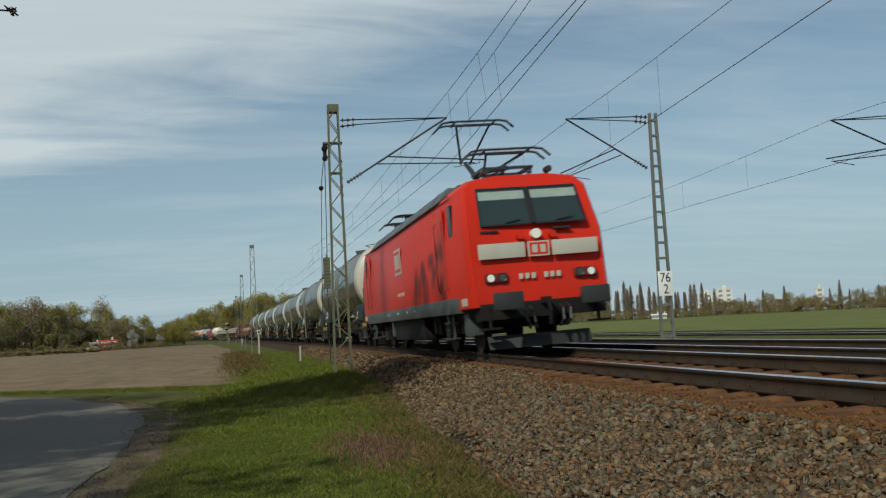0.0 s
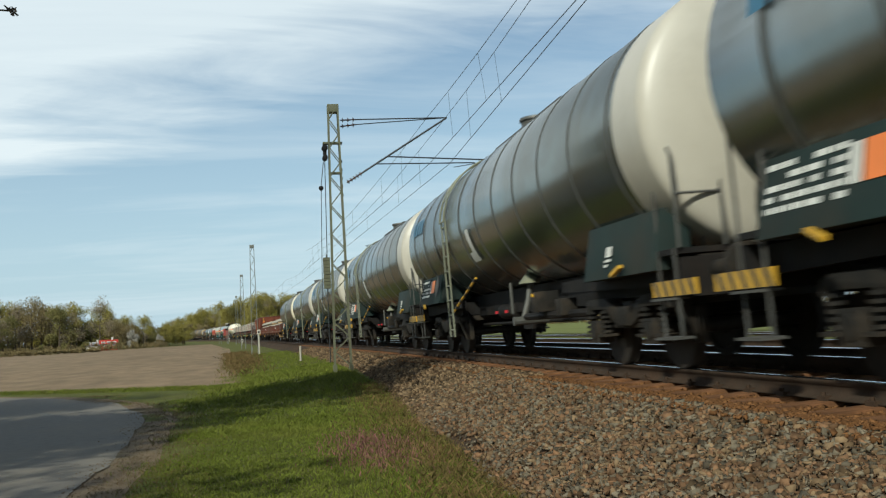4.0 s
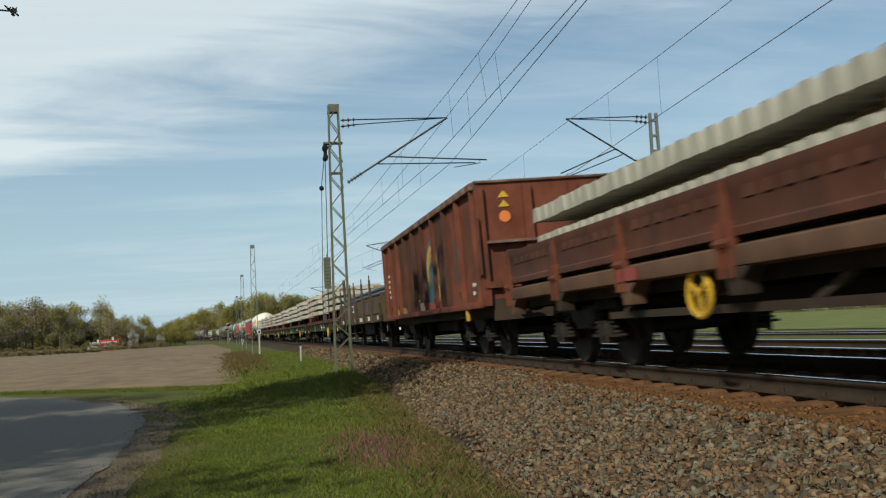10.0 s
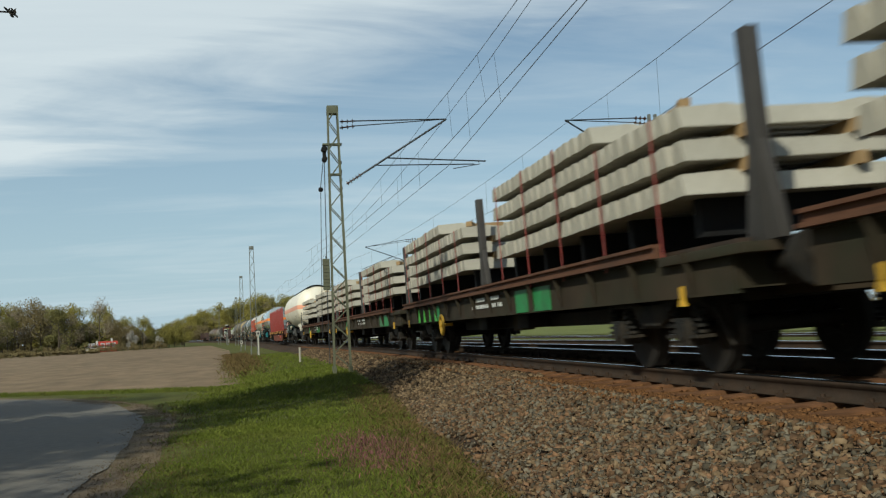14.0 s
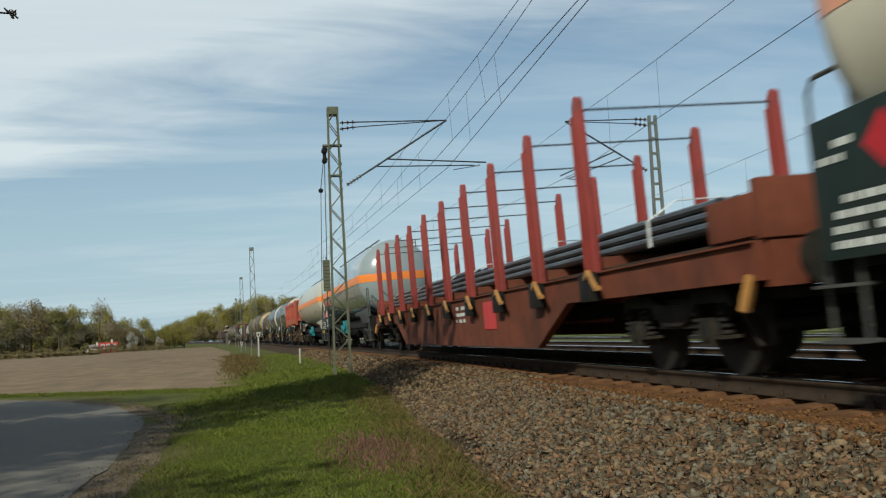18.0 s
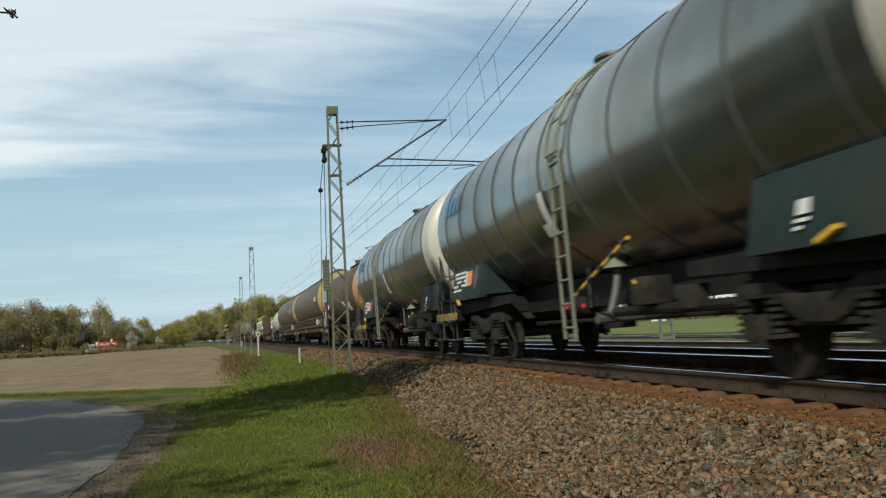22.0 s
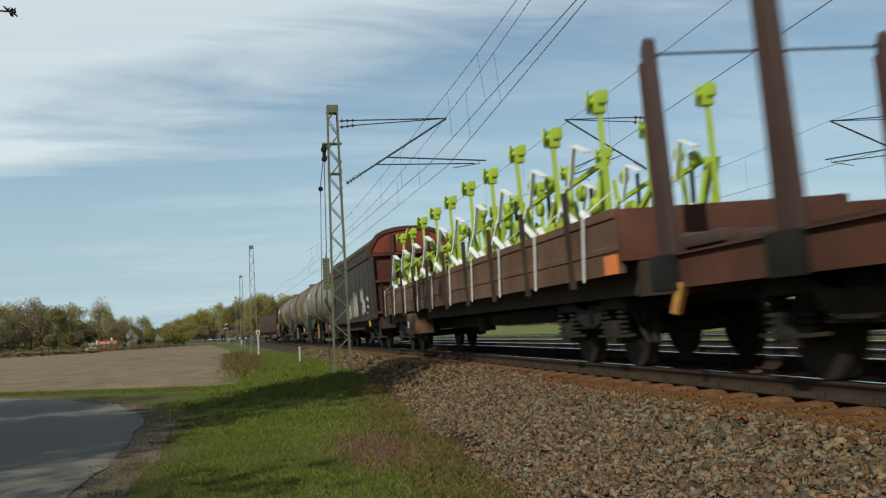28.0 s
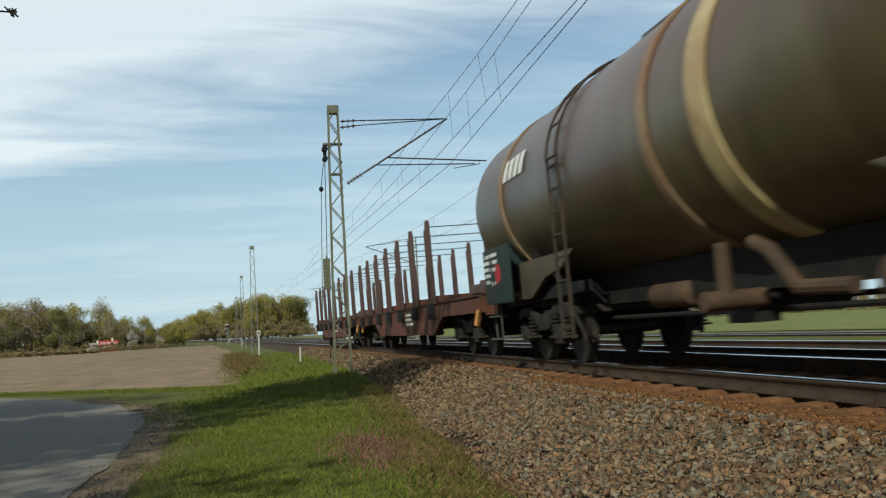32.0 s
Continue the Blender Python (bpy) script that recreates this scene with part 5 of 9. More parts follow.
                part("damper", Build().rod((sd * 1.2, ay * 0.55, 0.45), (sd * 1.2, ay * 0.55, 0.95), 0.06, 10), M_RUNGEAR, bgm)
        part("sand_box", Build().box(-1.3, -1.0, -2.55, -2.1, 0.42, 0.9), M_LOCOGREY, bgm, bevel=0.02)
        part("brake_unit", Build().box(-1.2, -0.9, -0.35, 0.35, 0.3, 0.62), M_RUNGEAR, bgm, bevel=0.02)
    part("transformer_box", Build().box(-1.28, 1.28, -2.6, 2.6, 0.32, 0.96), M_BLACK, w, bevel=0.04)
    # roof: pantographs, insulators, horns
    def pantograph(y, up):
        zb = 3.94
        p = part("pantograph", Build().box(-0.55, 0.55, y - 0.5, y - 0.42, zb, zb + 0.06).box(-0.55, 0.55, y + 0.42, y + 0.5, zb, zb + 0.06).box(-0.58, -0.5, y - 0.5, y + 0.5, zb, zb + 0.06).box(0.5, 0.58, y - 0.5, y + 0.5, zb, zb + 0.06), M_WIRE, w, "raised current collector" if up else "folded current collector")
        for x in (-0.5, 0.5):
            for q in (-0.42, 0.42):
                ins = Build()
                for k in range(4):
                    ins.rod((x, y + q, 3.73 + k * 0.055), (x, y + q, 3.76 + k * 0.055), 0.07, 10)
                part("insulator", ins, M_PORC, p)
        if up:
            kn, hd = (y + 0.95, 4.75), (y - 0.15, 5.50)
        else:
            kn, hd = (y + 1.05, 4.16), (y - 0.35, 4.30)
        part("lower_arm", Build().rod((0, y - 0.35, zb + 0.06), (0, kn[0], kn[1]), 0.05, 8).rod((0.12, y - 0.3, zb + 0.04), (0.1, kn[0], kn[1] - 0.06), 0.02, 6), M_WIRE, p)
        part("upper_arm", Build().rod((-0.12, kn[0], kn[1]), (-0.42, hd[0], hd[1]), 0.028, 6).rod((0.12, kn[0], kn[1]), (0.42, hd[0], hd[1]), 0.028, 6).rod((-0.42, hd[0], hd[1]), (0.42, hd[0], hd[1]), 0.02, 6), M_WIRE, p)
        hb = Build()
        for q in (-0.22, 0.22):
            hb.path([(-0.98, hd[0] + q, hd[1] - 0.12), (-0.8, hd[0] + q, hd[1] + 0.04), (-0.6, hd[0] + q, hd[1] + 0.07), (0.6, hd[0] + q, hd[1] + 0.07), (0.8, hd[0] + q, hd[1] + 0.04), (0.98, hd[0] + q, hd[1] - 0.12)], 0.028)
        for x in (-0.5, 0.5):
            hb.bar((x, hd[0] - 0.22, hd[1] + 0.04), (x, hd[0] + 0.22, hd[1] + 0.04), 0.04)
        part("collector_head", hb, M_WIRE, p)

    pantograph(-H + 2.15, False)
    pantograph(-H + 4.5, True)
    pantograph(H - 2.15, False)
    pantograph(H - 4.5, False)
    for x in (-0.65, 0.75):
        part("horn", Build().rod((x, -H + 1.25, 3.66), (x, -H + 1.25, 3.82), 0.03).rod((x, -H + 1.32, 3.82), (x, -H + 1.1, 3.82), 0.07, 12), M_WIRE, w)
    part("roof_conductor", Build().path([(0.3, -H + 3, 4.1), (0.3, H - 3, 4.1)], 0.025), M_WIRE, w)
    for y in np.linspace(-H + 3.4, H - 3.4, 6):
        part("roof_insulator", Build().rod((0.3, y, 3.72), (0.3, y, 4.08), 0.05, 8), M_PORC, w)
    rolls(w, s0 + L / 2)
    return w

SLEEPER_BLOCK = Build().add(
    [(x, y * (0.80 if abs(x) < 0.5 else 1.0), z) for x, zt in ((-1.3, 0.21), (-0.75, 0.235), (-0.45, 0.19), (0.45, 0.19), (0.75, 0.235), (1.3, 0.21)) for y, z in ((-0.135, 0.0), (0.135, 0.0), (0.078, zt), (-0.078, zt))],
    [(a + i * 4, b + i * 4, b + i * 4 + 4, a + i * 4 + 4) for i in range(5) for a, b in ((0, 1), (1, 2), (2, 3), (3, 0))] + [(0, 3, 2, 1), (20, 21, 22, 23)]).mesh("concrete_sleeper", M_CONC)


def sleeper_stack(s, y0, n, layers, z, drop=(), label="", strap=None, gap=0.30, shift=0.0, base=0.40, pitch=0.335):
    """Layers of concrete sleepers laid across the wagon on timber battens."""
    w = thing("sleeper_stack", label or "stack of pale concrete railway sleepers on timber battens", "sleeper stack", "stacks of concrete sleepers")
    for k in range(layers):
        zz = z + base + k * pitch
        m0 = 0 if k < layers - 1 else (drop[0] if drop else 0)
        for i in range(m0, n):
            part("concrete_sleeper", SLEEPER_BLOCK, None, w, at=pose(shift + random.uniform(-0.02, 0.02), y0 + i * gap, zz))
        if k == 0:
            for q in np.arange(y0 + 0.3, y0 + n * gap, 1.75):
                part("bolster", Build().box(-1.0, 1.0, q - 0.07, q + 0.07, zz - base + 0.01, zz), M_BLACK, w)
            continue
        for x in (-0.62, 0.62):
            part("batten", Build().box(x - 0.05, x + 0.05, y0 - 0.2 + m0 * gap, y0 + n * gap, zz - (pitch - 0.205 if k else base - 0.01), zz), M_TIMBER, w)
    ztop = z + base + layers * pitch - pitch + 0.335
    part("timber_baulk", Build().box(-1.0, -0.2, y0 + 0.6, y0 + 0.75, ztop - 0.46 if drop else ztop - 0.12, ztop - 0.32 if drop else ztop), M_TIMBER, w, bevel=0.01)
    if drop and layers > 2:
        part("timber_baulk", Build().bar((-1.05, y0 + 0.2, ztop - 0.36), (-0.72, y0 + 1.1, ztop - 0.34), 0.12, 0.10), M_TIMBER, w)
    part("timber_baulk", Build().box(-0.9, -0.75, y0 + n * gap * 0.6, y0 + n * gap * 0.6 + 0.9, ztop - 0.12, ztop + 0.02), M_TIMBER, w)
    if strap:
        for k in range(strap):
            y = y0 + 0.5 + k * (n * gap - 1.0) / max(1, strap - 1)
            part("lashing_strap", Build().box(-1.335, -1.325, y - 0.016, y + 0.016, z - 0.2, ztop - (0.46 if drop and k < 2 else 0.12)), M_STAKERED, w, "red lashing strap")
    rolls(w, s)
    return w


def flat_wagon(s0, L, label, lime=0, green=0, posts=True, stacks=(), wheel_y=3.1):
    w = thing("flat_wagon", label, "flat wagon", "flat wagons with sleepers")
    z = 1.22
    chassis(w, L, z, 0.42, 1.28, M_FLATGREEN, L / 2 - 3.0)
    H = L / 2 - 0.62
    part("deck", Build().box(-1.2, 1.2, -H, H, z + 0.022, z + 0.07), M_WAGONDARK, w)
    part("end_platform", Build().box(-1.36, 1.36, -H - 0.36, -H + 1.4, z - 0.08, z + 0.012), M_FLATGREEN, w, bevel=0.01)
    for sd in (-1, 1):
        c = sd * 1.31
        part("side_rail", Build().prism(((c - 0.09, z + 0.022), (c + 0.09, z + 0.022), (c + 0.09, z + 0.06), (c + 0.03, z + 0.065), (c + 0.03, z + 0.13), (c + 0.07, z + 0.135), (c + 0.07, z + 0.17), (c - 0.07, z + 0.17), (c - 0.07, z + 0.135), (c - 0.03, z + 0.13), (c - 0.03, z + 0.065), (c - 0.09, z + 0.06)), -H + 1.5, H, "y"), M_PURLIN, w, "rust-brown rolled side rail")
    # outer brackets and stake pockets
    pk = Build().prism(((-1.30, z + 0.02), (-1.39, z + 0.02), (-1.30, z - 0.38)), -0.02, 0.02, "y").mesh("bracket", M_FLATGREEN)
    for k in range(14):
        part("bracket", pk, None, w, at=(0, -H + 0.8 + k * (2 * H - 1.6) / 13, 0))
    for a, b in ((-H + 2.4 + green, -H + 3.3 + green), (-H + 3.6 + green, -H + 4.3 + green), (H - 5.2, H - 4.5)):
        part("painted_patch", Build().box(-1.293, -1.283, a, b, z - 0.40, z - 0.04), M_GREENPATCH, w, "bright green paint patch")
    for k in range(lime):
        y = H - 2.5 - k * 0.8
        part("graffiti_mark", Build().prism(((y, z - 0.40), (y + 0.35, z - 0.40), (y + 0.2, z - 0.03)), -1.298, -1.294), M_LIME, w, "lime green graffiti mark")
    part("stencil", text_bars(-1.296, -1.5, z - 0.12, 2, 2.4, 0.07, 0.06, int(s0)), M_LETTER, w)
    handwheel(w, wheel_y, z - 0.50, -1.36, 0.22)
    for y in (-H + 0.9, H - 0.9):
        part("release_handle", Build().prism(((y - 0.06, z - 0.50), (y + 0.07, z - 0.50), (y + 0.05, z - 0.44), (y + 0.02, z - 0.43), (y + 0.03, z - 0.32), (y - 0.03, z - 0.30), (y - 0.02, z - 0.43)), -1.38, -1.35), M_YELLOW, w)
    for y in (-2, 1.0):
        part("equipment_box", Build().box(-1.0, -0.6, y, y + 0.7, 0.55, z - 0.42), M_BLACK, w, bevel=0.02)
    if posts:
        for y in posts if isinstance(posts, (tuple, list)) else (-H + 1.2, 0.3, H - 0.35):
            for sd in (-1, 1):
                part("stanchion", Build().box(sd * 1.02 - 0.06, sd * 1.02 + 0.06, y - 0.10, y + 0.10, z + 0.012, z + 1.92).prism(((y - 0.3, z + 0.02), (y + 0.3, z + 0.02), (y + 0.11, z + 0.9), (y - 0.11, z + 0.9)), sd * 1.02 - 0.05, sd * 1.02 + 0.05), M_WAGONBROWN if lime == 3 else M_STAKEGREY, w, "tall steel stanchion", bevel=0.01)
    rolls(w, s0 + L / 2)
    for st in stacks:
        sleeper_stack(s0 + L / 2, st[0], st[1], st[2], z + 0.17, st[3] if len(st) > 3 else (), strap=st[4] if len(st) > 4 else None)
    return w


def lowside_wagon(s0, L, label):
    """Long wagon with dropped steel sides and a load of sleepers."""
    w = thing("low_sided_wagon", label, "low-sided wagon", "low-sided wagons")
    z = 1.24
    chassis(w, L, z, 0.36, 1.2, M_WAGONDARK, L / 2 - 2.9)
    H = L / 2 - 0.62
    part("deck", Build().box(-1.36, 1.36, -H, H, z + 0.022, z + 0.06), M_WAGONDARK, w)
    n = 8
    for sd in (-1, 1):
        for k in range(n):
            y0 = -H + 0.05 + k * (2 * H - 0.1) / n
            y1 = y0 + (2 * H - 0.1) / n - 0.06
            x = sd * 1.42
            c, e = x - sd * 0.03, x + sd * 0.05
            part("drop_side", Build().prism(((c, z + 0.03), (e, z + 0.03), (e, z + 0.10), (x + sd * 0.03, z + 0.12), (x + sd * 0.03, z + 0.40), (e, z + 0.44), (e, z + 0.54), (c, z + 0.54)), y0, y1, "y"), M_WAGONBROWN, w, "red-brown hinged steel side")
            if sd < 0:
                teeth = [(y0, z + 0.44)]
                for q in np.arange(y0 + 0.06, y1 - 0.25, 0.30):
                    teeth += [(q, z + 0.44), (q, z + 0.33), (q + 0.17, z + 0.33), (q + 0.17, z + 0.44)]
                part("side_comb", Build().prism(teeth + [(y1, z + 0.44), (y1, z + 0.47), (y0, z + 0.47)], -1.466, -1.446), M_WAGONBROWN, w, "row of pressed steel tabs")
            part("side_hinge", Build().box(-1.49, -1.40, y1 - 0.02, y1 + 0.09, z - 0.28, z + 0.50).box(-1.53, -1.44, y1 - 0.09, y1 - 0.04, z - 0.32, z + 0.16).box(-1.53, -1.44, y1 + 0.10, y1 + 0.15, z - 0.32, z + 0.16).rod((-1.50, y1 - 0.12, z - 0.02), (-1.50, y1 + 0.18, z - 0.02), 0.045, 8), M_WAGONRUST, w) if sd < 0 else None
    for sgn in (-1, 1):
        part("end_wall", Build().box(-1.45, 1.45, sgn * H - 0.05, sgn * H + 0.05, z + 0.03, z + 0.60), M_WAGONBROWN, w, bevel=0.01)
    for k in range(n):
        y0 = -H + 0.05 + k * (2 * H - 0.1) / n
        y1 = y0 + (2 * H - 0.1) / n - 0.10
        part("side_ledge", Build().prism(((-1.36, z - 0.24), (-1.49, z - 0.22), (-1.51, z - 0.06), (-1.36, z - 0.02)), y0 + 0.06, y1, "y"), M_SIDEBROWN, w, "brown ledge beam in a lightened sunlit colour", bevel=0.008)
        part("ledge_bracket", Build().prism(((y1 - 0.30, z - 0.23), (y1 + 0.22, z - 0.23), (y1 + 0.10, z - 0.34), (y1 + 0.08, z - 0.47), (y1 - 0.10, z - 0.47), (y1 - 0.14, z - 0.34)), -1.50, -1.30), M_SIDEBROWN if k % 2 else M_WAGONDARK, w, bevel=0.012)
    part("side_label", Build().box(-1.518, -1.512, 4.3, 4.95, z - 0.21, z - 0.07), M_STAKERED if L > 20.3 else M_LETTER, w)
    # truss rods under the sill
    b = Build()
    for k in range(6):
        y = -H * 0.5 + k * H / 5
        b.bar((-1.25, y, z - 0.36), (-1.25, y + 0.5, z - 0.55), 0.06)
    b.box(-1.28, -1.2, -H * 0.52, H * 0.6, z - 0.62, z - 0.54)
    part("truss", b, M_WAGONDARK, w)
    if L > 20.3:
        handwheel(w, 3.1, z - 0.42, -1.42, 0.22)
    else:
        part("tool_box", Build().box(-1.42, -1.0, -7.0, -5.6, z - 0.75, z - 0.25), M_TIMBER, w, "tan equipment box under the sill", bevel=0.02)
    part("release_handle", Build().box(-1.5, -1.44, -H + 2.4, -H + 2.6, z - 0.5, z - 0.2), M_YELLOW, w, bevel=0.01)
    part("stencil", text_bars(-1.455, -2.0, z + 0.3, 2, 2.2, 0.07, 0.06, int(s0)), M_LETTER, w)
    rolls(w, s0 + L / 2)
    sleeper_stack(s0 + L / 2, -H + 0.9, 26, 2, z + 0.06, (3,), "two layers of pale concrete sleepers filling a low-sided wagon", None, 0.31, base=0.40, pitch=0.42)
    sleeper_stack(s0 + L / 2, 0.0, 28, 2, z + 0.06, (0 if L > 20.3 else 6,), "two layers of pale concrete sleepers filling a low-sided wagon", None, 0.31, base=0.40, pitch=0.42)
    return w


def gondola(s0, L):
    w = thing("gondola_wagon", "tall rusty red-brown open wagon with graffiti", "gondola wagon")
    z, top = 1.08, 3.28
    chassis(w, L, z, 0.3, 1.2, M_WAGONDARK, L / 2 - 2.6)
    H = L / 2 - 0.62
    part("floor_plate", Build().box(-1.38, 1.38, -H, H, z + 0.022, z + 0.08), M_WAGONDARK, w)
    n = 9
    step = (2 * H - 0.2) / n
    paint = (M_WAGONRUST, M_WAGONRUST, M_GONDDARK, M_WAGONRUST, M_GONDDARK, M_GONDDARK, M_GONDDARK, M_WAGONRUST, M_WAGONRUST)
    for sd in (-1, 1):
        x = sd * 1.40
        x0, x1 = sorted((sd * 1.36, sd * 1.53))
        for k in range(n):
            y = -H + 0.1 + k * step
            part("side_panel", Build().box(x - 0.02, x + 0.02, y - (0.1 if k == 0 else 0), y + step + (0.1 if k == n - 1 else 0), z - 0.08, top - 0.1), paint[k], w, "rusty side panel")
        part("top_rail", Build().box(x0, x1, -H - 0.04, H + 0.04, top - 0.14, top), M_RAILWORN, w, "worn pale-chipped top rail", bevel=0.025)
        part("bottom_rail", Build().box(x0, x1, -H - 0.04, H + 0.04, z - 0.13, z - 0.01), M_WAGONRUST, w, bevel=0.02)
        for k in range(n + 1):
            y = -H + 0.1 + k * step
            x2, x3 = sorted((sd * 1.42, sd * 1.52))
            part("side_post", Build().prism(((x2, y - 0.055), (x3, y - 0.03), (x3, y + 0.03), (x2, y + 0.055)) if sd > 0 else ((x2, y - 0.03), (x3, y - 0.055), (x3, y + 0.055), (x2, y + 0.03)), z - 0.1, top - 0.12, "z"), paint[min(k, n - 1)], w)
            if sd < 0:
                part("lashing_ring", Build().box(-1.54, -1.50, y - 0.03, y + 0.03, z + 0.1, z + 0.24), M_WAGONDARK, w)
    for sgn in (-1, 1):
        y = sgn * H
        eb = Build().box(-1.42, 1.42, y - 0.03, y + 0.03, z - 0.1, top)
        for x in (-1.38, -0.45, 0.45, 1.38):
            eb.box(x - 0.08, x + 0.08, min(y, y + sgn * 0.13), max(y, y + sgn * 0.13), z - 0.1, top - 0.1)
        part("end_wall", eb, M_WAGONRUST, w)
        part("end_ledge", Build().box(-1.3, 1.3, min(y, y + sgn * 0.2), max(y, y + sgn * 0.2), 2.12, 2.17), M_RAILWORN, w)
        part("end_ledge", Build().box(-1.4, 1.4, min(y, y + sgn * 0.16), max(y, y + sgn * 0.16), 1.30, 1.42), M_WAGONRUST, w)
        part("end_top_rail", Build().box(-1.45, 1.45, y - 0.08, y + 0.08, top - 0.02, top + 0.03), M_RAILWORN, w, bevel=0.02)
        part("handrail", Build().path([(-1.46, y + sgn * 0.05, 1.5), (-1.46, y + sgn * 0.2, 1.55), (-1.46, y + sgn * 0.2, 2.6), (-1.46, y + sgn * 0.05, 2.65)], 0.02), M_WAGONBROWN, w)
        for k, zz in enumerate((2.98, 2.80)):
            part("warning_mark", Build().prism(((-1.0, zz), (-0.78, zz), (-0.89, zz + 0.13)), min(y + sgn * 0.035, y + sgn * 0.045), max(y + sgn * 0.035, y + sgn * 0.045), "y"), M_YELLOW, w)
        part("warning_mark", Build().rod((-0.89, y + sgn * 0.03, 2.62), (-0.89, y + sgn * 0.045, 2.62), 0.11, 16), M_ORANGE, w)
    gy = -H + 4.8
    arch = [(math.cos(a), math.sin(a)) for a in np.linspace(0, math.pi, 11)]
    teal = mat("graffiti_dark_teal", (0.03, 0.10, 0.12), 0.6, vary=0.3, dirt=(0.10, 0.045, 0.03), dirt_amount=0.5, dirt_scale=3)
    rim = part("graffiti_outline", Build().prism([(gy + 0.80, z + 0.10)] + [(gy + 0.80 * c, z + 0.85 + 0.76 * q) for c, q in arch] + [(gy - 0.80, z + 0.10)], -1.426, -1.421), teal, w, "teal outline of a graffiti arch")
    part("graffiti", Build().prism([(gy + 0.55, z + 0.55)] + [(gy - 0.03 + 0.72 * c, z + 0.80 + 0.70 * q) for c, q in arch] + [(gy - 0.72, z + 0.14), (gy + 0.02, z + 0.16), (gy + 0.05, z + 0.75)], -1.430, -1.426), mat("graffiti_faded_yellow", (0.55, 0.33, 0.05), 0.6, vary=0.2, dirt=(0.2, 0.09, 0.04), dirt_amount=0.7, dirt_scale=2.5), rim, "faded yellow graffiti arch")
    part("graffiti_shade", Build().prism([(gy + 0.50, z + 0.45), (gy + 0.42, z + 0.80)] + [(gy + 0.1 + 0.30 * c, z + 0.85 + 0.24 * q) for c, q in arch] + [(gy - 0.16, z + 0.15), (gy + 0.12, z + 0.13), (gy + 0.14, z + 0.72), (gy + 0.34, z + 0.68)], -1.434, -1.430), teal, rim)
    for q, zz, rr_ in ((-2.6, 0.62, 0.24), (-1.5, 0.75, 0.18), (-2.75, 1.1, 0.20)):
        part("graffiti_spot", Build().rod((-1.421, gy + q, z + zz), (-1.425, gy + q, z + zz), rr_, 14), mat("faded_spray", (0.085, 0.060, 0.052), 0.7, vary=0.3, scale=5, dirt=(0.15, 0.05, 0.03), dirt_amount=0.8, dirt_scale=5), w, "faded blue-grey spray spot")
    part("chalk_mark", Build().box(-1.425, -1.421, gy + 1.15, gy + 2.05, z + 0.0, z + 0.20), mat("chalky_smear", (0.34, 0.27, 0.23), 0.8, vary=0.3, scale=6, dirt=(0.13, 0.05, 0.035), dirt_amount=0.9, dirt_scale=4), w)
    part("yellow_band", Build().box(-1.425, -1.421, H - 3.75, H - 1.85, z - 0.02, z + 0.16), mat("worn_ochre_band", (0.38, 0.22, 0.05), 0.6, vary=0.2, dirt=(0.1, 0.05, 0.03), dirt_amount=0.8, dirt_scale=2.5), w)
    part("red_band", Build().box(-1.4375, -1.4345, gy - 0.85, gy + 0.85, z - 0.02, z + 0.16), M_STAKERED, w)
    part("yellow_lever", Build().box(-1.50, -1.44, -H + 1.2, -H + 1.32, z - 0.35, z - 0.08), M_YELLOW, w, bevel=0.01)
    for y, zz, rows, wd in ((H - 0.75, 2.25, 5, 0.3), (H - 1.35, 2.35, 5, 0.4), (-H + 6.9, z + 0.22, 2, 0.5), (-H + 0.5, z + 0.3, 2, 0.3)):
        part("stencil", text_bars(-1.424, y, zz, rows, wd, 0.07, 0.09, int(y * 7)), M_LETTER, w)
    rolls(w, s0 + L / 2)
    return w


def tapered_stake(x, y, z, h, m, w, hook=False, wd=0.15):
    b = Build().prism(((y - wd, z), (y + wd, z), (y + wd * 0.45, z + h - 0.12), (y - wd * 0.1, z + h), (y - wd * 0.55, z + h - 0.05)), x - 0.05, x + 0.05)
    b.box(x - 0.085, x - 0.05, y - wd * 0.5, y - wd * 0.36, z, z + h - 0.2).box(x - 0.085, x - 0.05, y + wd * 0.36, y + wd * 0.5, z, z + h - 0.25)
    return part("stake", b, m, w, "tall tapered steel stake", bevel=0.008)


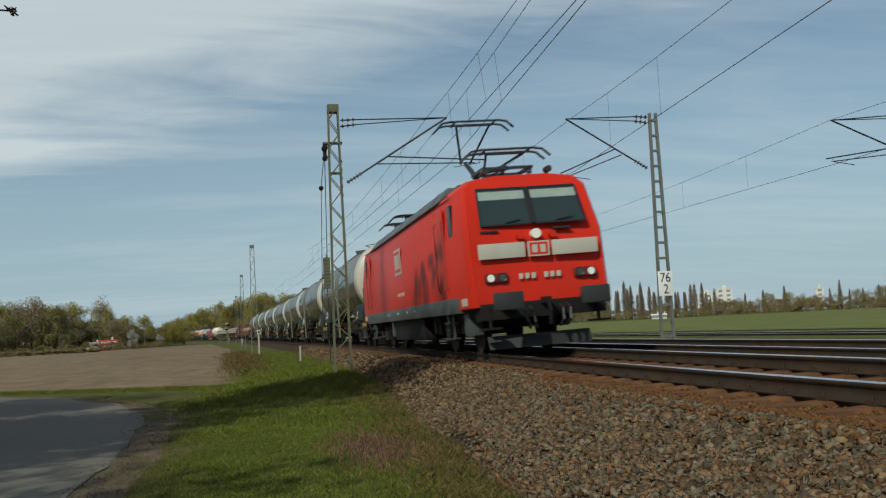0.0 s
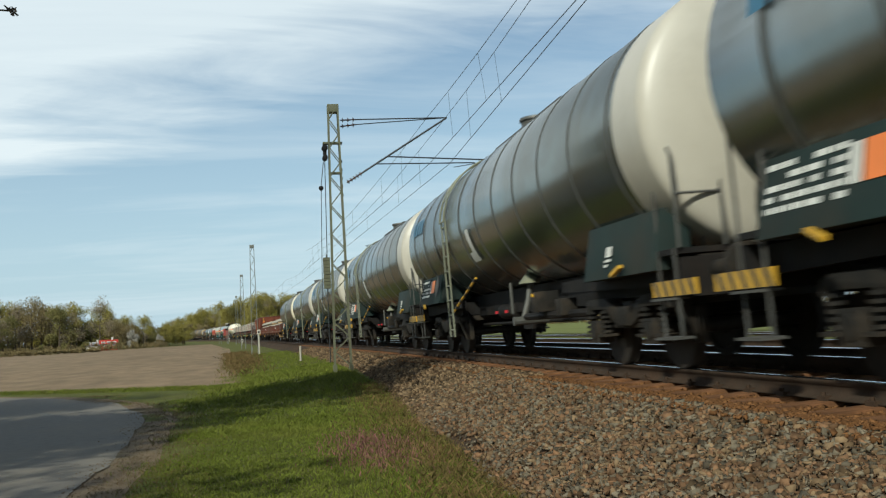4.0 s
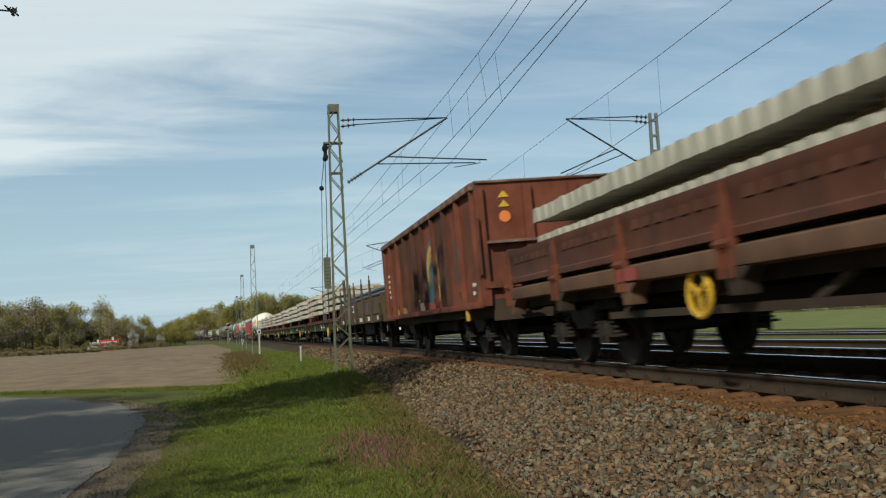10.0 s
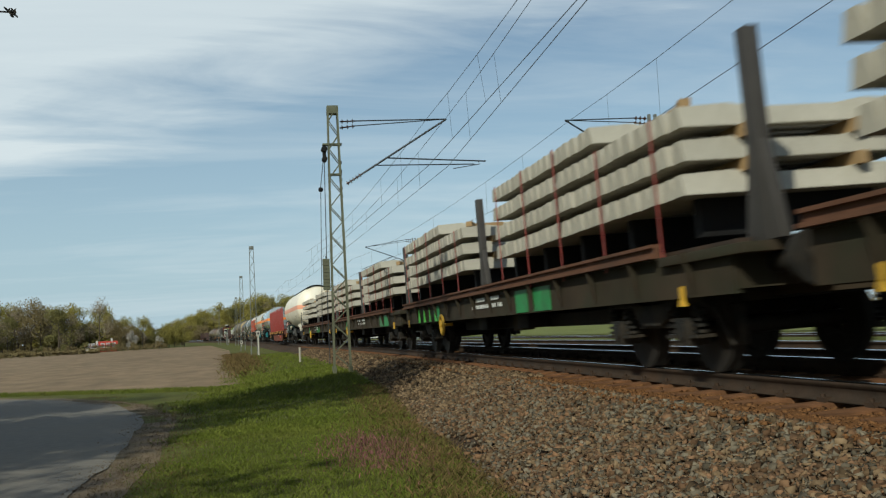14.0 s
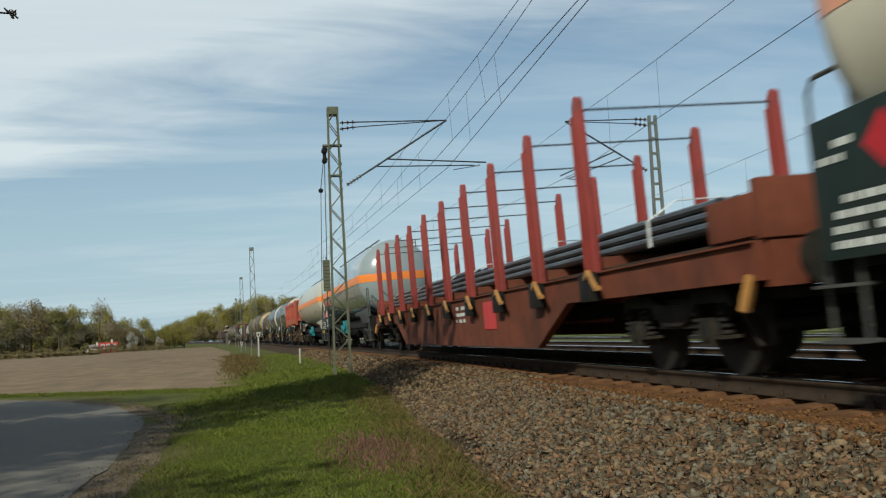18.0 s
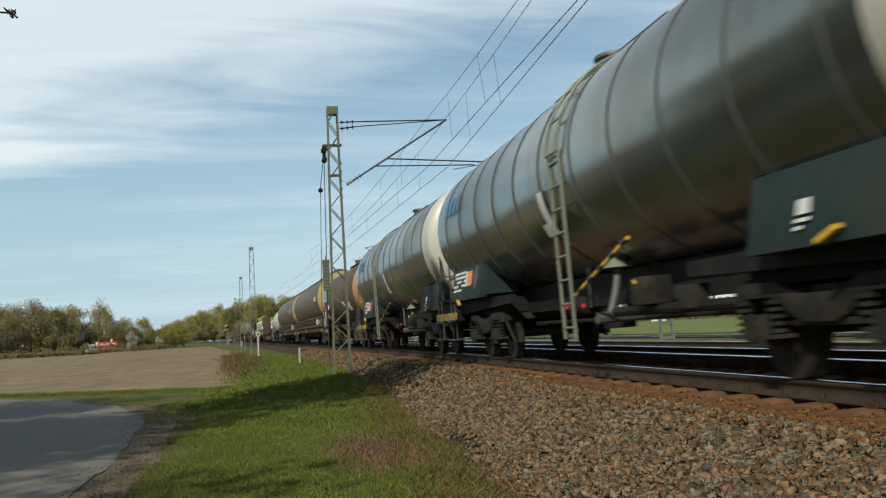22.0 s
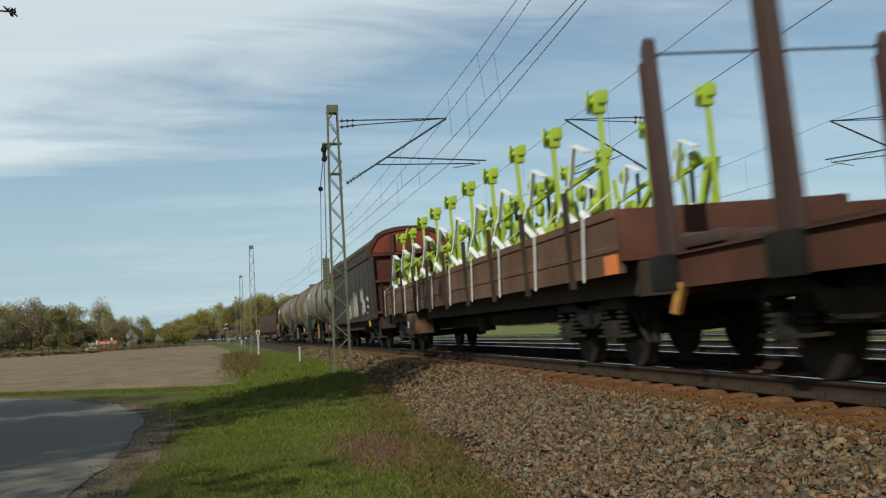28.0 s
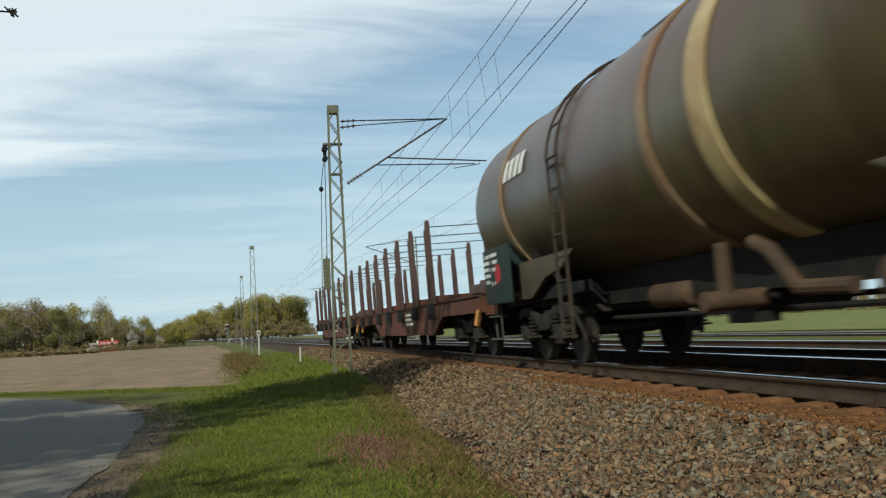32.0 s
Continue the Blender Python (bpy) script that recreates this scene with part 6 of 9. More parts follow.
def stake_wagon(s0, L, label, group, paint, stake_m, pairs, h=2.1, belly=0.42, load=None, levers=False, first=0.9, pitch=None, rack=0.55):
    w = thing("stake_wagon", label, "stake wagon", group)
    z = 1.22
    chassis(w, L, z, 0.32, 1.36, paint, L / 2 - 3.0, belly)
    H = L / 2 - 0.62
    part("deck", Build().box(-1.26, 1.26, -H, H, z + 0.022, z + 0.06), M_WAGONDARK, w)
    for k in range(pairs):
        y = -H + first + k * (pitch or (2 * H - 1.8) / (pairs - 1))
        for sd in (-1, 1):
            tapered_stake(sd * 1.36, y, z - 0.05, h, stake_m, w, wd=0.17)
        part("tie_rope", Build().rod((-1.34, y, z + h - 0.22), (1.34, y, z + h - 0.22), 0.014, 6), M_WIRE, w)
        part("bolster", Build().box(-1.3, 1.3, y - 0.1, y + 0.1, z + 0.06, z + 0.2), paint, w)
        part("stake_pocket", Build().box(-1.50, -1.36, y - 0.2, y + 0.2, z - 0.34, z + 0.02), M_BLACK, w, bevel=0.015)
        if levers:
            part("tension_lever", Build().bar((-1.50, y - 0.06, z - 0.06), (-1.52, y - 0.22, z + 0.02), 0.05, 0.06).bar((-1.52, y - 0.22, z + 0.02), (-1.53, y - 0.50, z - 0.20), 0.055, 0.05).bar((-1.53, y - 0.50, z - 0.20), (-1.53, y - 0.58, z - 0.19), 0.05, 0.05), M_TENSION, w, "ochre tensioning lever")
    part("stencil", text_bars(-1.366, -2.0, z - 0.2, 3, 1.2, 0.07, 0.06, int(s0)), M_LETTER, w)
    if levers:
        part("red_plate", Build().box(-1.372, -1.364, -4.2, -3.3, z - 0.62, z - 0.12), mat("bright_red_plate", (0.55, 0.03, 0.03), 0.5), w)
    for sgn in (-1, 1):
        part("end_rack", Build().box(-1.3, 1.3, sgn * H - 0.08, sgn * H + 0.08, z + 0.03, z + rack).box(-1.3, -1.1, sgn * (H - 0.5) - 0.4, sgn * (H - 0.5) + 0.4, z + 0.06, z + rack * 0.8), paint if rack > 0.5 else stake_m, w, bevel=0.02)
        part("coupler_lever", Build().bar((-1.35, sgn * (H - 0.1), 0.95), (-1.4, sgn * (H - 0.1) + 0.1, 0.65), 0.08), M_TENSION, w)
    rolls(w, s0 + L / 2)
    if load == "pipes":
        for q in range(2):
            ld = thing("pipe_load", "bundle of thin dark steel pipes lashed with white bands", "pipes", "pipe bundles")
            ya, yb = (-H + 1.2, 0.4) if q == 0 else (-0.2, H - 0.8)
            rr = random.Random(3 + q)
            pipe = Build().rod((0, ya, 0), (0, yb, 0), 0.06, 10).mesh("pipe", M_PIPE)
            for lay in range(3 if q == 0 else 4):
                for i in range(15 - lay):
                    part("pipe", pipe, None, ld, at=(-1.0 + lay * 0.07 + i * 0.14, rr.uniform(-0.25, 0.25), z + 0.27 + lay * 0.12))
            for y in (ya + 1.5, (ya + yb) / 2, yb - 1.5):
                part("white_band", Build().box(-1.09, -1.08, y - 0.03, y + 0.03, z + 0.2, z + 0.5).bar((-1.09, y, z + 0.5), (-0.72, y, z + 0.72), 0.06, 0.01).box(-0.72, 0.72, y - 0.03, y + 0.03, z + 0.715, z + 0.725), M_TARP, ld)
            rolls(ld, s0 + L / 2)
    return w


def rung_wagon(s0, L):
    """Two-axle wagon with sides, rungs along them and a pipe load."""
    w = thing("rung_wagon", "dark brown low-sided wagon with tapered rungs", "rung wagon")
    z = 1.24
    H = L / 2 - 0.62
    for sd in (-1, 1):
        x0, x1 = sorted((sd * 1.2, sd * 1.08))
        part("long_sill", Build().box(x0, x1, -H, H, z - 0.3, z), M_WAGONDARK, w)
        for k in range(6):
            y0 = -H + 0.05 + k * (2 * H - 0.1) / 6
            x = sd * 1.40
            part("drop_side", Build().box(x - 0.03, x + 0.03, y0, y0 + (2 * H - 0.1) / 6 - 0.04, z, z + 0.58), M_RUNGBROWN, w, "dull brown drop side")
    part("deck", Build().box(-1.36, 1.36, -H, H, z, z + 0.05), M_WAGONDARK, w)
    for sgn in (-1, 1):
        part("end_wall", Build().box(-1.43, 1.43, sgn * H - 0.04, sgn * H + 0.04, z - 0.3, z + 0.66), M_RUNGBROWN, w)
        part("axle_guard", Build().box(-1.1, -1.0, sgn * (H - 2.6) - 0.3, sgn * (H - 2.6) + 0.3, 0.3, z - 0.3).box(1.0, 1.1, sgn * (H - 2.6) - 0.3, sgn * (H - 2.6) + 0.3, 0.3, z - 0.3).prism(((sgn * (H - 2.6) - 0.6, 0.78), (sgn * (H - 2.6), 0.66), (sgn * (H - 2.6) + 0.6, 0.78), (sgn * (H - 2.6), 0.74)), -1.16, -1.06), M_RUNGEAR, w)
        wheels(w, sgn * (H - 2.6))
    ends(w, L)
    for q in (2.08, 4.3, 6.7, 8.0, 10.0, 11.7):
        y = -H + q
        for sd in (-1, 1):
            b = Build().prism(((y - 0.11, z - 0.3), (y + 0.11, z - 0.3), (y + 0.09, z + 0.5), (y + 0.025, z + 1.22), (y - 0.025, z + 1.22), (y - 0.08, z + 0.5)), sd * 1.47 - 0.035, sd * 1.47 + 0.035)
            b.path([(sd * 1.47, y, z + 1.2), (sd * 1.47, y + 0.01, z + 1.33), (sd * 1.47, y - 0.06, z + 1.38), (sd * 1.47, y - 0.09, z + 1.32)], 0.02)
            part("rung", b, M_STAKEBROWN, w, "tapered steel rung")
    part("stencil", text_bars(-1.434, 1.0, z + 0.42, 3, 1.5, 0.06, 0.05, 5), M_LETTER, w)
    part("equipment_box", Build().box(-1.0, -0.5, -1.5, 1.2, 0.5, z - 0.3), M_BLACK, w, bevel=0.03)
    part("info_plate", Build().box(-1.30, -1.28, H - 1.0, H - 0.7, 0.72, 0.98), mat("pale_blue_plate", (0.4, 0.6, 0.66), 0.5), w)
    for k in range(7):
        y = -H + 0.05 + k * (2 * H - 0.1) / 6
        part("side_latch", Build().prism(((y - 0.16, z - 0.28), (y + 0.16, z - 0.28), (y + 0.13, z - 0.02), (y + 0.05, z + 0.10), (y + 0.04, z + 0.34), (y - 0.04, z + 0.34), (y - 0.05, z + 0.10), (y - 0.13, z - 0.02)), -1.50, -1.435), M_WAGONDARK, w, bevel=0.012)
        if k < 6:
            part("side_ledge", Build().prism(((-1.36, z - 0.30), (-1.44, z - 0.28), (-1.46, z - 0.04), (-1.36, z - 0.02)), y + 0.2, y + (2 * H - 0.1) / 6 - 0.2, "y"), M_RUNGBROWN, w)
            part("white_label", Build().box(-1.464, -1.46, y + 0.5, y + 0.8 + 0.25 * (k % 3), z - 0.22, z - 0.07), M_CREAM, w)
        if k in (1, 3, 4):
            part("dark_patch", Build().box(-1.434, -1.43, y + 0.9, y + 1.45, z + 0.16, z + 0.44), M_BUFFERGREY, w, "over-painted dark patch")
    rolls(w, s0 + L / 2)
    ld = thing("pipe_load", "long dark steel pipes stacked in a low-sided wagon", "pipes", "pipe bundles")
    pipe = Build().rod((0, -H + 0.4, 0), (0, H - 0.6, 0), 0.078, 10).mesh("pipe", M_PIPE)
    for lay in range(6):
        for i in range(14):
            part("pipe", pipe, None, ld, at=(-1.1 + i * 0.168, random.uniform(-0.2, 0.2), z + 0.12 + lay * 0.15))
    for y in (-H + 3, H - 3):
        part("batten", Build().box(-1.2, 1.2, y - 0.06, y + 0.06, z + 0.95, z + 1.05), M_TIMBER, ld)
    rolls(ld, s0 + L / 2)
    return w


def dump_wagon(s0, L):
    w = thing("dump_wagon", "orange-red tipping wagon with ribbed sides on rusty bogies", "dump wagon")
    chassis(w, L, 1.22, 0.26, 0.72, M_WAGONDARK, L / 2 - 2.6)
    H = L / 2 - 0.62
    y0, y1, zb, zt = -H + 0.30, H - 0.35, 1.90, 3.40
    part("tub_floor", Build().box(-1.3, 1.3, y0, y1, zb - 0.02, zb + 0.1), M_DUMPPANEL, w)
    part("tub_load", Build().box(-1.36, 1.36, y0 + 0.1, y1 - 0.1, zb + 0.1, zt - 0.5), M_SOIL, w, "brown earth load")
    mid = (y0 + y1) / 2
    for sd in (-1, 1):
        for a, b in ((y0 + 0.12, mid - 0.12), (mid + 0.12, y1 - 0.05)):
            x0, x1 = sorted((sd * 1.40, sd * 1.44))
            part("side_flap", Build().box(x0, x1, a, b, zb, zt - 0.1), M_DUMPPANEL, w, "worn side flap, red darkened for its recess shade")
            x2, x3 = sorted((sd * 1.44, sd * 1.56))
            part("flap_rail", Build().prism(((x2, zt - 0.34), (x3, zt - 0.28), (x3, zt), (x2, zt)) if sd > 0 else ((x2, zt - 0.28), (x3, zt - 0.34), (x3, zt), (x2, zt)), a, b, "y"), M_DUMPRED, w, bevel=0.02)
            part("flap_rail", Build().box(x2, x3, a, b, zb, zb + 0.24), M_DUMPRED, w, bevel=0.02)
            for q in np.linspace(a + 0.06, b - 0.06, 4):
                part("rib", Build().box(x2, x3, q - 0.06, q + 0.06, zb + 0.24, zt - 0.3), M_DUMPRED, w, bevel=0.015)
            part("flap_foot", Build().box(min(sd * 1.34, sd * 1.54), max(sd * 1.34, sd * 1.54), a + 0.1, b, zb - 0.13, zb - 0.008), M_TIMBER if sd < 0 else M_DUMPRED, w, "cream-brown foot rail")
            for q in ((a * 2 + b) / 3, (a + 2 * b) / 3):
                part("flap_hinge", Build().prism(((q - 0.1, zb + 0.1), (q + 0.1, zb + 0.1), (q + 0.06, zb - 0.22), (q - 0.06, zb - 0.22)), min(sd * 1.48, sd * 1.58), max(sd * 1.48, sd * 1.58)), M_DUMPRED, w, bevel=0.01)
        for q in (y0, mid, y1):
            part("corner_post", Build().box(min(sd * 1.38, sd * 1.60), max(sd * 1.38, sd * 1.60), q - 0.11, q + 0.11, zb - 0.3, zt + 0.05), M_DUMPRED, w, bevel=0.03)
    for sgn, y in ((-1, y0), (1, y1)):
        part("end_wall", Build().box(-1.42, 1.42, y - 0.04, y + 0.04, zb - 0.05, zt + 0.06), M_DUMPRED, w, "bright red end wall")
        for x in (-1.0, -0.5, 0.0, 0.5, 1.0):
            part("end_rib", Build().box(x - 0.05, x + 0.05, min(y, y + sgn * 0.14), max(y, y + sgn * 0.14), zb, zt - 0.1), M_DUMPRED, w, bevel=0.01)
        for zz in (zb, zb + 0.7, zt - 0.1):
            part("end_rib", Build().box(-1.4, 1.4, min(y, y + sgn * 0.16), max(y, y + sgn * 0.16), zz, zz + 0.12), M_DUMPRED, w, bevel=0.01)
        yb = sgn * (L / 2 - 2.6)
        tan = M_GEARRUST
        part("tipping_bracket", Build().prism(((yb - sgn * 1.2, 1.02), (yb - sgn * 0.7, 1.55), (yb - sgn * 0.45, 1.55), (yb - sgn * 0.4, 1.05)), -1.2, -1.1), tan, w, "dusty tan support bracket", bevel=0.01)
        part("leaf_beam", Build().prism(((yb - 1.0, 0.86), (yb - 0.5, 0.98), (yb + 0.5, 0.98), (yb + 1.0, 0.86), (yb + 0.9, 0.82), (yb - 0.9, 0.82)), -1.2, -1.08), tan, w, bevel=0.01)
        part("spring_box", Build().box(-1.22, -0.9, yb - sgn * 1.9 - 0.3, yb - sgn * 1.9 + 0.3, 0.84, 1.02), tan, w, bevel=0.02)
        part("air_cylinder", Build().rod((-0.95, yb - sgn * 2.0, 1.05), (-0.7, yb - sgn * 3.4, 1.55), 0.17, 14), M_WAGONDARK, w)
        part("platform", Build().box(-1.3, 1.3, min(y, sgn * H), max(y, sgn * H), 1.2, 1.26), M_WAGONDARK, w)
        part("step", Build().box(-1.4, -1.1, sgn * (H - 0.4) - 0.25, sgn * (H - 0.4) + 0.25, 0.48, 0.52).bar((-1.25, sgn * (H - 0.4), 0.5), (-1.25, sgn * (H - 0.4), 1.2), 0.06), tan, w)
    # girder widened into a black block that hides the sky under the tub
    part("tub_girder", Build().box(-0.9, 0.9, y0 + 0.3, y1 - 0.3, 1.3, zb - 0.02), M_BLACK, w)
    for k in range(6):
        y = y0 + 1.0 + k * (y1 - y0 - 2.0) / 5
        part("tub_bearer", Build().box(-1.3, 1.3, y - 0.06, y + 0.06, 1.66, zb - 0.02), M_WAGONDARK, w)
    for k, (y, wd) in enumerate(((mid + 2.55, 0.5), (mid + 1.1, 0.9))):
        part("logo_mark", Build().box(-1.447, -1.44, y, y + wd, 2.58, 2.92), M_TIMBER, w, "worn pale lettering block")
        part("logo_mark", Build().box(-1.45, -1.447, y + 0.08, y + wd - 0.08, 2.63, 2.87), M_DUMPPANEL, w)
    for y in (mid - 2.2, mid - 4.0, mid + 4.0):
        part("stencil", text_bars(-1.443, y, 2.6, 2, 0.5, 0.06, 0.06, 8), M_LETTER, w)
    part("rigging_beam", Build().box(-1.15, -1.0, -1.1, 1.2, 0.62, 0.80).bar((-1.1, -1.0, 0.66), (-1.05, -2.0, 0.55), 0.08), M_GEARRUST, w, "rusty tan brake rigging beam", bevel=0.015)
    rust_gear(w)
    rolls(w, s0 + L / 2)
    return w


def silo_wagon(s0, L, label):
    """Long olive tank with a cream end and a slanting skirt of pipes along its foot."""
    w = thing("powder_tank_wagon", label, "tank wagon", "long olive tank wagons")
    chassis(w, L, 1.26, 0.35, 1.30, M_WAGONDARK, L / 2 - 2.9)
    TL = L - 1.5
    r, cz = 1.50, 2.72
    prof = shell(TL, r, 0.5)
    sh = part("tank_shell", Build().lathe(prof, 60, 0, cz), M_OLIVE, w, "olive brown riveted barrel", angle=1.1)
    part("end_band", Build().lathe([(y, q + 0.006) for y, q in prof if y < -TL / 2 + 0.4] + clip_profile(prof, -TL / 2 + 0.4, -TL / 2 + 0.55, 0.006), 60, 0, cz), M_ENDCREAM, sh, "ochre-cream painted end", angle=1.1)
    part("top_walk", Build().box(-0.4, 0.4, -TL / 2 + 1, TL / 2 - 1, cz + r + 0.03, cz + r + 0.09), M_TANKHOOP, w)
    for k in range(5):
        y = -TL / 2 + 2 + k * (TL - 4) / 4
        part("filler_dome", Build().lathe(((cz + r - 0.1, 0.28), (cz + r + 0.2, 0.28), (cz + r + 0.27, 0.01)), 16, 0, y, axis="z"), M_TANKHOOP, w)
    H = L / 2 - 0.62
    part("sole_plate", Build().box(-1.36, -1.30, -H + 0.5, H - 0.5, 1.285, 1.66), M_SKIRT, w, "brown-grey skirt plate", bevel=0.01)
    part("data_plate", Build().box(-1.368, -1.36, -H + 3.0, -H + 3.9, 1.30, 1.64), M_CREAM, w, "pale blank data plate")
    part("stencil", text_bars(-1.366, -H + 1.9, 1.5, 2, 0.7, 0.05, 0.05, int(s0)), M_LETTER, w)
    part("discharge_pipe", Build().rod((-1.36, -H + 1.0, 1.72), (-1.36, H - 1.0, 1.72), 0.05, 8), M_SKIRT, w)
    for k in range(15):
        y = -H + 4.3 + k * (2 * H - 5.2) / 14
        part("valve", Build().box(-1.46, -1.36, y - 0.09, y + 0.09, 1.36, 1.56).rod((-1.42, y, 1.5), (-1.42, y, 1.66), 0.05, 8).rod((-1.42, y - 0.22, 1.44), (-1.42, y + 0.22, 1.44), 0.035, 8), M_WAGONDARK, w, bevel=0.01)
    part("lower_rail", Build().box(-1.40, -1.31, -H, H, 1.20, 1.27), M_SKIRT, w)
    part("orange_tag", Build().box(-1.42, -1.40, 1.0, 1.15, 0.9, 1.14), M_ORANGE, w)
    tr = Build()
    for k in range(10):
        y = -H + 4.6 + k * (2 * H - 9.2) / 9
        tr.bar((-1.2, y, 0.95), (-1.2, y + 0.8, 0.66), 0.05)
    part("underframe_truss", tr, M_WAGONDARK, w)
    for sgn in (-1, 1):
        platform(w, L, sgn, 1.2, M_WAGONDARK)
        stripes(w, sgn * (L / 2 - 1.5) - 0.55, sgn * (L / 2 - 1.5) + 0.55, 0.86, -1.36)
    for k in range(3):
        q = -TL / 2 + 1.9 + k * 0.32
        part("logo_mark", Build().lathe(((q, r + 0.012), (q + 0.22, r + 0.012)), 4, 0, cz, 1.55, 1.72), M_LETTER, w)
    rolls(w, s0 + L / 2)
    return w


def hood_wagon(s0, L):
    w = thing("sliding_hood_wagon", "dark brown covered wagon with curved roof and graffiti along its side", "covered wagon")
    z = 1.1
    H = L / 2 - 0.75
    chassis(w, L, z, 0.26, 1.2, M_WAGONDARK, L / 2 - 3.0)
    wall = [(-1.43, z + 0.02), (-1.46, 3.26), (1.46, 3.26), (1.43, z + 0.02)]
    part("body", Build().prism(wall, -H + 0.12, H - 0.12, "y"), M_HOODBROWN, w, "dark brown sliding side wall", bevel=0.02)
    roof = [(-1.50, 3.24), (-1.50, 3.38), (-1.38, 3.62), (-1.12, 4.00), (-0.8, 4.14), (-0.4, 4.21), (0, 4.23), (0.4, 4.21), (0.8, 4.14), (1.12, 4.00), (1.38, 3.62), (1.50, 3.38), (1.50, 3.24)]
    part("roof", Build().prism(roof, -H + 0.04, H - 0.04, "y"), M_HOODBROWN, w, "dark brown arched roof", angle=0.4)
    part("roof_rail", Build().box(-1.41, -1.30, -H, H, 3.63, 3.71), M_WAGONDARK, w)
    for y in np.linspace(-H + 0.5, H - 0.5, 11):
        part("roof_stop", Build().prism(((-1.52, 3.36), (-1.52, 3.44), (-1.39, 3.68), (-1.35, 3.65)), y - 0.16, y + 0.16, "y"), M_WAGONDARK, w)
        part("wall_seam", Build().box(-1.462, -1.452, y - 0.015, y + 0.015, z + 0.1, 3.24), M_WAGONDARK, w)
    for sgn in (-1, 1):
        y = sgn * H
        a, b = sorted((y, y + sgn * 0.12))
        arch = [p for p in roof if p[1] > 3.2]
        for p, q in zip(arch, arch[1:]):
            part("end_arch", Build().bar((p[0], y, p[1]), (q[0], y, q[1]), 0.12, 0.14), M_WAGONBROWN, w)
        for x in (-1.40, -0.62, 0.0, 0.62, 1.40):
            part("end_post", Build().box(x - 0.07, x + 0.07, a, b, z, 4.05 if abs(x) < 0.7 else 3.4), M_WAGONBROWN if abs(x) < 1 else M_HOODBROWN, w, "rusty brown end post")
        for zz in (1.25, 2.35, 3.28):
            part("end_beam", Build().box(-1.45, 1.45, a, b, zz, zz + 0.09), M_WAGONBROWN, w)
        # the shade on the end is put into this plate's dark oxide colour
        part("end_plate", Build().prism([(-1.44, z)] + [(p[0] * 0.97, p[1] - 0.05) for p in arch] + [(1.44, z)], y - sgn * 0.05 - 0.02, y - sgn * 0.05 + 0.02, "y"), mat("end_plate_shaded_red_oxide", (0.085, 0.030, 0.020), 0.75, vary=0.25, scale=2, dirt=(0.05, 0.03, 0.022), dirt_amount=0.8), w, "red oxide end plate, colour darkened for its shade")
        part("gable_plate", Build().prism([(-1.40, 3.40)] + [(p[0] * 0.95, p[1] - 0.07) for p in arch if p[1] > 3.5] + [(1.40, 3.40)], min(y, y + sgn * 0.012), max(y, y + sgn * 0.012), "y"), mat("gable_worn_red", (0.20, 0.050, 0.032), 0.7, vary=0.25, scale=2, dirt=(0.10, 0.035, 0.024), dirt_amount=0.8), w, "worn red gable plate")
        part("buffer_step", Build().box(-1.42, -1.1, y + sgn * 0.2 - 0.22, y + sgn * 0.2 + 0.22, 0.42, 0.46).bar((-1.3, y + sgn * 0.2, 0.44), (-1.3, y + sgn * 0.2, 1.0), 0.05), M_WAGONDARK, w)
    part("door_rail", Build().box(-1.52, -1.44, -H, H, z - 0.04, z + 0.08), M_WAGONDARK, w)
    part("foot_rail", Build().box(-1.46, -1.38, -H + 3, H - 2, 0.74, 0.82), M_WAGONDARK, w)
    rr = random.Random(11)
    chalk = mat("graffiti_chalk_white", (0.42, 0.42, 0.38), 0.7, vary=0.3, scale=5, dirt=(0.07, 0.05, 0.04), dirt_amount=0.8, dirt_scale=2)
    cols = (chalk, mat("graffiti_teal", (0.06, 0.20, 0.19), 0.7, vary=0.3, dirt=(0.07, 0.05, 0.04), dirt_amount=0.6, dirt_scale=2), mat("graffiti_dull_cream", (0.36, 0.31, 0.20), 0.7, vary=0.3, dirt=(0.07, 0.05, 0.04), dirt_amount=0.7, dirt_scale=2), mat("graffiti_ochre", (0.25, 0.13, 0.05), 0.7, vary=0.3))
    for k in range(16):
        y = -H + 3.9 + k * 0.24
        h = rr.uniform(0.5, 1.15) * (0.6 if k in (0, 15) else 1)
        b0 = z + 0.1 + rr.uniform(0, 0.12)
        pts = [(y - 0.12, b0), (y + 0.2 + rr.uniform(-0.1, 0.1), b0 + rr.uniform(0, 0.1)), (y + 0.22 + rr.uniform(-0.12, 0.1), b0 + h), (y + rr.uniform(-0.05, 0.1), b0 + h * rr.uniform(0.8, 1.15)), (y - 0.1, b0 + h * 0.7)]
        x = -1.466 - 0.0006 * k
        part("graffiti", Build().prism(pts, x - 0.002, x), cols[rr.randrange(4)], w, "faded vertical graffiti letters")
    for k, (y, b0, h, wd) in enumerate(((2.6, 1.75, 0.5, 0.35), (2.2, 1.55, 0.75, 0.3), (1.85, 1.35, 0.5, 0.35), (2.35, 1.30, 0.35, 0.4), (0.9, 1.75, 0.18, 0.5), (1.0, 1.5, 0.12, 0.35))):
        part("graffiti", Build().prism(((-H + y, b0), (-H + y + wd, b0 + 0.05), (-H + y + wd * 0.8, b0 + h), (-H + y + wd * 0.2, b0 + h * 0.9)), -1.480 - 0.001 * k, -1.466), chalk, w, "chalk-white graffiti scrawl")
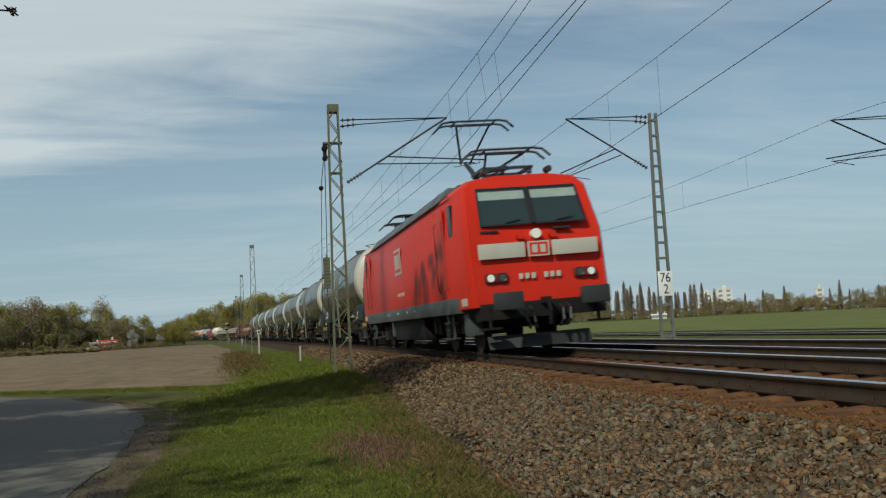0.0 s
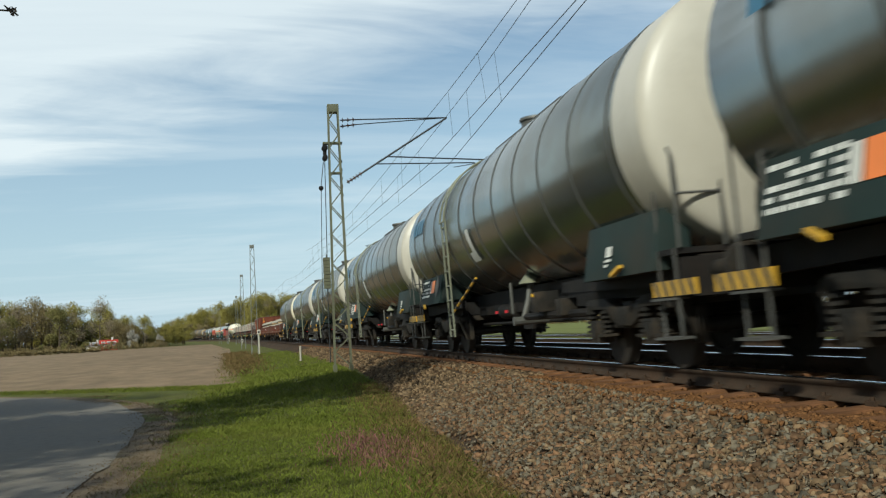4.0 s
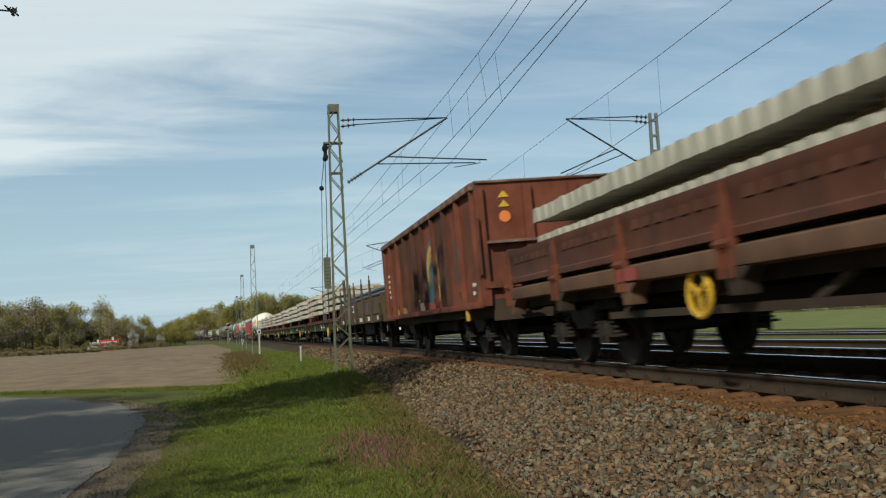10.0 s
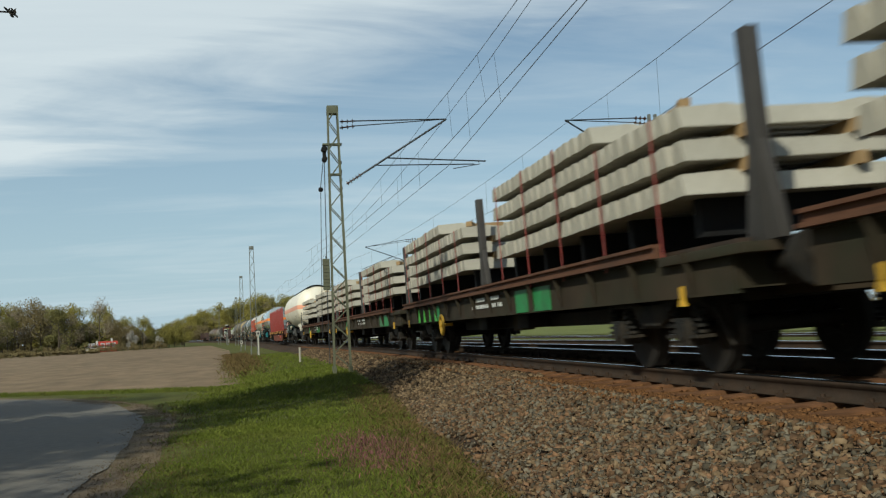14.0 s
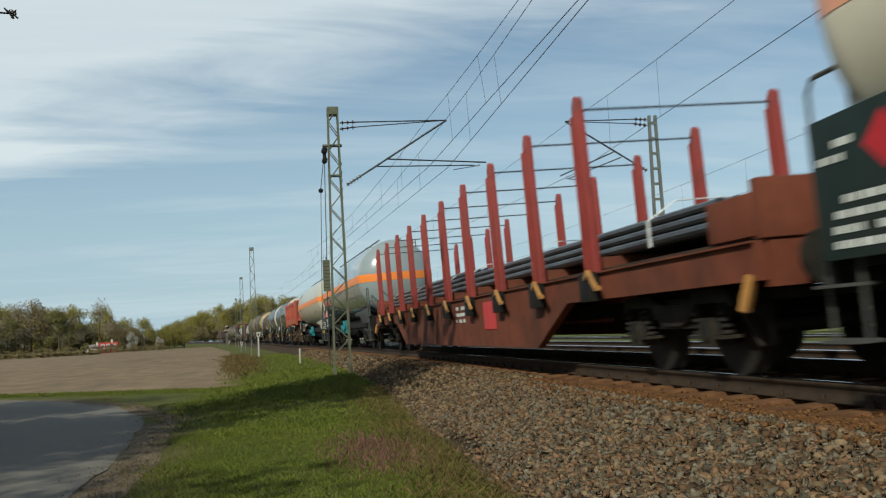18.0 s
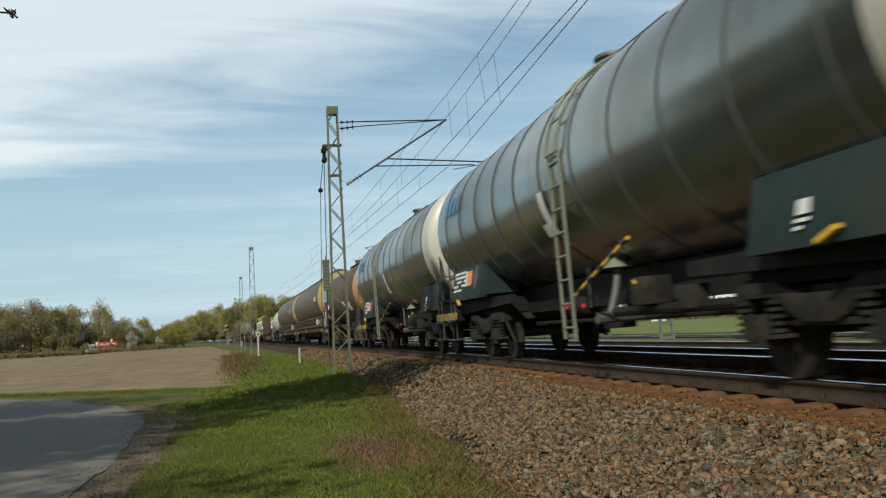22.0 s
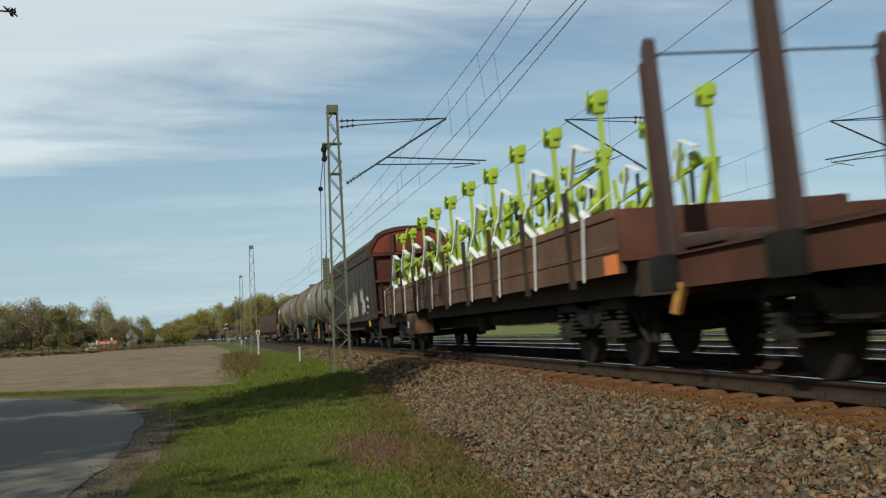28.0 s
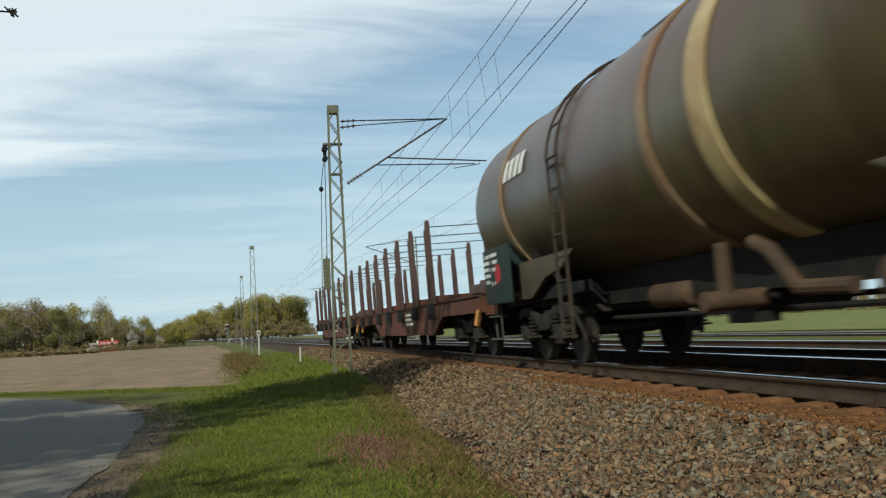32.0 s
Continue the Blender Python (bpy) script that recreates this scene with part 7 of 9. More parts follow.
    dull = mat("dull_stencil_white", (0.36, 0.35, 0.31), 0.7, vary=0.3, scale=6, dirt=(0.07, 0.05, 0.04), dirt_amount=0.7, dirt_scale=5)
    for y, zz, rows, wd in ((-H + 1.2, 1.3, 2, 0.3), (H - 0.62, 2.95, 9, 0.30), (H - 1.25, 3.05, 5, 0.42)):
        for k in range(rows):
            for q in (0.0, wd * 0.5):
                part("stencil_bar", Build().box(-1.470, -1.466, y + q + rr.uniform(0, 0.03), y + q + wd * 0.5 - rr.uniform(0.02, 0.08), zz - k * 0.15, zz - k * 0.15 + 0.075), dull, w)
    part("blue_panel", Build().box(-1.468, -1.464, H - 1.45, H - 0.85, 2.05, 2.35), M_PANELBLUE, w, "dark blue painted patch")
    part("release_handle", Build().box(-1.5, -1.44, -H + 0.9, -H + 1.05, 0.84, 1.05), M_YELLOW, w, bevel=0.01)
    rolls(w, s0 + L / 2)
    return w


def plant_wagon(s0, L):
    """Low-sided wagon loaded with upright lime-yellow machine parts lashed with white straps."""
    w = thing("low_sided_wagon", "brown low-sided wagon carrying lashed lime-yellow machine parts", "low-sided wagon", "low-sided wagons")
    z = 1.24
    chassis(w, L, z, 0.36, 1.2, M_WAGONDARK, L / 2 - 2.9)
    H = L / 2 - 0.62
    part("deck", Build().box(-1.36, 1.36, -H, H, z + 0.022, z + 0.06), M_WAGONDARK, w)
    for sd in (-1, 1):
        for k in range(8):
            y0 = -H + 0.05 + k * (2 * H - 0.1) / 8
            x = sd * 1.42
            c, e = x - sd * 0.03, x + sd * 0.05
            part("drop_side", Build().prism(((c, z - 0.10), (x + sd * 0.03, z - 0.10), (x + sd * 0.03, z + 0.15), (x + sd * 0.045, z + 0.16), (x + sd * 0.045, z + 0.22), (x + sd * 0.03, z + 0.23), (x + sd * 0.03, z + 0.52), (e, z + 0.54), (e, z + 0.64), (c, z + 0.64)), y0, y0 + (2 * H - 0.1) / 8 - 0.06, "y"), M_SIDEBROWN, w, "brown hinged side in a lightened sunlit colour")
    for sgn in (-1, 1):
        part("end_wall", Build().box(-1.45, 1.45, sgn * H - 0.05, sgn * H + 0.05, z + 0.03, z + 0.62), M_WAGONBROWN, w, bevel=0.01)
    part("tool_box", Build().box(-1.44, -1.0, 3.9, 5.7, z - 0.72, z - 0.16), M_SIDEBROWN, w, "brown equipment box under the sill", bevel=0.02)
    part("info_plate", Build().box(-1.446, -1.44, 5.2, 5.45, z - 0.55, z - 0.38), M_LETTER, w)
    part("end_marker", Build().box(-1.5, -1.45, -H + 0.1, -H + 0.4, z - 0.1, z + 0.12), M_ORANGE, w)
    for k in range(10):
        y = -H + 1.0 + k * (2 * H - 2.0) / 9
        part("lashing_strap", Build().bar((-1.485, y, z + 0.66), (-1.50, y + 0.14, z - 0.14), 0.055, 0.012, (1, 0, 0)).bar((-1.485, y, z + 0.66), (-1.1, y - 0.05, z + 0.95), 0.055, 0.01), M_TARP, w, "white lashing strap")
        part("side_stake", Build().box(-1.50, -1.44, y + 0.6, y + 0.7, z - 0.2, z + 1.05), M_WAGONDARK, w)
    rolls(w, s0 + L / 2)
    rr = random.Random(17)
    for k in range(20):
        y = -H + 1.75 + (k // 2) * 1.95
        x = -0.85 if k % 2 == 0 else 0.72
        m = thing("machine_arm", "lime-yellow upright machine arm wrapped in white film", "machine part", "lime-yellow machine arms")
        hg = 2.20 + rr.uniform(-0.06, 0.08)
        part("post", Build().bar((x, y, z + 0.06), (x + rr.uniform(-0.04, 0.04), y, z + hg), 0.075, 0.06), M_PLANTYELLOW, m, bevel=0.008)
        part("head", Build().rod((x - 0.13, y + 0.045, z + hg + 0.06), (x - 0.10, y + 0.03, z + hg + 0.06), 0.155, 14).rod((x - 0.10, y + 0.03, z + hg + 0.06), (x - 0.04, y, z + hg + 0.06), 0.05, 8), M_PLANTYELLOW, m, "round disc head of the arm", bevel=0.01)
        part("cross_piece", Build().box(x - 0.06, x + 0.10, y - 0.06, y + 0.10, z + hg - 0.10, z + hg + 0.17).box(x - 0.02, x + 0.13, y - 0.10, y - 0.05, z + hg + 0.02, z + hg + 0.2), M_PLANTYELLOW, m, bevel=0.01)
        for j in range(3):
            q = y + rr.uniform(0.25, 1.5)
            hh = rr.uniform(0.9, 1.75)
            part("lever", Build().bar((x + rr.uniform(-0.3, 0.3), q, z + 0.3), (x + rr.uniform(-0.3, 0.3), q + rr.uniform(-0.2, 0.3), z + hh), 0.05, 0.06), M_PLANTYELLOW, m)
            part("hub", Build().lathe(((x - 0.08, 0.02), (x - 0.08, 0.09), (x - 0.05, 0.12), (x + 0.01, 0.12), (x + 0.04, 0.07), (x + 0.04, 0.02)), 14, q, z + hh, axis="x"), M_PLANTYELLOW, m, bevel=0.015)
        part("brace", Build().bar((x, y, z + hg * 0.62), (x + rr.uniform(-0.2, 0.2), y + 0.7, z + 0.75), 0.07).bar((x - 0.1, y + 0.5, z + 0.4), (x + 0.15, y + 0.42, z + 1.5), 0.06).bar((x + 0.15, y + 0.42, z + 1.5), (x - 0.2, y + 1.1, z + 1.25), 0.06).bar((x - 0.2, y + 1.1, z + 1.25), (x + 0.05, y + 1.35, z + 0.4), 0.06), M_PLANTYELLOW, m)
        part("dark_handle", Build().bar((x + 0.1, y + 0.9, z + 0.5), (x + 0.12, y + 0.85, z + rr.uniform(1.2, 1.7)), 0.05), M_LAMPRING, m)
        part("wrap", Build().path([(x - 0.25, y - 0.25, z + 0.45), (x - 0.32, y + 0.1, z + 0.8), (x - 0.2, y + 0.5, z + 0.62), (x - 0.32, y + 0.9, z + 0.95), (x - 0.1, y + 1.3, z + 0.7)], 0.05).bar((x - 0.16, y + 0.1, z + 1.62), (x - 0.22, y + 0.45, z + 1.78), 0.13, 0.02).bar((x - 0.22, y + 0.45, z + 1.78), (x - 0.3, y + 0.55, z + 1.2), 0.10, 0.02).bar((x - 0.2, y + 1.0, z + 1.3), (x - 0.34, y + 1.1, z + 0.8), 0.09, 0.02), M_TARP, m)
        rolls(m, s0 + L / 2)
    return w


# ---- the train, from the engine back ----
locomotive(17.2)
s = 36.1
for k in range(8):
    last = k == 7
    tank_wagon(s, 17.0, "weathered silver tank wagon with dark hoops and " + ("yellow-cream" if last else "white") + " end, side ladder", "hooped silver tank wagons", M_TANKDULL if last else M_TANK, M_CREAM if last else M_WHITE, None,
               hoops=11, r=1.48, cz=2.70, tl=1.0, dome=0.28, ladder_y=(-0.6, 2.7, -0.7, 2.8, 2.9, 3.1, -0.95, -0.7)[k], logo=(5.6, 1.5, M_LOGOBLUE), hazard=k != 0)
    s += 17.0
for L in (20.0, 20.6):
    lowside_wagon(s, L, "long red-brown low-sided wagon loaded with concrete sleepers")
    s += L
gondola(s + 0.9, 13.9)
s += 14.8
rung_wagon(s + 0.6, 14.1)
s += 14.7
for k in range(5):
    flat_wagon(s, 20.6, "dirty green-brown flat wagon with rust-brown side rails", lime=(0, 3, 4, 0, 0)[k], green=(6.0, 1, 3, 0, 5)[k], posts=(-9.9, 0.65), wheel_y=(-4.0, -3.9, 3.9, 3.9, 3.1)[k],
               stacks=((-8.85, 25, 4, (8,), 5 if k in (0, 2, 3) else None), (1.35, 26, 4, (8 + k % 2,), 5 if k in (0, 2, 3) else None)))
    s += 20.6
gas_tank(s, 17.0, "cream-white pressure tank wagon with faded orange stripe and dark sun shield", "gas tank wagons", M_GASWHITE, M_STRIPEPALE, 1.5, 2.78, shade=True, tl=1.1, skirt=M_GASWHITE)
s += 16.7
stake_wagon(s, 27.5, "red-brown stake wagon with red stakes carrying thin steel pipes", "stake wagons", M_WAGONRUST, M_STAKERED, 10, 2.3, 0.62, "pipes", True, first=3.86, pitch=2.27)
s += 28.0
gas_tank(s, 18.2, "glossy blue-grey pressure tank wagon with orange stripe", "gas tank wagons", M_GASGREY, M_STRIPE, 1.48, 2.75, valve=M_TEAL, tl=1.9, mark=M_LETTER, skirt=M_BUFFERGREY)
s += 18.2
gas_tank(s, 17.95, "pale cream pressure tank wagon with orange stripe", "gas tank wagons", M_GASCREAM, M_STRIPE, 1.48, 2.75, valve=M_TEAL, yellow=True, tl=1.25, mark=M_LAMPRING, skirt=M_GASCREAM)
s += 17.95
dump_wagon(s, 12.25)
s += 12.25
for k in range(2):
    L = 16.9 - 0.4 * k
    tank_wagon(s, L, "weathered silver tank wagon with dark hoops and white end, side ladder", "hooped silver tank wagons", M_TANK, M_WHITE, None, hoops=11, logo=(5.4, 1.5, M_LOGOBLUE), r=1.48, cz=2.70, tl=1.0, dome=0.28, ladder_y=(-0.8, 2.2)[k], front_len=(0.75, 1.0)[k])
    s += L
brown = tank_wagon(s, 14.9, "rust-brown tank wagon with faded orange end and white label sheets", "mixed tank wagons", M_BROWNTANK, M_TANKORANGE, None, hoops=3, r=1.36, cz=2.5, ladder_y=None, logo=None, panel=False, tl=0.9, ladder_m=M_WAGONDARK, plates=False, hazard=False, sheets=((-4.0, 0.95, 0.42), (-2.2, 1.1, 0.22)))
rust_gear(brown)
for a, b in ((4.85, 5.65), (5.69, 6.5)):
    field = part("label_field", Build().lathe(((a, 1.379), (b, 1.379)), 8, 0, 2.5, 1.52, 2.05), M_LABELFIELD, brown, "pale blue-white painted field", angle=1.0)
    for q in (0.08, 0.44):
        part("logo_mark", Build().lathe(((a + q, 1.385), (a + q + 0.26, 1.385)), 6, 0, 2.5, 1.62, 1.92), M_TANKBLUE, field, angle=1.0)
part("green_field", Build().lathe(((2.9, 1.374), (4.35, 1.374)), 8, 0, 2.5, 1.24, 1.62), M_PANELGREEN, brown, "faded green painted field", angle=1.0)
for a, b, c, d in ((3.1, 3.45, 1.28, 1.44), (3.62, 3.9, 1.26, 1.40)):
    part("red_mark", Build().lathe(((a, 1.38), (b, 1.38)), 5, 0, 2.5, c, d), M_STAKERED, brown, "red painted mark", angle=1.0)
part("white_mark", Build().prism(((4.1, 2.0), (4.35, 2.0), (4.28, 2.2)), -1.385, -1.35), M_LETTER, brown)
sheet = part("data_panel", Build().box(-1.45, -1.41, 4.75, 6.50, 1.08, 1.98), M_PANEL, brown, "dark green upright data panel with white stencilling", bevel=0.015)
part("green_corner", Build().box(-1.455, -1.45, 4.80, 5.35, 1.12, 1.48), M_PANELGREEN, sheet)
part("white_label", Build().box(-1.456, -1.45, 4.90, 5.35, 1.55, 1.92), M_LETTER, sheet)
part("label_square", Build().box(-1.460, -1.456, 4.96, 5.06, 1.68, 1.76), M_PANEL, sheet)
part("label_square", Build().box(-1.460, -1.456, 5.14, 5.24, 1.68, 1.76), M_PANEL, sheet)
part("stencil", text_bars(-1.451, 5.9, 1.86, 3, 0.45, 0.05, 0.04, 4), M_LETTER, sheet)
part("stencil", text_bars(-1.451, 5.5, 1.5, 5, 0.8, 0.05, 0.04, 6), M_LETTER, sheet)
part("panel_bracket", Build().box(-1.41, -0.8, 5.00, 5.10, 1.1, 1.2).box(-1.41, -0.8, 6.10, 6.20, 1.1, 1.2), M_WAGONDARK, sheet)
part("saddle_gusset", Build().prism(((3.6, 1.52), (4.6, 1.40), (4.6, 1.05), (4.25, 1.05), (4.2, 1.28), (3.6, 1.46)), -1.22, -1.16), M_SKIRT, brown, "sloping brown-grey saddle plate", bevel=0.01)
s += 14.9
for k in range(2):
    silo_wagon(s, 21.95, "long olive brown tank wagon with cream end and discharge pipes")
    s += 21.95
tank_wagon(s, 12.0, "short off-white tank wagon", "mixed tank wagons", M_WHITE, None, None, hoops=4, r=1.32, cz=2.35, ladder_y=2.6, logo=None, yellow=False, panel=False, plates=False)
s += 12.0
stake_wagon(s, 19.5, "empty brown stake wagon with tall stakes and tie ropes", "stake wagons", M_WAGONBROWN, M_STAKEBROWN, 8, 2.3, 0.42, first=2.75, pitch=2.23, rack=0.22)
s += 19.5
plant_wagon(s, 22.0)
s += 22.8
hood_wagon(s, 15.0)
s += 15.0
tank_wagon(s, 16.3, "worn grey tank wagon with steel bands", "banded tank wagons", M_GREYTANK, None, None, r=1.46, cz=2.66, tl=1.1, dome=0.35, skirt=True, plates=False, panel=False, band_m=M_BANDRUST, dark_front=M_PANEL, rusty_bands=(-6.3, -4.0, -1.2, 3.0, 5.8), logo=(4.5, 1.2, M_LETTER), ladder_y=-0.77, ladder_m=M_WAGONDARK, yellow=False, levers=True)
s += 16.3
tank_wagon(s, 16.3, "grey tank wagon streaked with orange rust", "banded tank wagons", M_RUSTTANK, None, None, r=1.46, cz=2.66, tl=1.1, dome=0.35, skirt=True, plates=False, panel=False, band_m=M_BANDRUST, rusty_bands=(-6.3, -4.0, -1.2, 3.0, 5.8), logo=(4.5, 1.2, M_LETTER), ladder_y=-0.45, ladder_m=M_WAGONDARK, yellow=False, levers=True)
s += 16.3
olive = tank_wagon(s, 16.3, "olive grey tank wagon with pale band and rust stains", "banded tank wagons", M_OLIVEGREEN, None, None, r=1.46, cz=2.66, tl=0.3, dome=0.35, skirt=True, plates=False, panel=False, band_m=M_BANDRUST, rusty_bands=(-4.0, 0.0, 5.8), logo=(4.5, 1.2, M_LETTER), ladder_y=2.9, ladder_m=M_WAGONDARK, yellow=False)
part("cream_band", Build().lathe(((-1.42, 1.463), (-1.42, 1.492), (-1.06, 1.492), (-1.06, 1.463)), HOOPS_N, 0, 2.66), M_BANDCREAM, olive, "cream band with rust stains")
rear_panel = part("data_panel", Build().box(-1.49, -1.45, 5.6, 7.3, 1.0, 1.95), M_PANEL, olive, "dark data panel with a red dot", bevel=0.01)
part("red_dot", Build().rod((-1.50, 6.35, 1.5), (-1.49, 6.35, 1.5), 0.17, 18), M_REDRATCHET, rear_panel)
part("stencil", text_bars(-1.494, 6.8, 1.8, 5, 0.5, 0.06, 0.05, 9), M_LETTER, rear_panel)
part("panel_bracket", Build().box(-1.45, -0.9, 5.9, 6.0, 1.05, 1.15).box(-1.45, -0.9, 6.9, 7.0, 1.05, 1.15), M_WAGONDARK, rear_panel)
s += 16.3
for k in range(2):
    stake_wagon(s, 20.6, "empty brown stake wagon with tall dark stakes", "stake wagons", M_WAGONBROWN, M_STAKEBROWN, 7 if k == 0 else 8, 2.1, 0.42, first=4.6 if k == 0 else 0.9, pitch=2.4, rack=0.3)
    s += 20.6

# ---- overhead line ----
def lattice(p, half0, half1, z0, z1, cell, leg=0.045, lace=0.025):
    """A tapered lattice post on four legs with zigzag lacing."""
    x, y = p
    corner = lambda f, i, j: (x + i * (half0[0] + (half1[0] - half0[0]) * f), y + j * (half0[1] + (half1[1] - half0[1]) * f), z0 + (z1 - z0) * f)
    legs, braces = [], []
    for i in (-1, 1):
        for j in (-1, 1):
            legs.append(Build().bar(corner(0, i, j), corner(1, i, j), leg))
    n = max(3, int((z1 - z0) / cell))
    for k in range(n):
        f0, f1 = k / n, (k + 1) / n
        fl = k % 2 * 2 - 1
        for j in (-1, 1):
            braces.append(Build().bar(corner(f0, -fl, j), corner(f1, fl, j), lace))
            braces.append(Build().bar(corner(f0, j, -fl), corner(f1, j, fl), lace))
    return legs, braces


def insulator(a, b, n=5, r=0.075):
    a, b = Vector(a), Vector(b)
    bl = Build().rod(a, b, 0.022)
    d = b - a
    for k in range(n):
        c = a + d * ((k + 0.5) / n)
        bl.rod(c - d.normalized() * 0.018, c + d.normalized() * 0.018, r, 12, r * 0.55)
    return bl


M_MASTGREY = mat("mast_grey_green", (0.16, 0.17, 0.15), 0.65, 0.2, vary=0.15, scale=3, dirt=(0.12, 0.10, 0.07), dirt_amount=0.5)


def mast_left(x, y, z0, z1, near):
    m = thing("overhead_line_mast", "olive galvanised lattice mast with cantilever arm" if near else "grey lattice mast of the overhead line", "mast", "overhead line masts")
    legs, braces = lattice((x, y), (0.24, 0.17), (0.14, 0.14), z0, z1, 0.42 if near else 0.55)
    mt = M_MASTOLIVE if near else M_MASTGREY
    for b in legs:
        part("leg", b, mt, m)
    for b in braces:
        part("brace", b, mt, m)
    part("cap", Build().box(x - 0.17, x + 0.17, y - 0.16, y + 0.16, z1 - 0.22, z1 + 0.02), mt, m, bevel=0.01)
    for i in (-1, 1):
        for j in (-1, 1):
            part("anchor", Build().box(x + i * 0.24 - 0.05, x + i * 0.24 + 0.05, y + j * 0.17 - 0.05, y + j * 0.17 + 0.05, z0 - 0.7, z0 + 0.05), mt, m)
    return m


def cantilever(m, foot, top, tip, arm, side):
    """Insulated bracket: stay, strut, registration tube."""
    fx, y, fz = foot
    tx, tz = top
    px, pz = tip
    part("stay_insulator", insulator((fx, y, tz - 0.12), (fx + side * 0.48, y, tz - 0.1), 3), M_PORC, m)
    part("stay_tube", Build().rod((fx + side * 0.48, y, tz - 0.1), (px, y, pz), 0.02), M_WIRE, m)
    part("stay_insulator", insulator((fx, y + 0.06, tz - 0.3), (fx + side * 0.48, y + 0.06, tz - 0.24), 3), M_PORC, m)
    part("stay_tube", Build().rod((fx + side * 0.48, y + 0.06, tz - 0.24), (px, y, pz), 0.016), M_WIRE, m)
    d = Vector((px - fx, 0, pz - fz))
    a = Vector((fx, y, fz)) + d * 0.04
    b = a + d.normalized() * 0.55
    part("strut_insulator", insulator(a, b, 5), M_PORC, m)
    part("strut_tube", Build().rod(b, (px, y, pz), 0.03), M_WIRE, m)
    q = Vector((fx, y, fz)) + d * arm[0]
    part("registration_tube", Build().rod(q, (arm[1], y, arm[2]), 0.022), M_WIRE, m)
    q2 = Vector((fx, y, fz)) + d * (arm[0] - 0.09)
    part("registration_tube", Build().rod(q2 + Vector((0, 0.1, -0.02)), (arm[1] - side * 0.35, y + 0.1, arm[2] - 0.07), 0.018), M_WIRE, m)
    part("steady_arm", Build().path([(arm[1] - side * 0.25, y, arm[2]), (arm[1] - side * 0.2, y, arm[2] - 0.09), (arm[1] - side * 1.05, y, arm[2] - 0.22)], 0.013), M_WIRE, m)


MAST1 = (-3.16, 28.0)
m1 = mast_left(MAST1[0], MAST1[1], -0.42, 7.45, True)
cantilever(m1, (-2.95, 28.0, 5.0), (0, 7.12), (0.36, 7.06), (0.42, 1.55, 5.72), 1)
# tension gear: pulley block, wires, ball, weights and a switch box on the mast
part("pulley_block", Build().box(-3.50, -3.40, 27.92, 28.08, 5.80, 6.20).rod((-3.45, 27.85, 6.15), (-3.45, 28.15, 6.15), 0.09, 14).rod((-3.45, 27.85, 5.85), (-3.45, 28.15, 5.85), 0.08, 14), M_BLACK, m1, bevel=0.01)
part("bracket", Build().box(-3.5, -2.92, 27.9, 28.1, 6.27, 6.32).box(-3.36, -2.95, 27.9, 28.1, 5.35, 5.40), M_MASTOLIVE, m1)
part("pull_wire", Build().rod((-3.46, 28.0, 5.8), (-3.50, 28.05, 2.85), 0.012), M_WIRE, m1)
for k in range(9):
    part("tension_weight", Build().box(-3.61, -3.41, 28.15, 28.40, 1.92 + k * 0.105, 2.012 + k * 0.105), M_MASTOLIVE, m1, "cast tension weight")
part("weight_guide", Build().rod((-3.51, 28.27, -0.3), (-3.51, 28.27, 2.95), 0.015, 6), M_WIRE, m1)
part("stay_ball", Build().lathe([(4.93 + 0.075 * math.sin(a), 0.075 * math.cos(a)) for a in np.linspace(-1.57, 1.57, 9)], 14, -3.60, 28.0, axis="z"), M_BLACK, m1)
part("hanger", Build().rod((-3.5, 28.0, 5.75), (-3.6, 28.0, 5.0), 0.012).rod((-3.6, 28.0, 4.9), (-3.7, 28.4, 0.4), 0.01), M_WIRE, m1)
cl = Build()
for k in range(5):
    cl.box(-2.99, -2.94, 27.95, 28.06, 4.66 + k * 0.26, 4.74 + k * 0.26)
part("clamp", cl, M_BLACK, m1, bevel=0.01)

LEFT_MASTS = ((-6.12, 72.0, 0.25), (-7.72, 108.0, 0.4), (-9.95, 166.0, 0.6), (-15.5, 225.0, 0.5))
for x, y, z in LEFT_MASTS:
    mast_left(x, y, z - 0.4, z + 7.3, False)


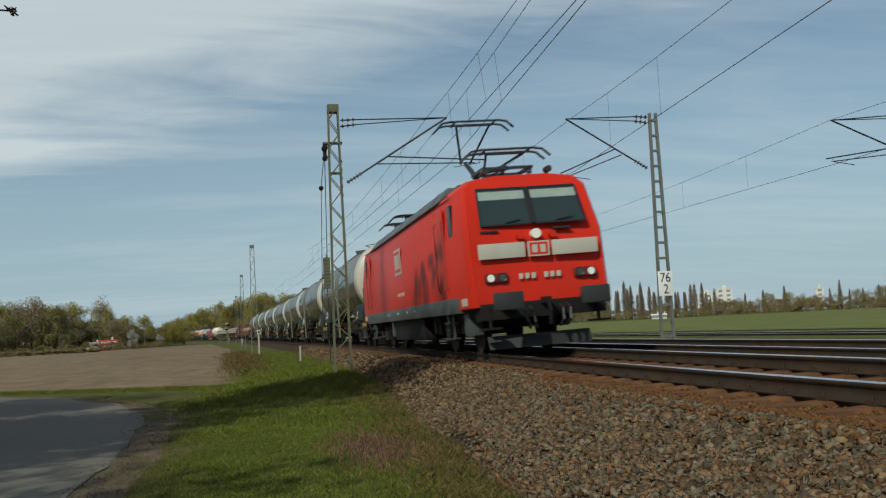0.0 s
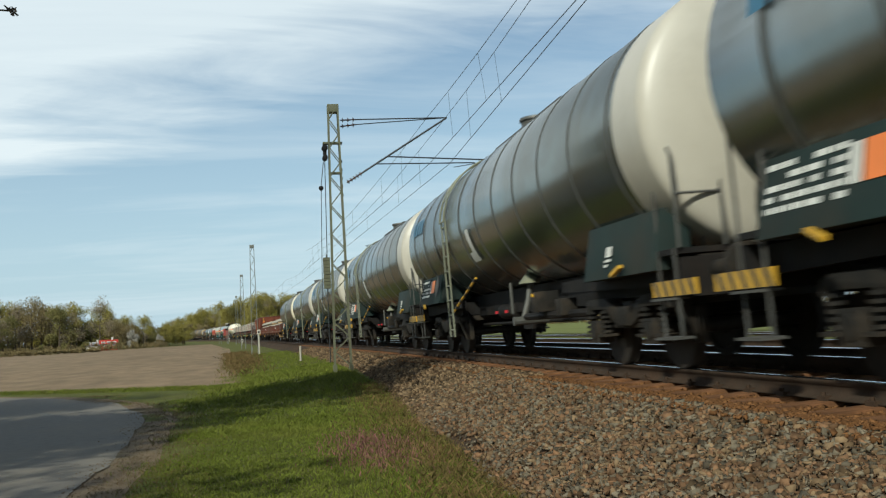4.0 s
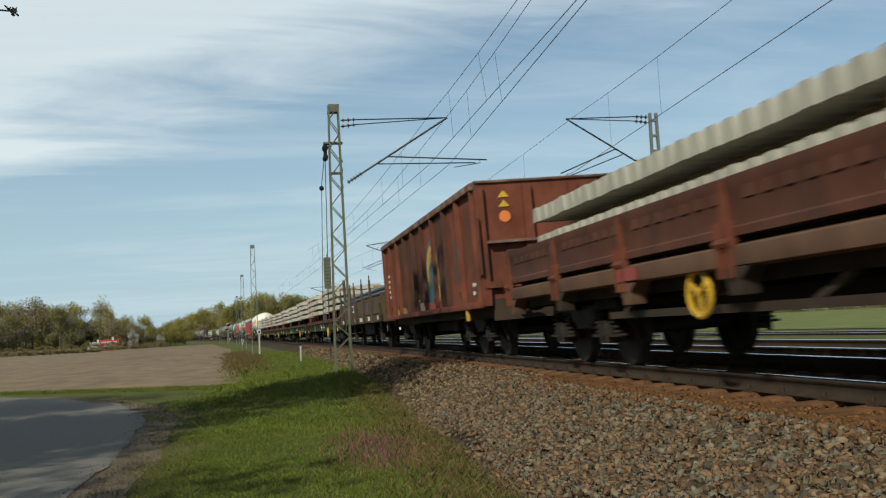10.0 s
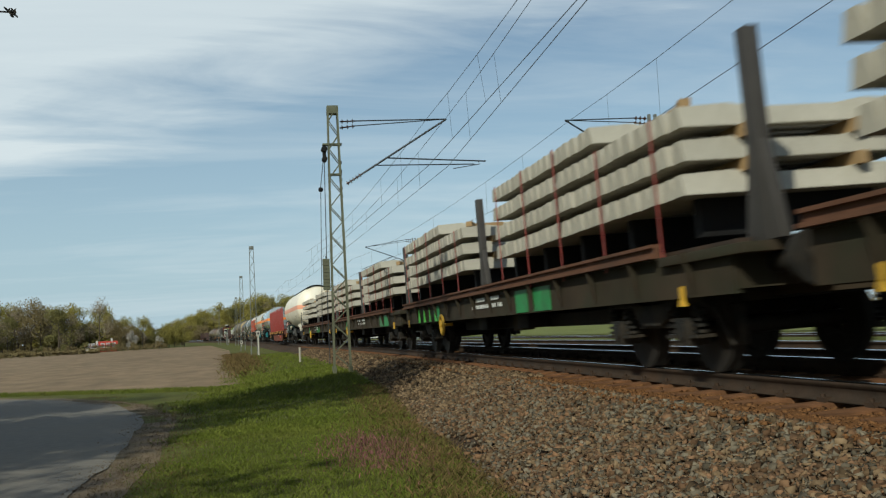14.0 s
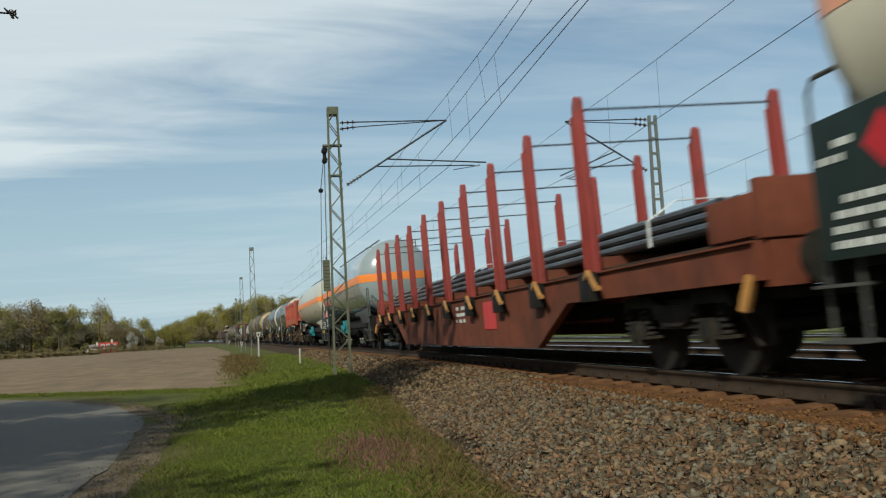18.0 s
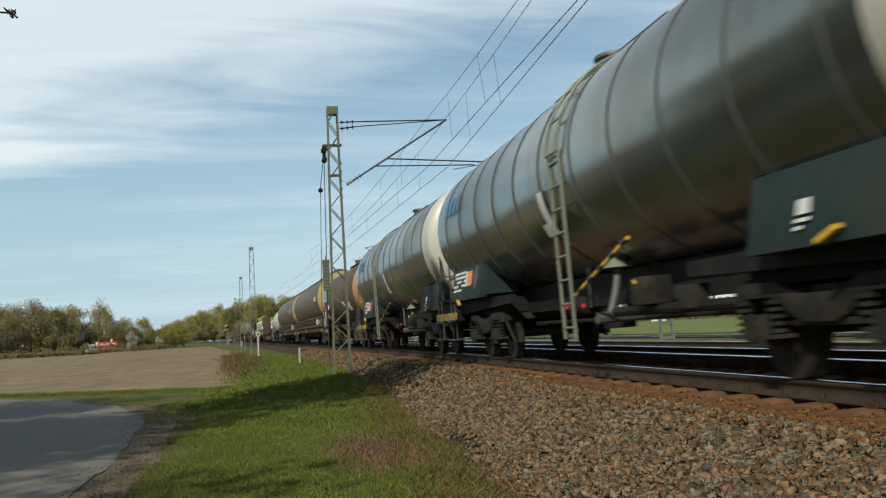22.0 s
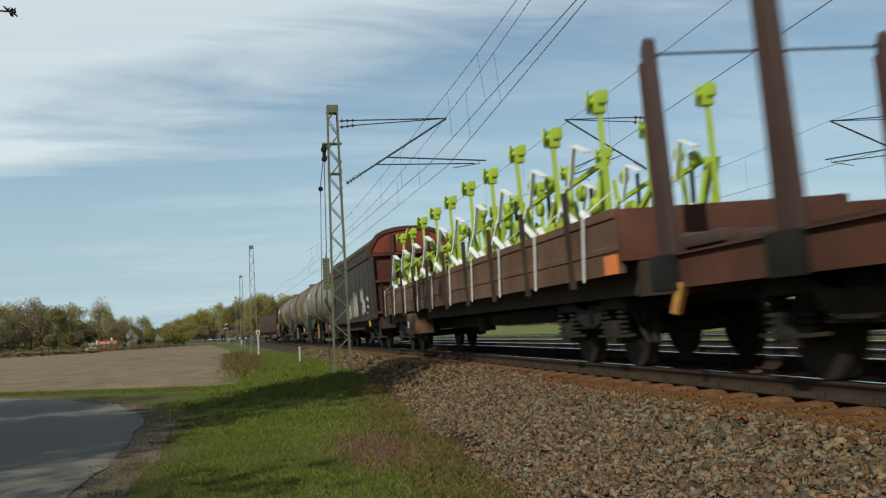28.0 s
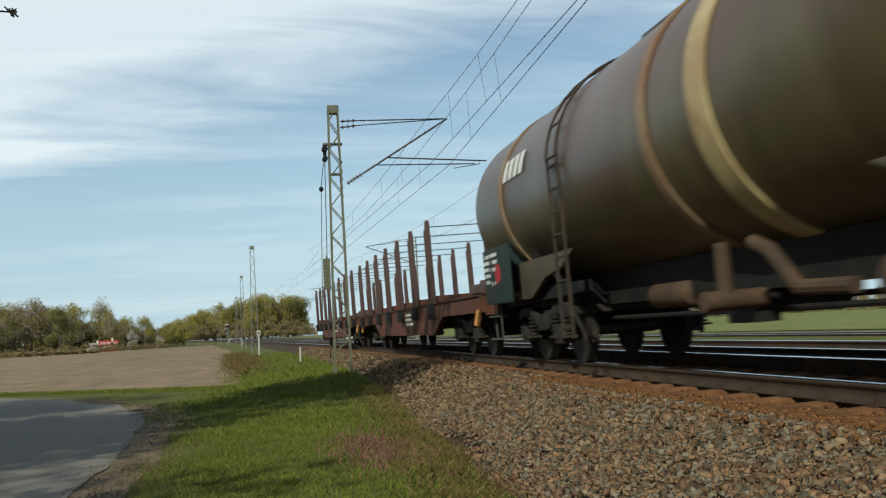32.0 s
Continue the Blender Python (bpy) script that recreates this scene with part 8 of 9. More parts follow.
def mast_right(x, y, z0, z1, sign, tip):
    """Slim twin-leg mast with rungs, arm towards the second track."""
    m = thing("overhead_line_mast", "slim grey ladder-like steel mast" + (" with kilometre board" if sign else ""), "mast", "overhead line masts")
    for i in (-1, 1):
        part("leg", Build().bar((x + i * 0.22, y, z0), (x + i * 0.11, y, z1), 0.075, 0.13, (0, 1, 0)), M_MASTGREY, m)
    n = 15
    for k in range(n):
        f = (k + 0.5) / n
        h = 0.22 - 0.11 * f
        part("rung", Build().box(x - h, x + h, y - 0.05, y + 0.05, z0 + (z1 - z0) * f - 0.04, z0 + (z1 - z0) * f + 0.04), M_MASTGREY, m)
    cantilever(m, (x - 0.2, y, z1 - 2.0), (0, z1 - 0.02), tip, (0.42, tip[0] - 0.3, 5.55), -1)
    if sign:
        b = part("kilometre_board", Build().box(x - 0.26, x + 0.26, y - 0.12, y - 0.10, z0 + 1.62, z0 + 2.46), mat("enamel_white", (0.78, 0.78, 0.74), 0.35, vary=0.04), m, "white kilometre board with black numbers", bevel=0.006)
        for txt, zz in (("76", 2.09), ("2", 1.70)):
            cu = bpy.data.curves.new("number", "FONT")
            cu.body, cu.size, cu.align_x, cu.extrude = txt, 0.46, "CENTER", 0.002
            cu.materials.append(M_LAMPRING)
            t = new("number", cu)
            t.parent = b
            t.matrix_basis = Matrix.Translation((x, y - 0.124, z0 + zz)) @ Matrix.Rotation(radians(90), 4, "X") @ Matrix.Diagonal((0.86, 1, 1, 1))
    return m


mast_right(8.0, 29.85, -0.35, 7.6, True, (4.85, 7.42))
mast_right(6.5, 72.8, -0.3, 7.9, False, (2.6, 7.3))
mast_right(5.5, 130, -0.2, 7.4, False, (1.0, 7.0))
mast_right(17.6, 27.9, -0.5, 7.2, False, (13.5, 6.86))


def wire(name, label, pts, r=0.011, group="overhead wires"):
    w = thing(name, label, "overhead wire", group)
    for a, b in zip(pts, pts[1:]):
        part("wire", Build().rod(a, b, r, 5), M_WIRE, w)
    return w


def sagging(a, b, drop, n=10):
    a, b = Vector(a), Vector(b)
    return [a.lerp(b, k / n) - Vector((0, 0, drop * 4 * (k / n) * (1 - k / n))) for k in range(n + 1)]


def catenary(track_off, z_contact, spans, r=0.0075):
    """Messenger, contact wire and droppers over one track."""
    for (s0, o0, zm0, *c0), (s1, o1, zm1, *c1) in zip(spans, spans[1:]):
        (xa, ya, _), (xb, yb, _) = course(s0, track_off + o0), course(s1, track_off + o1)
        (ca, _, _), (cb, _, _) = course(s0, track_off + (c0 or [o0])[0]), course(s1, track_off + (c1 or [o1])[0])
        za, zb = rise(s0), rise(s1)
        mes = sagging((xa, ya, zm0 + za), (xb, yb, zm1 + zb), 0.55)
        w = wire("messenger_wire", "dark messenger wire above the contact wire", mes, r)
        con = sagging((ca, ya, z_contact + za), (cb, yb, z_contact + zb), 0.02)
        part("wire", Build().path(con, r * 1.15, 5), M_WIRE, w, "contact wire")
        for k in (1, 2, 4, 6, 8, 9):
            part("dropper", Build().rod(mes[k], con[k], 0.004, 4), M_WIRE, w)


catenary(0.0, 5.58, ((-52, -0.8, 6.95), (-12, -1.97, 6.95, -1.45), (28, 0.40, 7.08), (72, 0.25, 6.95), (108, 0.3, 6.95), (166, -0.3, 7.0), (225, 0.2, 7.0), (290, 0, 7)))
catenary(0.0, 5.60, ((-52, -0.4, 6.95), (-12, -1.42, 6.95, -0.75), (28, -0.22, 7.05), (72, -0.6, 7.0)))
catenary(4.25, 5.55, ((-40, -2.6, 6.9), (-12, -2.3, 7.2), (29.4, 0.75, 7.35), (80, -0.3, 6.95), (130, 0.3, 6.95), (190, 0, 7)))
catenary(13.4, 5.35, ((-40, 0.3, 6.9), (27.7, 0.1, 6.85), (80, -0.3, 6.7), (150, 0, 6.9)))

# ---- line-side posts ----
def small_post(name, label, cat, x, y, z0, h, board=None, m=None):
    p = thing(name, label, cat, "line-side posts")
    part("post", Build().rod((x, y, z0), (x, y, z0 + h), 0.045, 8), m or M_WHITE, p)
    if board:
        part("board", Build().box(x - board / 2, x + board / 2, y - 0.07, y - 0.045, z0 + h - board * 1.3, z0 + h), M_WHITE, p, bevel=0.004)
        part("board_mark", Build().box(x - board * 0.25, x + board * 0.25, y - 0.075, y - 0.07, z0 + h - board * 1.0, z0 + h - board * 0.35), M_LAMPRING, p)
    return p


small_post("hectometre_post", "white post with small number board beside the track", "marker post", -5.75, 60.0, -0.45, 1.5, 0.22)
small_post("marker_post", "short grey concrete marker post", "marker post", -3.95, 40.0, -0.5, 0.62, None, M_CONC)
small_post("marker_post", "white marker board beside the line", "marker post", -8.2, 122.0, -0.3, 0.75, 0.3)
small_post("marker_post", "white marker board beside the line", "marker post", -13.6, 230.0, -0.1, 0.8, 0.35)
for x, y, h in ((-11.8, 175, 3.2), (-12.6, 190, 2.6)):
    sg = thing("line_signal", "grey signal post with small white lamp head", "signal")
    part("post", Build().rod((x, y, -0.3), (x, y, h), 0.07, 8), M_MASTGREY, sg)
    part("signal_head", Build().box(x - 0.3, x + 0.3, y - 0.12, y, h - 0.3, h + 0.2), M_BLACK, sg, bevel=0.02)
    part("lamp_board", Build().box(x - 0.45, x + 0.1, y - 0.15, y - 0.13, h + 0.05, h + 0.2), M_WHITE, sg)

# ---- loose ballast stones and grass, joined: nobody could count them ----
rng = np.random.default_rng(5)


def scatter_stones(name, places, sizes, material, label):
    """Angular broken stones, each a bent block with its own turn."""
    n = len(places)
    cube = np.array([(x, y, z) for x in (-1, 1) for y in (-1, 1) for z in (-1, 1)], float)
    quads = np.array([(0, 1, 3, 2), (4, 6, 7, 5), (0, 4, 5, 1), (2, 3, 7, 6), (0, 2, 6, 4), (1, 5, 7, 3)])
    V = cube[None] * (1 + rng.uniform(-0.95, 0.35, (n, 8, 3)))
    V *= sizes[:, None, None] * rng.uniform(0.5, 1.1, (n, 1, 3)) * np.array([1, 1, 0.85])
    a, b = rng.uniform(0, 6.28, n), rng.uniform(-0.6, 0.6, n)
    ca, sa, cb, sb = np.cos(a)[:, None], np.sin(a)[:, None], np.cos(b)[:, None], np.sin(b)[:, None]
    x, y, z = V[..., 0], V[..., 1], V[..., 2]
    y, z = y * cb - z * sb, y * sb + z * cb
    x, y = x * ca - y * sa, x * sa + y * ca
    V = np.stack([x, y, z], -1) + places[:, None]
    F = (quads[None] + 8 * np.arange(n)[:, None, None]).reshape(-1, 4)
    return tagged(new(name, quick_mesh(name, V.reshape(-1, 3), F, material)), label, "ballast", "", "stuff")


def shoulder_z(x):
    """Height of the ballast beside the near track, by the distance from its middle."""
    return np.where(x < -1.75, np.interp(x, (-3.7, -1.75), (-0.98, -0.26)), -0.26)


def spread(n, x0, x1, y0, y1, near):
    y = y0 + (y1 - y0) * rng.random(n) ** near
    return x0 + (x1 - x0) * rng.random(n), y


px, py = spread(36000, -3.75, -1.65, 3.4, 16, 1.6)
toe = -3.25 + 0.25 * np.sin(py * 1.3) + rng.normal(0, 0.12, len(px))
keep = px > toe
px, py = px[keep], py[keep]
for lot, (m, label) in enumerate(((M_STONE, "loose brown broken ballast stones on the shoulder"), (M_STONERED, "reddish broken ballast stones on the shoulder"), (M_STONEGREY, "grey-brown broken ballast stones on the shoulder"))):
    cut = slice(lot * len(px) // 3, (lot + 1) * len(px) // 3)
    scatter_stones("ballast_stones", np.stack([px[cut], py[cut], shoulder_z(px[cut]) + rng.uniform(0.008, 0.03, len(px[cut]))], -1), 0.013 + 0.028 * rng.random(len(px[cut])) ** 1.6, m, label)
px, py = spread(5000, -3.3, -1.65, -14, 3.5, 1.0)
scatter_stones("ballast_stones", np.stack([px, py, shoulder_z(px) + 0.012], -1), rng.uniform(0.02, 0.045, len(px)), M_STONE, "ballast stones of the shoulder beside the tripod")
px, py = spread(9000, -3.4, -1.2, 14, 60, 1.6)
pxc = np.interp(py, _PY, _PX)
scatter_stones("ballast_stones", np.stack([px + pxc, py, shoulder_z(px) + 0.015], -1), rng.uniform(0.03, 0.055, len(px)), M_STONE, "grey-brown ballast stones along the track edge")
px, py = spread(9000, -1.85, -0.86, 3.6, 40, 1.6)
scatter_stones("ballast_stones", np.stack([px, py, -0.245 + 0 * px], -1), rng.uniform(0.010, 0.030, len(px)), M_RUSTSTONE, "rust-stained stones along the sleeper ends")
px, py = spread(5000, -0.6, 3.4, 4, 40, 1.5)
scatter_stones("ballast_stones", np.stack([px, py, -0.255 + 0 * px], -1), rng.uniform(0.02, 0.04, len(px)), M_STONE, "ballast stones between the rails")
px, py = spread(5000, 2.0, 6.6, 6, 60, 1.4)
scatter_stones("ballast_stones", np.stack([px, py, -0.27 + 0 * px], -1), rng.uniform(0.025, 0.045, len(px)), M_STONE, "ballast stones of the second track")

M_BLADE = mat("grass_blade", (0.110, 0.135, 0.020), 0.8, vary=0.25, scale=0.8, island=0.4, dirt=(0.165, 0.155, 0.04), dirt_amount=0.6, dirt_scale=0.5)
M_STRAW = mat("dry_grass_blade", (0.135, 0.090, 0.038), 0.85, vary=0.2, scale=1.0, island=0.4, dirt=(0.06, 0.065, 0.017), dirt_amount=0.7, dirt_scale=0.9)


def grass(name, x, y, height, width, material, label, lean=0.45):
    n = len(x)
    z = ground_z(x, y) - 0.01
    a = rng.uniform(0, 6.28, n)
    h = height * rng.uniform(0.5, 1.3, n)
    lx, ly = rng.normal(0, lean, n) * h, rng.normal(0, lean, n) * h
    dx, dy = np.cos(a) * width / 2, np.sin(a) * width / 2
    base = np.stack([x, y, z], -1)
    V = np.stack([base + np.stack([-dx, -dy, 0 * x], -1), base + np.stack([dx, dy, 0 * x], -1),
                  base + np.stack([lx * 0.4 + dx * 0.7, ly * 0.4 + dy * 0.7, h * 0.6], -1), base + np.stack([lx, ly, h], -1)], 1)
    F = np.array([(0, 1, 2), (0, 2, 3)])[None] + 4 * np.arange(n)[:, None, None]
    return tagged(new(name, quick_mesh(name, V.reshape(-1, 3), F.reshape(-1, 3), material)), label, "grass", "", "stuff")


def verge(n, y0, y1, near, x0=-7.6, x1=-2.9):
    x, y = spread(n, x0, x1, y0, y1, near)
    right = np.interp(y, (4, 8, 12, 20, 30, 60), (-3.45, -3.3, -3.1, -2.75, -2.6, -3.4)) + 0.25 * np.sin(y * 1.3)
    left = np.interp(y, (0, 9, 13, 18, 22, 30, 34, 126), (-6.75, -6.6, -6.4, -6.5, -7.4, -6.5, -6.6, -10.5)) + 0.2 * np.sin(y * 2.1) + rng.normal(0, 0.22, len(y)) - 0.1
    k = (x < right) & (x > left)
    return x[k], y[k]


x, y = verge(120000, 6.5, 16, 1.2)
grass("verge_grass", x, y, 0.042, 0.006, M_BLADE, "short fresh green grass of the verge")
x, y = verge(70000, 14, 36, 1.2, -9.0)
grass("verge_grass", x, y, 0.06, 0.011, M_BLADE, "fresh green verge grass in tree shade")
x, y = verge(30000, 32, 90, 1.2, -11)
k = (x < np.interp(y, (30, 60, 90), (-5.6, -6.0, -7.5)) + rng.normal(0, 0.4, len(x))) & (rng.random(len(x)) < smooth(31, 48, y))
x, y = x[k], y[k]
grass("verge_grass", x, y, 0.20, 0.022, M_STRAW, "tall dry rough grass beside the field")
x, y = verge(22000, 20, 70, 1.1, -9)
grass("verge_grass", x, y, 0.10, 0.016, M_BLADE, "rough green grass beside the mast")
yy = 4 + 18 * rng.random(19000) ** 1.4
xx = np.interp(yy, (4, 8, 12, 20, 30), (-3.5, -3.35, -3.15, -2.8, -2.65)) + rng.normal(-0.28, 0.38, len(yy))
grass("dry_grass", xx, yy, 0.075, 0.005, M_STRAW, "dry brown grass along the foot of the ballast")
gu = 24 * rng.random(16000) ** 1.5
gx_, gy_ = -5.95 - gu, 28.75 + 0.62 * gu - 1.7 * rng.random(len(gu)) ** 1.5
grass("verge_grass", gx_, gy_, 0.085, 0.016, M_BLADE, "thin grass strip between the lane and the field")
M_DEADNETTLE = mat("purple_dead_nettle", (0.19, 0.085, 0.080), 0.85, island=0.4)
xx, yy = rng.normal(-4.15, 0.30, 3000), rng.normal(11.4, 1.0, 3000)
grass("dead_nettle_patch", xx, yy, 0.06, 0.014, M_DEADNETTLE, "low patch of purple dead-nettle in the grass", 0.3)

# grit and thin grass along the broken edge of the lane
gy_ = 6 + 22 * rng.random(5500) ** 1.3
gx_ = np.interp(gy_, (0, 9, 14, 18.5, 22.5, 26), (-7.35, -7.3, -7.3, -7.6, -8.6, -10.4)) + rng.normal(0.32, 0.30, len(gy_))
scatter_stones("road_edge_grit", np.stack([gx_, gy_, ground_z(gx_, gy_) + 0.02], -1), rng.uniform(0.004, 0.011, len(gx_)), M_DUSTEDGE, "brown grit along the broken road edge")
gx_, gy_ = gx_[:5000] + 0.35, gy_[:5000]
grass("verge_grass", gx_, gy_, 0.04, 0.008, M_STRAW, "thin dry grass along the road edge")

# ---- trees: tapered trunks, limbs and crowns of many small leaf clumps ----
M_BARK = mat("grey_brown_bark", (0.095, 0.075, 0.055), 0.95, vary=0.3, scale=4, bump=0.4, bump_scale=10)
# green, bare and dark are lightened, distance haze put into the leaf colour
LEAVES = {
    "twigs": mat("leafless_grey_brown_twigs", (0.165, 0.128, 0.092), 0.95, vary=0.2, scale=0.3, island=0.3),
    "yellow": mat("fresh_yellow_green_leaves", (0.25, 0.215, 0.055), 0.85, vary=0.2, scale=0.3, island=0.25),
    "green": mat("spring_green_leaves", (0.175, 0.160, 0.058), 0.85, vary=0.2, scale=0.3, island=0.25),
    "bare": mat("budding_grey_twigs", (0.24, 0.195, 0.13), 0.95, vary=0.2, scale=0.3, island=0.35),
    "dark": mat("brown_green_buds", (0.21, 0.165, 0.078), 0.9, vary=0.2, scale=0.3, island=0.25),
    "blossom": mat("white_blossom", (0.34, 0.32, 0.27), 0.85, vary=0.15, scale=0.5, island=0.2),
}


def crown_mesh(name, seed, height, spread_, leaf, count, kind, base=0.25):
    r = np.random.default_rng(seed)
    lobes = []
    for _ in range(11):
        a, f = r.uniform(0, 6.28), r.uniform(base + 0.12, 0.88)
        rad = spread_ * 0.62 * math.sin(math.pi * min(1, (f - base) / (1 - base) * 0.8 + 0.18))
        lobes.append((math.cos(a) * rad, math.sin(a) * rad, height * f, spread_ * r.uniform(0.28, 0.5), height * r.uniform(0.10, 0.2)))
    lobes.append((0, 0, height * 0.72, spread_ * 0.45, height * 0.25))
    lobes = np.array(lobes)
    pick = lobes[r.integers(0, len(lobes), count)]
    d = r.normal(size=(count, 3))
    d /= np.linalg.norm(d, axis=1)[:, None]
    d *= (r.random(count) ** 0.45)[:, None]
    c = pick[:, :3] + d * np.stack([pick[:, 3], pick[:, 3], pick[:, 4]], -1)
    u = r.normal(size=(count, 3))
    u /= np.linalg.norm(u, axis=1)[:, None]
    w = np.cross(u, r.normal(size=(count, 3)))
    w /= np.linalg.norm(w, axis=1)[:, None]
    sz = leaf * r.uniform(0.5, 1.3, (count, 1))
    V = np.stack([c - u * sz, c + w * sz * 0.6, c + u * sz, c - w * sz * 0.6], 1).reshape(-1, 3)
    F = np.arange(count * 4).reshape(-1, 4)
    return quick_mesh(name, V, F, LEAVES[kind])


def poplar_mesh(name, seed, height, spread_, count):
    """Fastigiate crown: many thin twigs that rise steeply from the stem in a narrow spindle."""
    r = np.random.default_rng(seed)
    f = r.uniform(0.10, 0.92, count)
    wide = spread_ * np.interp(f, (0.1, 0.3, 0.55, 0.8, 0.95), (0.35, 0.55, 0.5, 0.28, 0.05)) * (0.25 + 0.75 * r.random(count))
    a = r.uniform(0, 6.28, count)
    base = np.stack([np.cos(a) * wide * 0.35, np.sin(a) * wide * 0.35, height * f * 0.92], -1)
    tip = np.stack([np.cos(a) * wide, np.sin(a) * wide, height * (f * 0.92 + r.uniform(0.07, 0.17, count))], -1)
    b = r.uniform(0, 6.28, count)
    wd = np.stack([np.cos(b), np.sin(b), 0 * b], -1) * r.uniform(0.02, 0.05, (count, 1))
    mid = (base + tip) / 2 + np.stack([np.cos(a), np.sin(a), 0 * a], -1) * wide[:, None] * 0.25
    V = np.stack([base, mid + wd, tip, mid - wd], 1).reshape(-1, 3)
    return quick_mesh(name, V, np.arange(count * 4).reshape(-1, 4), LEAVES["twigs"])


def trunk_mesh(name, seed, height, spread_, columnar=False):
    r = random.Random(seed)
    b = Build()
    top = height * 0.85
    pts = [Vector((0, 0, 0))]
    for k in range(1, 6):
        pts.append(Vector((r.uniform(-0.1, 0.1) * k * 0.3, r.uniform(-0.1, 0.1) * k * 0.3, top * k / 5)))
    r0 = height * 0.018
    for k in range(5):
        b.rod(pts[k], pts[k + 1], r0 * (1 - k / 5.5), 8, r0 * (1 - (k + 1) / 5.5))
    for k in range(7 if columnar else 12):
        f = 0.25 + 0.6 * k / 12
        p = Vector((0, 0, top * f))
        a = r.uniform(0, 6.28)
        q = p + Vector((math.cos(a), math.sin(a), 0)) * spread_ * (0.25 if columnar else r.uniform(0.5, 0.85)) + Vector((0, 0, height * r.uniform(0.12, 0.25)))
        mid = p.lerp(q, 0.5) + Vector((0, 0, -0.03 * height))
        b.rod(p, mid, r0 * 0.4, 5, r0 * 0.25)
        b.rod(mid, q, r0 * 0.25, 5, r0 * 0.08)
    return b.mesh(name, M_BARK)


TREE_KINDS = []
for i, (kind, h, sp, leaf, cnt, col, base) in enumerate((("yellow", 11, 4.4, 0.17, 5200, False, 0.18), ("yellow", 13, 5.0, 0.18, 5600, False, 0.2), ("green", 12, 4.8, 0.17, 5600, False, 0.16),
                                                        ("green", 9, 4.0, 0.16, 4200, False, 0.12), ("bare", 12, 4.2, 0.13, 2600, False, 0.2), ("dark", 13, 4.8, 0.16, 4600, False, 0.15),
                                                        ("blossom", 7, 2.6, 0.15, 2200, False, 0.15), ("bare", 16, 2.3, 0.16, 2100, True, 0.12), ("dark", 5, 3.2, 0.15, 2600, False, 0.02))):
    TREE_KINDS.append((trunk_mesh("trunk", 40 + i, h, sp, col), poplar_mesh("crown", 90 + i, h, sp * 1.3, 1100) if col else crown_mesh("crown", 90 + i, h, sp, leaf, cnt, kind, base)))
TREE_LABELS = ("broad tree in fresh yellow-green leaf", "tall tree in fresh yellow-green leaf", "broad tree in spring-green leaf", "round tree in spring-green leaf", "bare budding tree with grey twigs",
               "tall tree with brown-green buds", "small tree in white blossom", "tall slender leafless grey poplar", "low bush with brown-green buds")


def tree(k, x, y, scale=1.0, z=None, group="trees across the field"):
    t = thing("tree" if k != 8 else "bush", TREE_LABELS[k], "tree" if k != 8 else "bush", group,
              at=Matrix.Translation((x, y, float(ground_z(np.array(x), np.array(y))) - 0.05 if z is None else z)) @ Matrix.Rotation(random.uniform(0, 6.28), 4, "Z") @ Matrix.Diagonal((*(scale * random.uniform(0.92, 1.08) for _ in range(2)), scale * random.uniform(0.92, 1.1), 1)))
    part("trunk", TREE_KINDS[k][0], None, t)
    part("crown", TREE_KINDS[k][1], None, t)
    return t


def polar(px_deg, dist):
    """A place seen from the tripod at a bearing in degrees to the right of the line, at a distance."""
    a = radians(px_deg)
    return EYE.x + math.sin(a) * dist, math.cos(a) * dist


random.seed(77)
# the row beyond the field
for k in range(44):
    b = -17 + k * 0.24 + random.uniform(-0.1, 0.1)
    x, y = polar(b, random.uniform(235, 275))
    tree(random.choice((0, 5, 2, 5, 3, 5, 1, 4, 4)), x, y, random.uniform(0.78, 1.08) * (1.0 if b < -8.6 else 0.62))
for k in range(40):
    x, y = polar(-17 + k * 0.29, random.uniform(205, 232))
    tree(random.choice((8, 3, 6)) if k % 4 == 0 else 8, x, y, random.uniform(0.22, 0.42))
for k in range(34):
    x, y = polar(-17 + k * 0.35, random.uniform(272, 290))
    tree(8, x, y, random.uniform(0.8, 1.25))
for b, d, sc in ((-7.5, 228, 0.7), (-11.0, 262, 0.9), (-6.0, 230, 0.45)):
    x, y = polar(b, d)
    tree(6, x, y, sc)
for k in range(14):
    x, y = polar(-6.4 + k * 0.14, random.uniform(255, 290))
    tree(random.choice((3, 8, 0)), x, y, random.uniform(0.45, 0.7))
# the wood outside the bend, growing higher towards the line
for k in range(84):
    f = k / 83
    b = -5.6 + f * 7.7 + random.uniform(-0.15, 0.15)
    d = 560 + random.uniform(-25, 45)
    x, y = polar(b, d)
    h = (32 + 38 * min(1.0, f * 1.3)) / 1655 * d
    tree(random.choice((0, 1, 0, 1, 2, 0, 4)), x, y, h / 12.5 * random.uniform(0.82, 1.1), None, "trees of the wood by the line")
for k in range(56):
    x, y = polar(-5.2 + k * 0.145, random.uniform(515, 540))
    tree(8, x, y, random.uniform(1.0, 1.9), None, "trees of the wood by the line")
